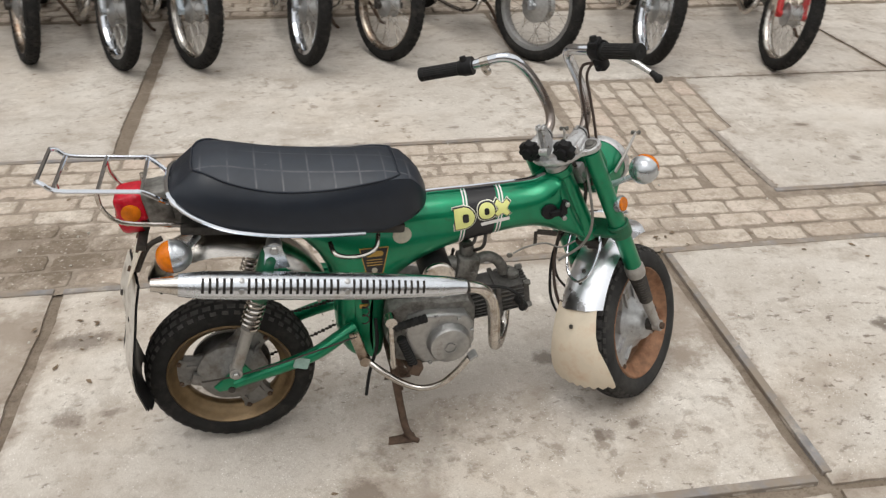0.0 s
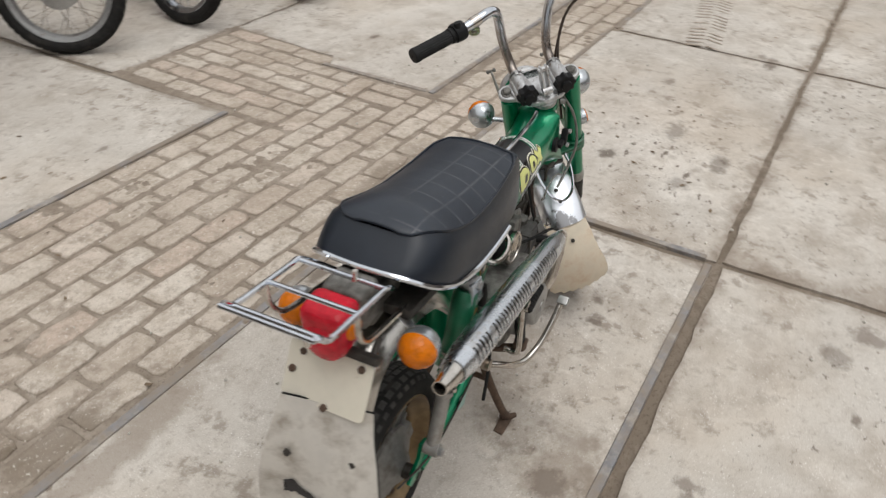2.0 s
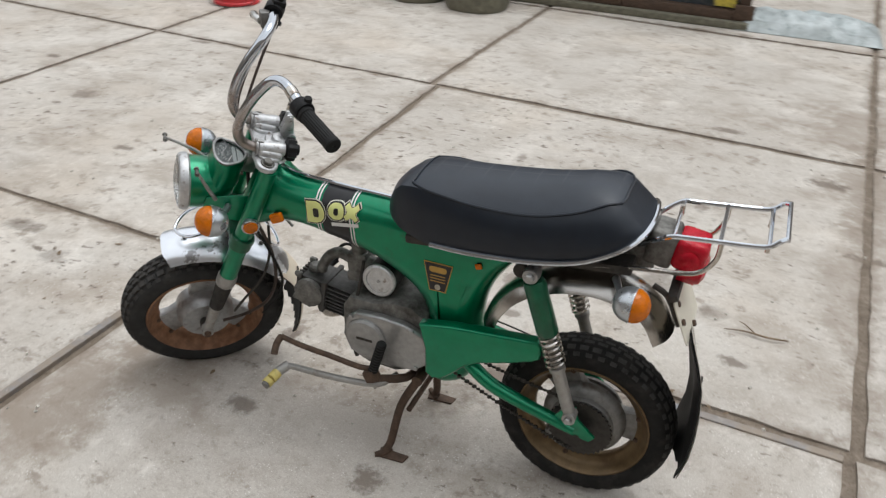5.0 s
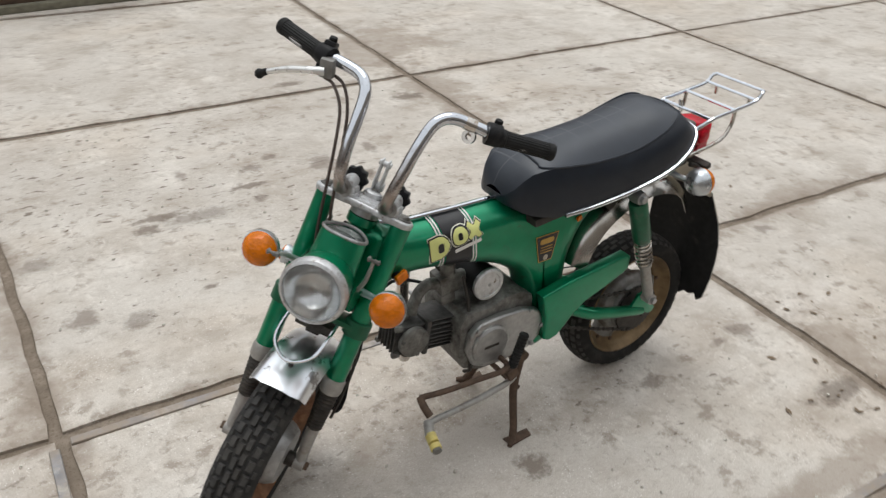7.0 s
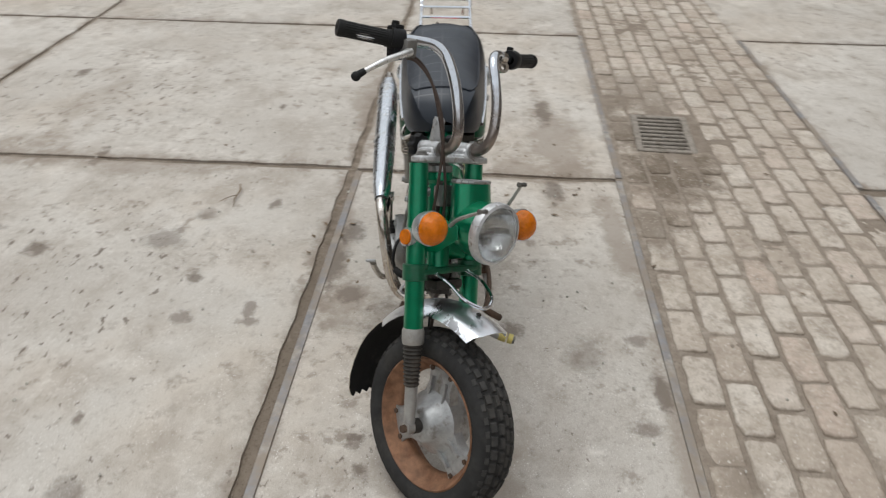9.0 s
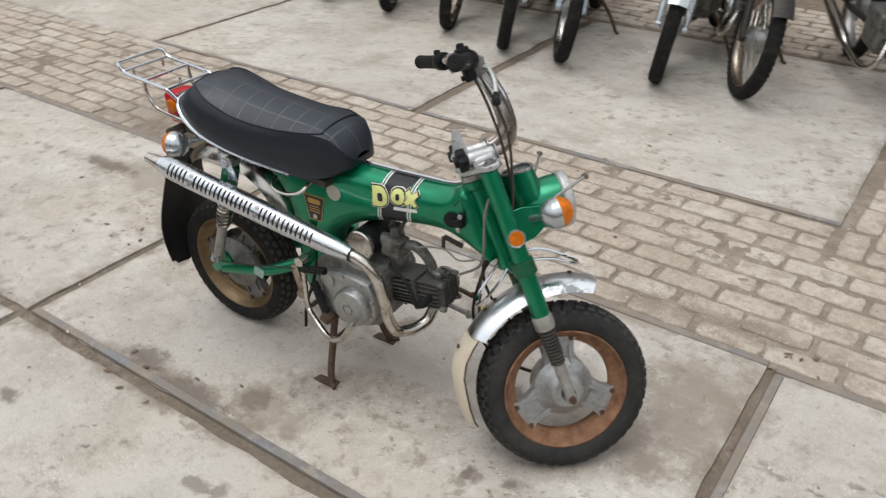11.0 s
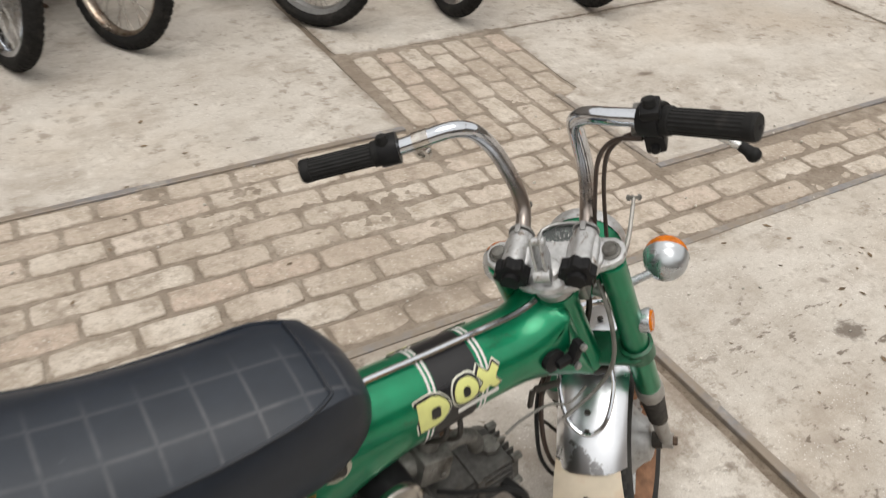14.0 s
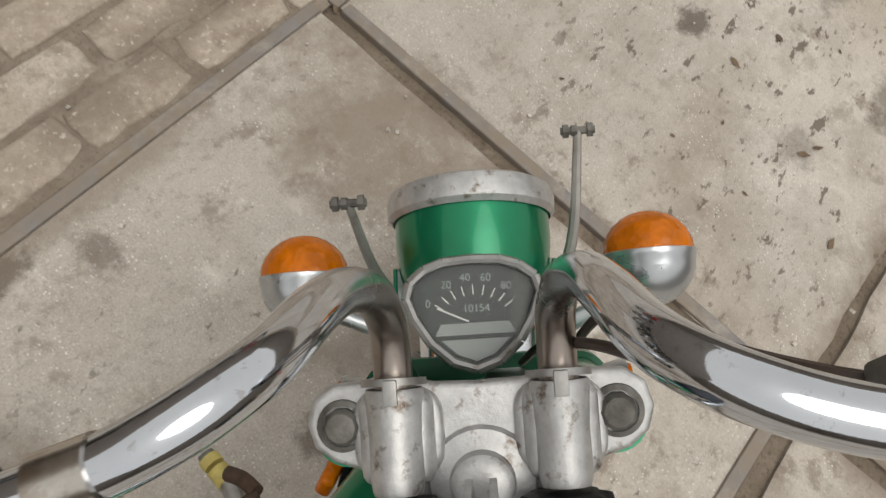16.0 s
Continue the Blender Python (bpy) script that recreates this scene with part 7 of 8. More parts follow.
for x, y, z, d in ((-0.040, -0.150, 0.150, (0, -0.65, 0.75)), (0.026, -0.150, 0.150, (0, -0.65, 0.75)), (-0.010, -0.198, 0.130, (0, -0.8, 0.6)), (-0.006, 0.102, 0.187, (0, 0.42, 0.9)), (-0.006, -0.108, 0.186, (0, -0.4, 0.9)), (-0.006, -0.080, 0.199, (0, -0.3, 0.95))):
    steer("rivet", bolt(bmesh.new(), (x, y, z), d, 0.0055, 0.004), "dark_steel", guard)
for pts in (((0.045, 0.020, 0.272), (0.046, 0.070, 0.252), (0.038, 0.108, 0.222), (0.0, 0.128, 0.205), (-0.038, 0.108, 0.222), (-0.046, 0.070, 0.252), (-0.045, 0.020, 0.272)), ((0.040, -0.03, 0.272), (0.043, -0.060, 0.250), (0.030, -0.105, 0.222), (0.0, -0.122, 0.208), (-0.030, -0.105, 0.222), (-0.043, -0.060, 0.250), (-0.040, -0.03, 0.272))):
    bm = bmesh.new()
    tube(bm, pts, 0.0036, 8, 5)
    steer("wire_loop", bm, "chrome", guard, "bent chrome wire loop")
bm = bmesh.new()
block(bm, (0.075, 0.05, 0.02), pose(0, -0.004, 0.243), 0.005)
block(bm, (0.03, 0.03, 0.05), pose(0, -0.01, 0.245), 0.004)
steer("guard_mount", bm, "dark_steel", guard)

# cables: two from the right grip, one each to the headlamp, and those that hang at the fork
CABLES = [
    ("cable", "cable", 0.0031, [(0.152, 0.052, 0.694), (0.128, 0.056, 0.688), (0.100, 0.064, 0.656), (0.082, 0.074, 0.60), (0.070, 0.070, 0.53), (0.060, 0.040, 0.43), (0.050, 0.010, 0.36)]),
    ("cable", "cable", 0.0031, [(0.150, 0.034, 0.704), (0.114, 0.044, 0.694), (0.086, 0.054, 0.65), (0.066, 0.058, 0.57), (0.052, 0.054, 0.50), (0.040, 0.046, 0.44), (0.030, 0.030, 0.38)]),
    ("cable", "cable_grey", 0.0034, [(0.052, 0.006, 0.455), (0.066, -0.034, 0.41), (0.060, -0.062, 0.345), (0.030, -0.085, 0.300), (-0.02, -0.13, 0.285)]),
    ("cable", "dark_steel", 0.0045, [(0.02, 0.012, 0.46), (0.028, 0.010, 0.40), (0.012, -0.01, 0.34), (0.0, -0.03, 0.29)]),
    ("cable", "cable", 0.0042, [(-0.050, -0.03, 0.31), (-0.072, -0.085, 0.24), (-0.082, -0.120, 0.16), (-0.080, -0.128, 0.08), (-0.070, -0.10, 0.01), (-0.062, -0.05, -0.04)]),
    ("cable", "dark_steel", 0.0034, [(-0.045, -0.060, 0.30), (-0.075, -0.080, 0.235), (-0.094, -0.080, 0.17), (-0.100, -0.060, 0.10), (-0.098, -0.050, 0.045)]),
    ("cable", "rubber", 0.0036, [(-0.040, -0.02, 0.30), (-0.076, -0.075, 0.25), (-0.088, -0.132, 0.17), (-0.088, -0.142, 0.10), (-0.084, -0.130, 0.03)]),
]
for name, mt, r, pts in CABLES:
    bm = bmesh.new()
    tube(bm, pts, r, 8, 6)
    steer(name, bm, mt)
bm = bmesh.new()
tube(bm, [(0.300, CY - 0.066, 0.50), (0.262, CY - 0.074, 0.492), (0.225, CY - 0.070, 0.505), (0.18, CY - 0.068, 0.498), (0.150, CY - 0.070, 0.486)], 0.0022, 6, 5)
lathe(bm, [(0.003, -0.0015), (0.007, -0.0015), (0.007, 0.0015), (0.003, 0.0015)], aim((0.142, CY - 0.070, 0.482), (0.2, 1, 0.3)), 14)
part("loose_wire", bm, "cable_grey", bike, "loose brake wire with eyelet")
bm = bmesh.new()
block(bm, (0.03, 0.03, 0.045), STEER @ pose(0.018, 0.016, 0.43), 0.006)
lathe(bm, [(0.010, 0), (0.010, 0.012), (0, 0.013)], STEER @ aim((0.046, 0.002, 0.438), (1, -0.3, 0)), 18)
part("steering_lock", bm, "alu", bike)

# ---- the row of parked motorcycles ----
def parked(label, rim, fork, guard, tank, hub_r, knobs, big_rim):
    """A small parked motorcycle: front wheel at the origin, machine along -x, steered a little."""
    top = thing("parked_motorcycle", label, "motorcycle", "parked row of motorcycles")

    def wheel_at(name, m):
        w = new(name)
        w.parent = top
        R, hw = 0.283, 0.036
        b = bmesh.new()
        prof = [(0.222, -0.020), (0.232, -0.030), (0.252, -hw), (0.268, -0.030), (0.278, -0.018), (R, 0)]
        lathe(b, prof + [(r, -h) for r, h in prof[-2::-1]], m, 56)
        n = 52
        for i in range(n):
            for h, tl, sh in ((0.011, 18, 0), (-0.011, -18, 0.5), (0.027, 50, 0.25), (-0.027, -50, 0.25)):
                rr = 0.281 if abs(h) < 0.02 else 0.270
                mm = m @ Matrix.Rotation(2 * math.pi * (i + sh) / n, 4, "Z") @ Matrix.Translation((rr, 0, h)) @ Matrix.Rotation(radians(-tl), 4, "Y")
                k = 0.008 if knobs else 0.005
                vs = [b.verts.new(mm @ Vector((x * k / 2, y * 0.010, z * 0.0075))) for x, y, z in ((1, -1, -1), (1, 1, -1), (1, 1, 1), (1, -1, 1), (-1, -1, -1), (-1, 1, -1), (-1, 1, 1), (-1, -1, 1))]
                for f in ((0, 1, 2, 3), (0, 4, 5, 1), (1, 5, 6, 2), (2, 6, 7, 3), (3, 7, 4, 0)):
                    b.faces.new([vs[j] for j in f])
        part("tyre", b, "tyre", w)
        b = bmesh.new()
        e = 0.012 if big_rim else 0.0
        lathe(b, [(0.226, 0.022), (0.232, 0.026), (0.228, 0.029), (0.220 - e, 0.024), (0.212 - e, 0.010), (0.210 - e, 0), (0.212 - e, -0.010), (0.220 - e, -0.024), (0.228, -0.029), (0.232, -0.026), (0.226, -0.022)], m, 56)
        part("rim", b, rim, w)
        b = bmesh.new()
        lathe(b, [(0, -0.052), (0.016, -0.052), (hub_r, -0.034), (hub_r, -0.028), (hub_r * 0.8, -0.020), (hub_r * 0.8, 0.020), (hub_r, 0.026), (hub_r, 0.032), (0.020, 0.046), (0.010, 0.060), (0, 0.060)], m, 32)
        part("hub", b, "alu", w)
        b = bmesh.new()
        for i in range(36):
            a = 2 * math.pi * i / 36
            s = 1 if i % 2 else -1
            q = a + (0.9 if (i // 2) % 2 else -0.9) * 0.55
            tube(b, [m @ Vector((hub_r * 0.92 * math.cos(q), hub_r * 0.92 * math.sin(q), s * 0.024)), m @ Vector((0.214 * math.cos(a), 0.214 * math.sin(a), s * 0.004))], 0.0014, 4, cap=False)
        sp = part("spokes", b, "chrome_worn", w)
        sp["kind"] = "stuff"
        return w

    turn = Matrix.Rotation(radians(14), 4, "Z") @ Matrix.Rotation(radians(-9), 4, "X")
    lie = Matrix.Rotation(radians(90), 4, "X")
    wheel_at("front_wheel", turn @ Matrix.Translation((0, 0, 0.284)) @ lie)
    wheel_at("rear_wheel", Matrix.Translation((-1.16, 0, 0.284)) @ lie)
    for s in (-1, 1):
        b = bmesh.new()
        tube(b, [(0.0, s * 0.068, 0.284), (-0.03, s * 0.068, 0.36), (-0.10, s * 0.068, 0.52), (-0.20, s * 0.066, 0.74)], [0.016, 0.019, 0.019, 0.015], 14)
        lathe(b, [(0, -0.012), (0.019, -0.012), (0.019, 0.012), (0, 0.012)], aim((0.002, s * 0.068, 0.284), (0, 1, 0)), 16)
        b.transform(turn)
        part("fork_leg", b, fork, top)
    b = bmesh.new()
    rows = []
    for i in range(17):
        a = radians(35 + 125 * i / 16)
        rows.append([(0.315 * math.cos(a) - 0.012 * abs(j / 3) ** 2 * math.cos(a), 0.048 * j / 3, 0.284 + (0.315 - 0.016 * abs(j / 3) ** 2) * math.sin(a)) for j in range(-3, 4)])
    sheet_of(b, rows, 0.0015)
    b.transform(turn)
    part("front_mudguard", b, guard, top)
    b = bmesh.new()
    tube(b, [(-0.20, -0.066, 0.74), (-0.20, 0.066, 0.74)], 0.018, 12)
    tube(b, [(-0.20, -0.05, 0.76), (-0.22, -0.12, 0.92), (-0.25, -0.19, 0.95), (-0.30, -0.25, 0.93)], 0.011, 10, 4)
    tube(b, [(-0.20, 0.05, 0.76), (-0.22, 0.12, 0.92), (-0.25, 0.19, 0.95), (-0.30, 0.25, 0.93)], 0.011, 10, 4)
    b.transform(turn)
    part("handlebar", b, "chrome_worn", top)
    b = bmesh.new()
    lathe(b, [(0, -0.09), (0.05, -0.075), (0.078, -0.03), (0.082, 0.0), (0.076, 0.012), (0, 0.016)], turn @ aim((-0.10, 0, 0.78), (1, 0, -0.05)), 28)
    part("headlamp", b, tank, top)
    b = bmesh.new()
    tube(b, [(-0.21, 0, 0.74), (-0.30, 0, 0.60), (-0.36, 0, 0.36), (-0.44, 0, 0.22), (-0.70, 0, 0.20), (-0.82, 0, 0.30), (-0.80, 0, 0.56)], 0.018, 10, 4)
    tube(b, [(-0.21, 0, 0.72), (-0.50, 0, 0.62), (-0.80, 0, 0.58), (-1.16, 0, 0.62)], 0.02, 10, 4)
    for s in (-1, 1):
        tube(b, [(-0.80, s * 0.07, 0.30), (-1.16, s * 0.085, 0.284)], 0.016, 10)
        tube(b, [(-1.02, s * 0.10, 0.62), (-1.14, s * 0.10, 0.31)], 0.022, 12)
    part("frame", b, "dark_steel", top)
    b = bmesh.new()
    block(b, (0.26, 0.19, 0.20), pose(-0.62, 0, 0.31), 0.03, 3)
    block(b, (0.16, 0.13, 0.13), pose(-0.46, 0, 0.36, 0, -20, 0), 0.012)
    for i in range(6):
        block(b, (0.006, 0.15, 0.15), pose(-0.52 + i * 0.024, 0, 0.36 + i * 0.008, 0, -20, 0), 0.002, 1)
    part("engine", b, "alu_dirty", top)
    b = bmesh.new()
    tube(b, [(-0.42, -0.05, 0.32), (-0.36, -0.10, 0.22), (-0.46, -0.13, 0.16), (-0.75, -0.14, 0.17), (-0.86, -0.15, 0.20), (-1.30, -0.16, 0.28)], [0.014, 0.015, 0.015, 0.016, 0.032, 0.030], 14, 4)
    part("exhaust", b, "chrome_worn", top)
    b = bmesh.new()
    block(b, (0.44, 0.22, 0.20), pose(-0.46, 0, 0.72, 0, 4, 0), 0.07, 4)
    part("tank", b, tank, top)
    b = bmesh.new()
    block(b, (0.60, 0.22, 0.10), pose(-0.95, 0, 0.74), 0.035, 4)
    part("seat", b, "vinyl", top)
    b = bmesh.new()
    rows = []
    for i in range(17):
        a = radians(30 + 130 * i / 16)
        rows.append([(-1.16 + 0.33 * math.cos(a), 0.06 * j / 3, 0.284 + (0.33 - 0.018 * abs(j / 3) ** 2) * math.sin(a)) for j in range(-3, 4)])
    sheet_of(b, rows, 0.0015)
    part("rear_mudguard", b, guard, top)
    b = bmesh.new()
    tube(b, [(-0.66, 0.07, 0.22), (-0.62, 0.16, 0.12), (-0.60, 0.22, 0.008)], 0.010, 10, 3)
    tube(b, [(-0.60, 0.22, 0.010), (-0.57, 0.235, 0.006)], 0.009, 8)
    part("side_stand", b, "rust", top)
    return top


def put(ob, x, y, toward):
    """Stands a parked machine with its front wheel there, heading that many degrees from -y towards +x."""
    return Matrix.Translation((x, y, 0)) @ Matrix.Rotation(radians(-90 + toward - 14), 4, "Z")


chrome_one = parked("dark parked motorcycle with chromed spoked front wheel", "chrome", "silver", "silver", "dark_steel", 0.070, False, True)
knob_one = parked("parked motorcycle with pale-blue fork and studded tyre", "chrome_worn", "blue_paint", "blue_paint", "dark_steel", 0.058, True, False)
dark_one = parked("parked motorcycle with dull brown wheel rims", "chrome_brown", "dark_steel", "dark_steel", "dark_steel", 0.060, True, False)
white_one = parked("parked motorcycle with wide bright rim and large drum hub", "alu_bright", "silver", "silver", "dark_steel", 0.085, False, True)
red_one = parked("parked motorcycle with red fork legs", "chrome_worn", "red_paint", "silver", "red_paint", 0.060, False, False)
for ob, spots in (
    (chrome_one, ((-0.15, 2.63, 13), (-1.085, 2.70, 24), (1.66, 2.36, -7))),
    (knob_one, ((-0.715, 2.67, 26), (-2.70, 3.10, 24))),
    (dark_one, ((0.268, 2.634, 26), (-1.555, 2.87, 20), (-2.11, 3.02, 22))),
    (white_one, ((1.055, 2.50, 34),)),
    (red_one, ((2.32, 2.18, -11),)),
):
    for x, y, toward in spots[1:]:
        copy_thing(ob, put(ob, x, y, toward))
    ob.matrix_world = put(ob, *spots[0])

# ---- far side of the yard ----
bucket = thing("bucket", "upturned red plastic bucket on the concrete", "bucket", at=(2.70, -3.30, 0))
bm = bmesh.new()
lathe(bm, [(0.150, 0.0), (0.156, 0.004), (0.158, 0.014), (0.154, 0.022), (0.146, 0.026), (0.143, 0.040), (0.146, 0.046), (0.142, 0.052), (0.118, 0.29), (0.112, 0.296), (0, 0.296)], None, 40)
part("shell", bm, "red_plastic", bucket)
bm = bmesh.new()
tube(bm, [(0.150, 0, 0.03), (0.150, 0.10, 0.012), (0.06, 0.170, 0.008), (-0.06, 0.170, 0.008), (-0.150, 0.10, 0.012), (-0.150, 0, 0.03)], 0.003, 6, 4)
part("handle", bm, "dark_steel", bucket)


def stump(x, y, r, h, seed, label):
    t = thing("tree_stump", label, "log", "sawn stumps", (x, y, 0))
    b = bmesh.new()
    prof = [(0, 0), (r * 0.97, 0), (r * 1.03, 0.03), (r, h * 0.5), (r * 0.98, h - 0.012), (r * 0.955, h - 0.003)]
    lathe(b, prof, None, 36)
    for v in b.verts:
        if v.co.xy.length > 0.01:
            a = math.atan2(v.co.y, v.co.x)
            v.co.xy *= 1 + 0.06 * noise.noise((2 * math.cos(a) + seed, 2 * math.sin(a), 0.6)) + 0.02 * noise.noise((9 * math.cos(a), 9 * math.sin(a), v.co.z * 6 + seed))
    part("bark", b, "bark", t, "grey-green bark")
    b = bmesh.new()
    lathe(b, [(r * 0.955, h - 0.003), (r * 0.6, h), (r * 0.2, h + 0.001), (0, h + 0.001)], None, 36)
    for v in b.verts:
        a = math.atan2(v.co.y, v.co.x)
        v.co.xy *= 1 + 0.06 * noise.noise((2 * math.cos(a) + seed, 2 * math.sin(a), 0.6))
    part("sawn_face", b, "wood", t, "fresh orange sawn face")
    return t


stump(1.22, -4.02, 0.215, 0.235, 1.0, "broad sawn stump with pale orange top")
stump(1.68, -4.05, 0.20, 0.32, 4.0, "mossy grey stump among the others")
stump(2.06, -4.16, 0.19, 0.30, 7.0, "dark mossy stump beside the others")
chunk = thing("log", "orange split log lying on a stump", "log", "sawn stumps", (1.28, -4.05, 0.237))
bm = bmesh.new()
lathe(bm, [(0, -0.16), (0.085, -0.16), (0.09, 0), (0.085, 0.16), (0, 0.16)], Matrix.Translation((0, 0, 0.088)) @ Matrix.Rotation(radians(90), 4, "Y") @ Matrix.Rotation(0.5, 4, "X"), 20)
part("split_wood", bm, "wood", chunk)

crate = thing("steel_stillage", "rusty steel stillage with dark panels and yellow scraps", "container", at=(0.40, -4.62, 0))
bm = bmesh.new()
block(bm, (1.95, 0.10, 0.10), pose(0, 0.20, 0.055), 0.012)
part("base_beam", bm, "rust", crate)
bm = bmesh.new()
block(bm, (1.95, 0.07, 0.045), pose(0, 0.285, 0.024), 0.01)
part("sill", bm, "bark", crate, "weathered timber sill")
for x in (-0.93, -0.05, 0.93):
    bm = bmesh.new()
    block(bm, (0.07, 0.07, 0.95), pose(x, 0.20, 0.48), 0.006)
    block(bm, (0.13, 0.02, 0.10), pose(x, 0.255, 0.10), 0.004)
    part("post", bm, "rust", crate)
for x in (-0.49, 0.44):
    bm = bmesh.new()
    block(bm, (0.86, 0.02, 0.92), pose(x, 0.17, 0.49), 0.004)
    for i in range(4):
        block(bm, (0.80, 0.035, 0.03), pose(x, 0.18, 0.16 + 0.2 * i), 0.006)
    part("panel", bm, "panel", crate, "dark blue-grey panel")
for i, (x, z, w, h) in enumerate(((-0.80, 0.22, 0.14, 0.20), (-0.16, 0.20, 0.10, 0.24), (0.10, 0.19, 0.09, 0.22), (0.62, 0.24, 0.08, 0.16))):
    bm = bmesh.new()
    rows = [[(x + w * (a / 4 - 0.5), 0.225 + 0.02 * noise.noise((a * 0.8, c * 0.9, i)), z + h * (c / 4 - 0.5) + 0.02 * noise.noise((a, c, i + 5))) for a in range(5)] for c in range(5)]
    sheet_of(bm, rows, 0.004)
    part("scrap", bm, "yellow_paint" if i != 2 else "sheet", crate, "flaking yellow scrap")
sheeting = thing("plastic_sheet", "crumpled pale plastic sheeting on the ground", "sheet", at=(-0.95, -4.55, 0))
bm = bmesh.new()
rows = [[(0.9 * (a / 16 - 0.5), 0.5 * (c / 10 - 0.5), 0.05 + 0.14 * max(0, noise.noise((a * 0.33, c * 0.41, 2.0)) + 0.35) * math.sin(math.pi * a / 16) * math.sin(math.pi * c / 10)) for a in range(17)] for c in range(11)]
for r in (rows[0], rows[-1]):
    for i, q in enumerate(r):
        r[i] = (q[0], q[1], 0.004)
for r in rows:
    r[0], r[-1] = (r[0][0], r[0][1], 0.004), (r[-1][0], r[-1][1], 0.004)
sheet_of(bm, rows, 0.002)
part("folds", bm, "sheet", sheeting)
bench = thing("low_platform", "dark low timber platform on grey legs", "platform", at=(2.72, -4.25, 0))
bm = bmesh.new()
for i in range(6):
    block(bm, (1.05, 0.115, 0.03), pose(0, -0.30 + 0.12 * i, 0.315), 0.004)
part("deck", bm, "bark", bench)
for x in (-0.46, 0.46):
    for y in (-0.28, 0.28):
        bm = bmesh.new()
        block(bm, (0.07, 0.07, 0.30), pose(x, y, 0.15), 0.006)
        part("leg", bm, "grey_leg", bench)

# plain walls added well out of view: close the yard, block low sky, darken reflections
for name, sx, sy, lx, ly in (("wall_north", 0, 7.2, 24, 0.3), ("wall_south", 0, -9.5, 24, 0.3), ("wall_east", 12, -1.15, 0.3, 16.4), ("wall_west", -12, -1.15, 0.3, 16.4)):
    bm = bmesh.new()
    h = 6.0 if name == "wall_north" else 4.4
    block(bm, (lx, ly, h), pose(sx, sy, h / 2 - 0.03), 0.02)
    w = new(name, finish(name, bm, "wall"))
    tagged(w, "unseen plain wall added to close the yard and block low sky", "wall", kind="structure")

# fallen leaves, twigs and grit
rng = random.Random(23)
bm = bmesh.new()


def leaf(x, y, size, turn):
    c, s = math.cos(turn), math.sin(turn)
    pts = [(-1, 0), (-0.5, 0.42), (0.15, 0.46), (1, 0.05), (0.2, -0.40), (-0.5, -0.36)]
    vs = []
    for a, b in pts:
        a, b = a * size * rng.uniform(0.8, 1.2), b * size * rng.uniform(0.7, 1.2)
        vs.append(bm.verts.new((x + a * c - b * s, y + a * s + b * c, 0.002 + size * rng.uniform(0.02, 0.22))))
    m = bm.verts.new((x, y, 0.003))
    for i in range(6):
        bm.faces.new((vs[i], vs[(i + 1) % 6], m))


for _ in range(90):
    leaf(rng.uniform(-4, 4.5), rng.uniform(-4.0, 3.2), rng.uniform(0.005, 0.015), rng.uniform(0, 6.3))
for cx, cy, n, spread in ((1.55, -0.12, 34, 0.26), (1.75, 0.1, 16, 0.22), (-0.6, -0.36, 10, 0.10), (0.95, 0.62, 10, 0.06), (-0.95, 0.45, 14, 0.10), (0.1, 1.75, 10, 0.3), (3.0, -0.9, 16, 0.4), (1.9, -1.4, 22, 0.7), (-1.2, 0.2, 12, 0.08)):
    for _ in range(n):
        leaf(rng.gauss(cx, spread), rng.gauss(cy, spread), rng.uniform(0.004, 0.014), rng.uniform(0, 6.3))
litter = new("leaf_litter", finish("leaf_litter", bm, "leaf"))
tagged(litter, "scattered dead brown leaves on the concrete", "leaves", kind="stuff")
bm = bmesh.new()
for _ in range(420):
    x, y, r = rng.uniform(-2.2, 2.6), rng.uniform(-2.2, 1.6), rng.uniform(0.0012, 0.0042)
    block(bm, (r * 2, r * 1.6, r * 1.4), pose(x, y, r * 0.6 + 0.001, rng.uniform(0, 90), rng.uniform(0, 90), rng.uniform(0, 90)))
grit = new("grit", finish("grit", bm, "grit"))
tagged(grit, "pale grit strewn over the concrete", "gravel", kind="stuff")
twig = thing("twig", "dry forked twig lying on the concrete", "twig", at=(-0.86, -0.78, 0.004))
bm = bmesh.new()
tube(bm, [(-0.09, 0.0, 0.004), (-0.03, 0.012, 0.007), (0.03, 0.005, 0.006), (0.09, 0.014, 0.004)], [0.0025, 0.003, 0.0025, 0.001], 6, 3)
tube(bm, [(0.0, 0.008, 0.006), (0.03, -0.025, 0.008), (0.05, -0.045, 0.004)], [0.002, 0.0016, 0.0008], 6, 3)
part("stem", bm, "leaf", twig)

# chevron marks of a muddy tyre
bm = bmesh.new()
for i in range(17):
    for s in (-1, 1):
        x, y = 2.86 + 0.056 * i, -0.05 + 0.005 * i + s * 0.05 + 0.008 * noise.noise((i * 1.7, s, 0))
        if noise.noise((i * 0.9, s * 3.1, 4.2)) > 0.28:
            continue
        slab_of(bm, [(-0.045, -0.008), (0.040, -0.011), (0.048, 0.006), (-0.040, 0.009)], 0.0015, pose(x, y, 0.0012, 0, 0, 90 + s * 24))
marks = new("tyre_marks", finish("tyre_marks", bm, "mud"))
tagged(marks, "faint brown chevron tyre marks on the concrete", "tyre marks", kind="stuff")
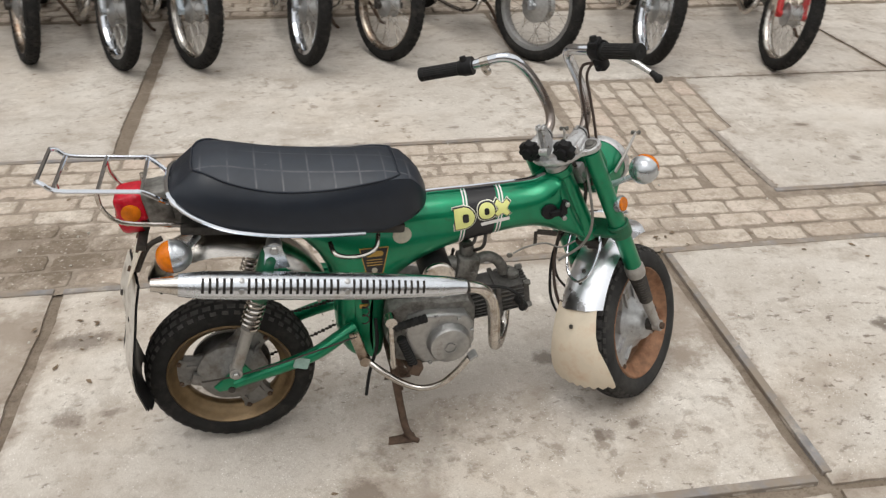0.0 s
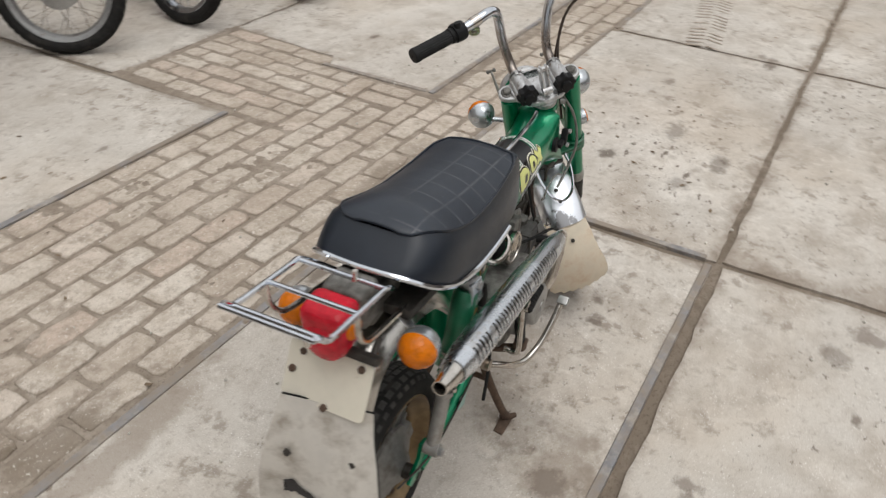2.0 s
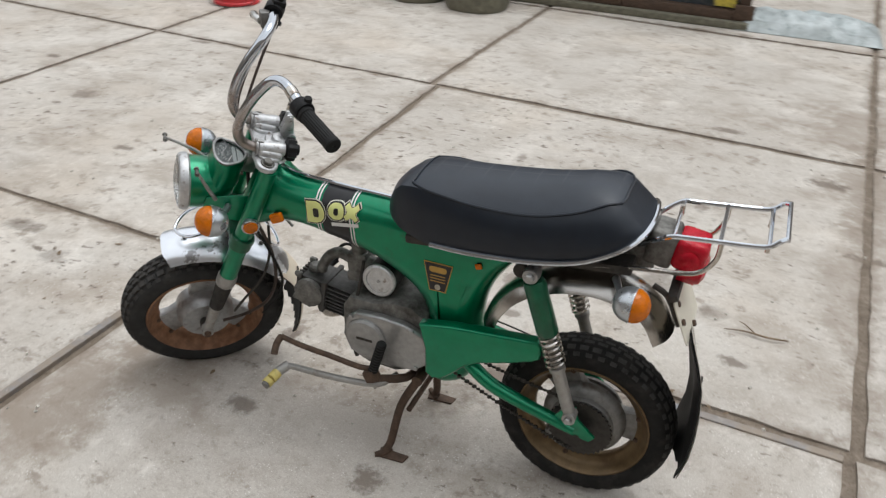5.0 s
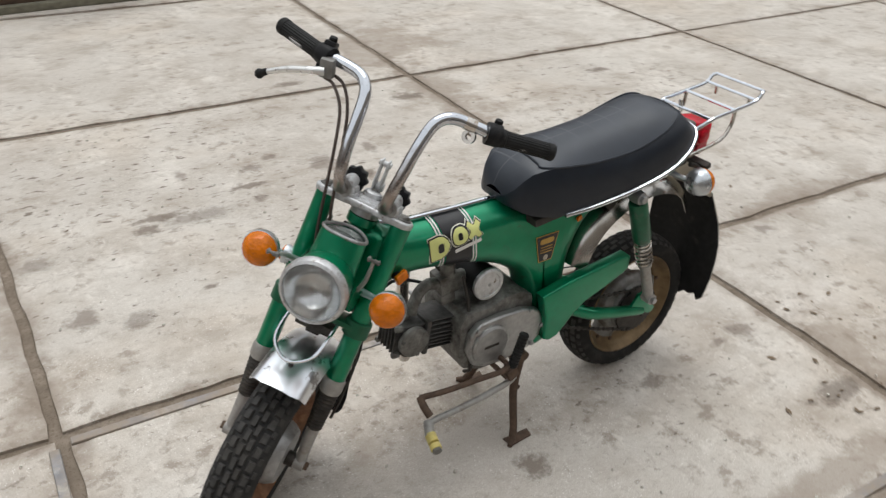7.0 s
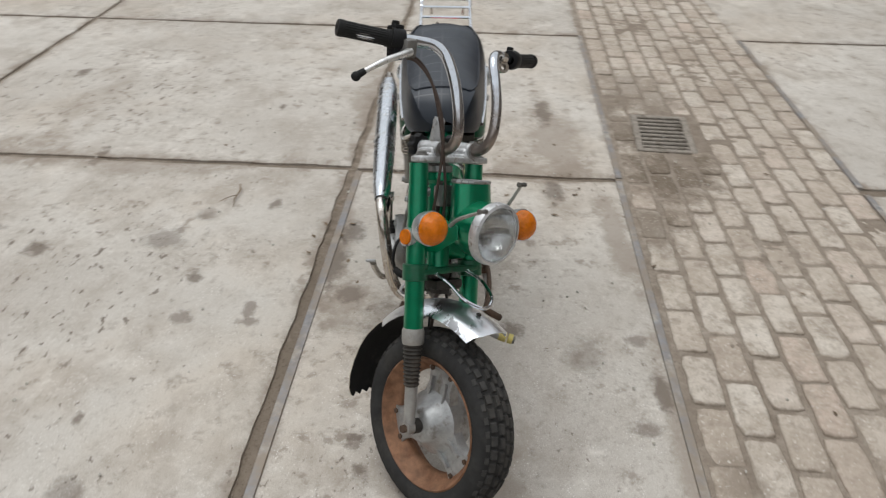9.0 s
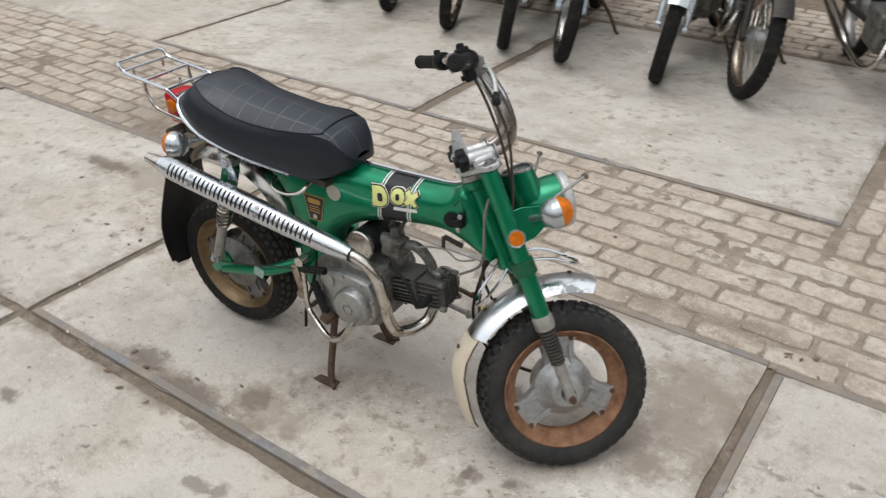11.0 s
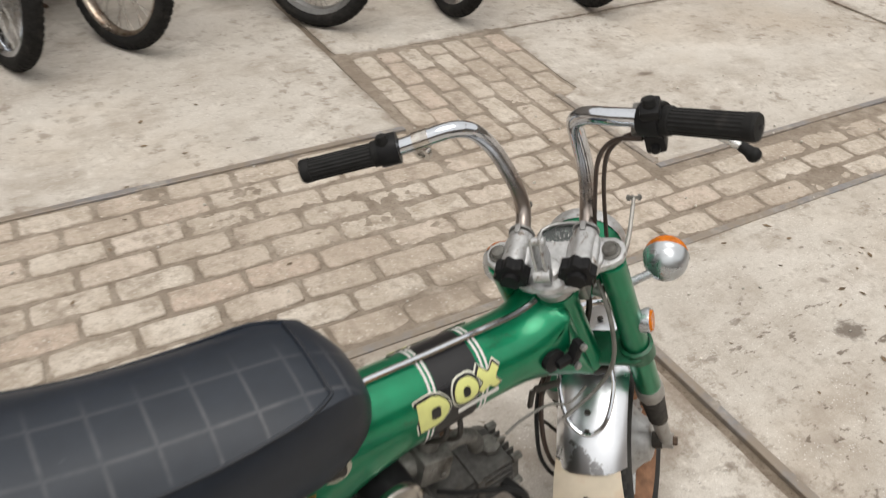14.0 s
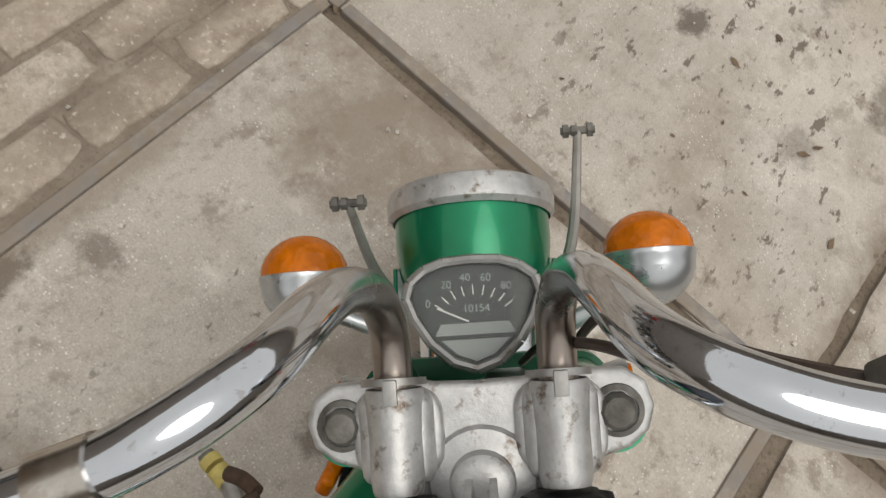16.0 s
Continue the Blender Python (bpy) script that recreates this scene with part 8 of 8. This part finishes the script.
# ---- bricks of the strips ----
BW, BL = 0.1005, 0.2095
rng = random.Random(11)
brick_meshes = []
for v in range(10):
    bm = bmesh.new()
    layer = bm.verts.layers.float.new("rim")
    hx, hy = ((BL if v < 8 else BL / 2) - 0.0110 - 0.0012 * (v % 4)) / 2, (BW - 0.0105 - 0.0010 * (v % 3)) / 2
    rings = []
    for n, (ins, z, mark) in enumerate(((0.0, -0.05, 1.0), (0.0, 0.0305, 1.0), (0.0035, 0.0338, 0.75), (0.016, 0.0350, 0.0))):
        ring = []
        for k in range(16):
            c, r = k // 4, k % 4
            x0, y0, x1, y1 = [(-1, -1, 1, -1), (1, -1, 1, 1), (1, 1, -1, 1), (-1, 1, -1, -1)][c]
            x, y = (x0 + (x1 - x0) * r / 4) * (hx - ins), (y0 + (y1 - y0) * r / 4) * (hy - ins)
            if r == 0:
                x, y = x * 0.962, y * 0.915
            q = Vector((x, y, z))
            q += 0.0064 * Vector((noise.noise(q * 45 + Vector((v * 9, 0, 0))), noise.noise(q * 45 + Vector((0, v * 9, 5))), 0.4 * noise.noise(q * 25 + Vector((5, 0, v * 9)))))
            vert = bm.verts.new(q)
            vert[layer] = mark
            ring.append(vert)
        rings.append(ring)
    for a, b in zip(rings, rings[1:]):
        for k in range(16):
            bm.faces.new((a[k], a[(k + 1) % 16], b[(k + 1) % 16], b[k]))
    bm.faces.new(rings[-1])
    brick_meshes.append(finish("brick", bm, "brick", 70))
spots = []
STEPS = (-0.012, 0.102, -0.006, 0.087, 0.189, 0.112, 0.003, 0.105, 0.0)  # where each course has a cross joint
for row in range(9):
    for c in range(-36, 35):
        u, v = STEPS[row] + BL * (c + 0.5), 0.654 + BW * (row + 0.5)
        end = (7.3, 7.3, 7.3, 1.485, 1.272, 1.272, 1.485, 0.86, 0.86)[row]
        if u + BL / 2 > end or (abs(u + 1.568) < 0.26 and abs(v - 0.878) < 0.15):
            continue
        drift = 0.022 * min(1.0, max(0.0, (u - 0.3) / 0.7)) + 0.018 * max(0.0, min(u, 4.3) - 1.6)
        spots.append((u, v - drift, 0, False))
        if end - BL / 2 > u + BL / 2 > end - BL and end - (u + BL / 2) > BL / 2 - 0.004:
            spots.append((u + BL * 0.75, v - drift, 0, True))
spots += [(1.322 + 0.1035 * c, 1.130, 90, False) for c in range(2)]
for col in range(8):
    courses = [(1.340 + BL * (r + 0.5), False) for r in range(4)] if col % 2 == 0 else [(1.340 + BL * 0.25, True)] + [(1.340 + BL * (r + 1.0), False) for r in range(3)] + [(1.340 + BL * 3.75, True)]
    for v, short in courses:
        u = 0.918 + 0.1035 * col + 0.07 * (v - 1.5)
        if u < (1.445 if v < 1.60 else 1.562 + 0.07 * (v - 1.7)):
            spots.append((u, v, 90, short))
near = sorted(spots, key=lambda s: math.hypot(s[0] - 0.15, s[1] - 0.9))
loose = bmesh.new()
loose.verts.layers.float.new("rim")
for n, (u, v, turn, short) in enumerate(near):
    m = YARD @ pose(u + rng.uniform(-0.004, 0.004), v + rng.uniform(-0.003, 0.003), -0.0365 + rng.uniform(-0.0025, 0.0025), rng.uniform(-0.7, 0.7), rng.uniform(-0.5, 0.5), turn + rng.uniform(-1.3, 1.3))
    me = brick_meshes[8 + n % 2 if short else (n * 5 + n // 8) % 8]
    if n < 300:
        ob = new("brick", me)
        ob.matrix_world = m
        ob.parent = ground
    else:
        tmp = bmesh.new()
        tmp.from_mesh(me)
        tmp.transform(m)
        join(loose, tmp)
for row in range(10):
    for c in range(-36, 34):
        tmp = bmesh.new()
        tmp.from_mesh(brick_meshes[(row * 3 + c) % 8])
        tmp.transform(YARD @ pose(BL * (c + (row % 2) * 0.5), 3.50 + BW * (row + 0.5), -0.037 + rng.uniform(-0.004, 0.003), rng.uniform(-1.2, 1.2), 0, rng.uniform(-1, 1)))
        join(loose, tmp)
far = part("brickwork", loose, "brick", ground, angle=70)
far["kind"] = "stuff"
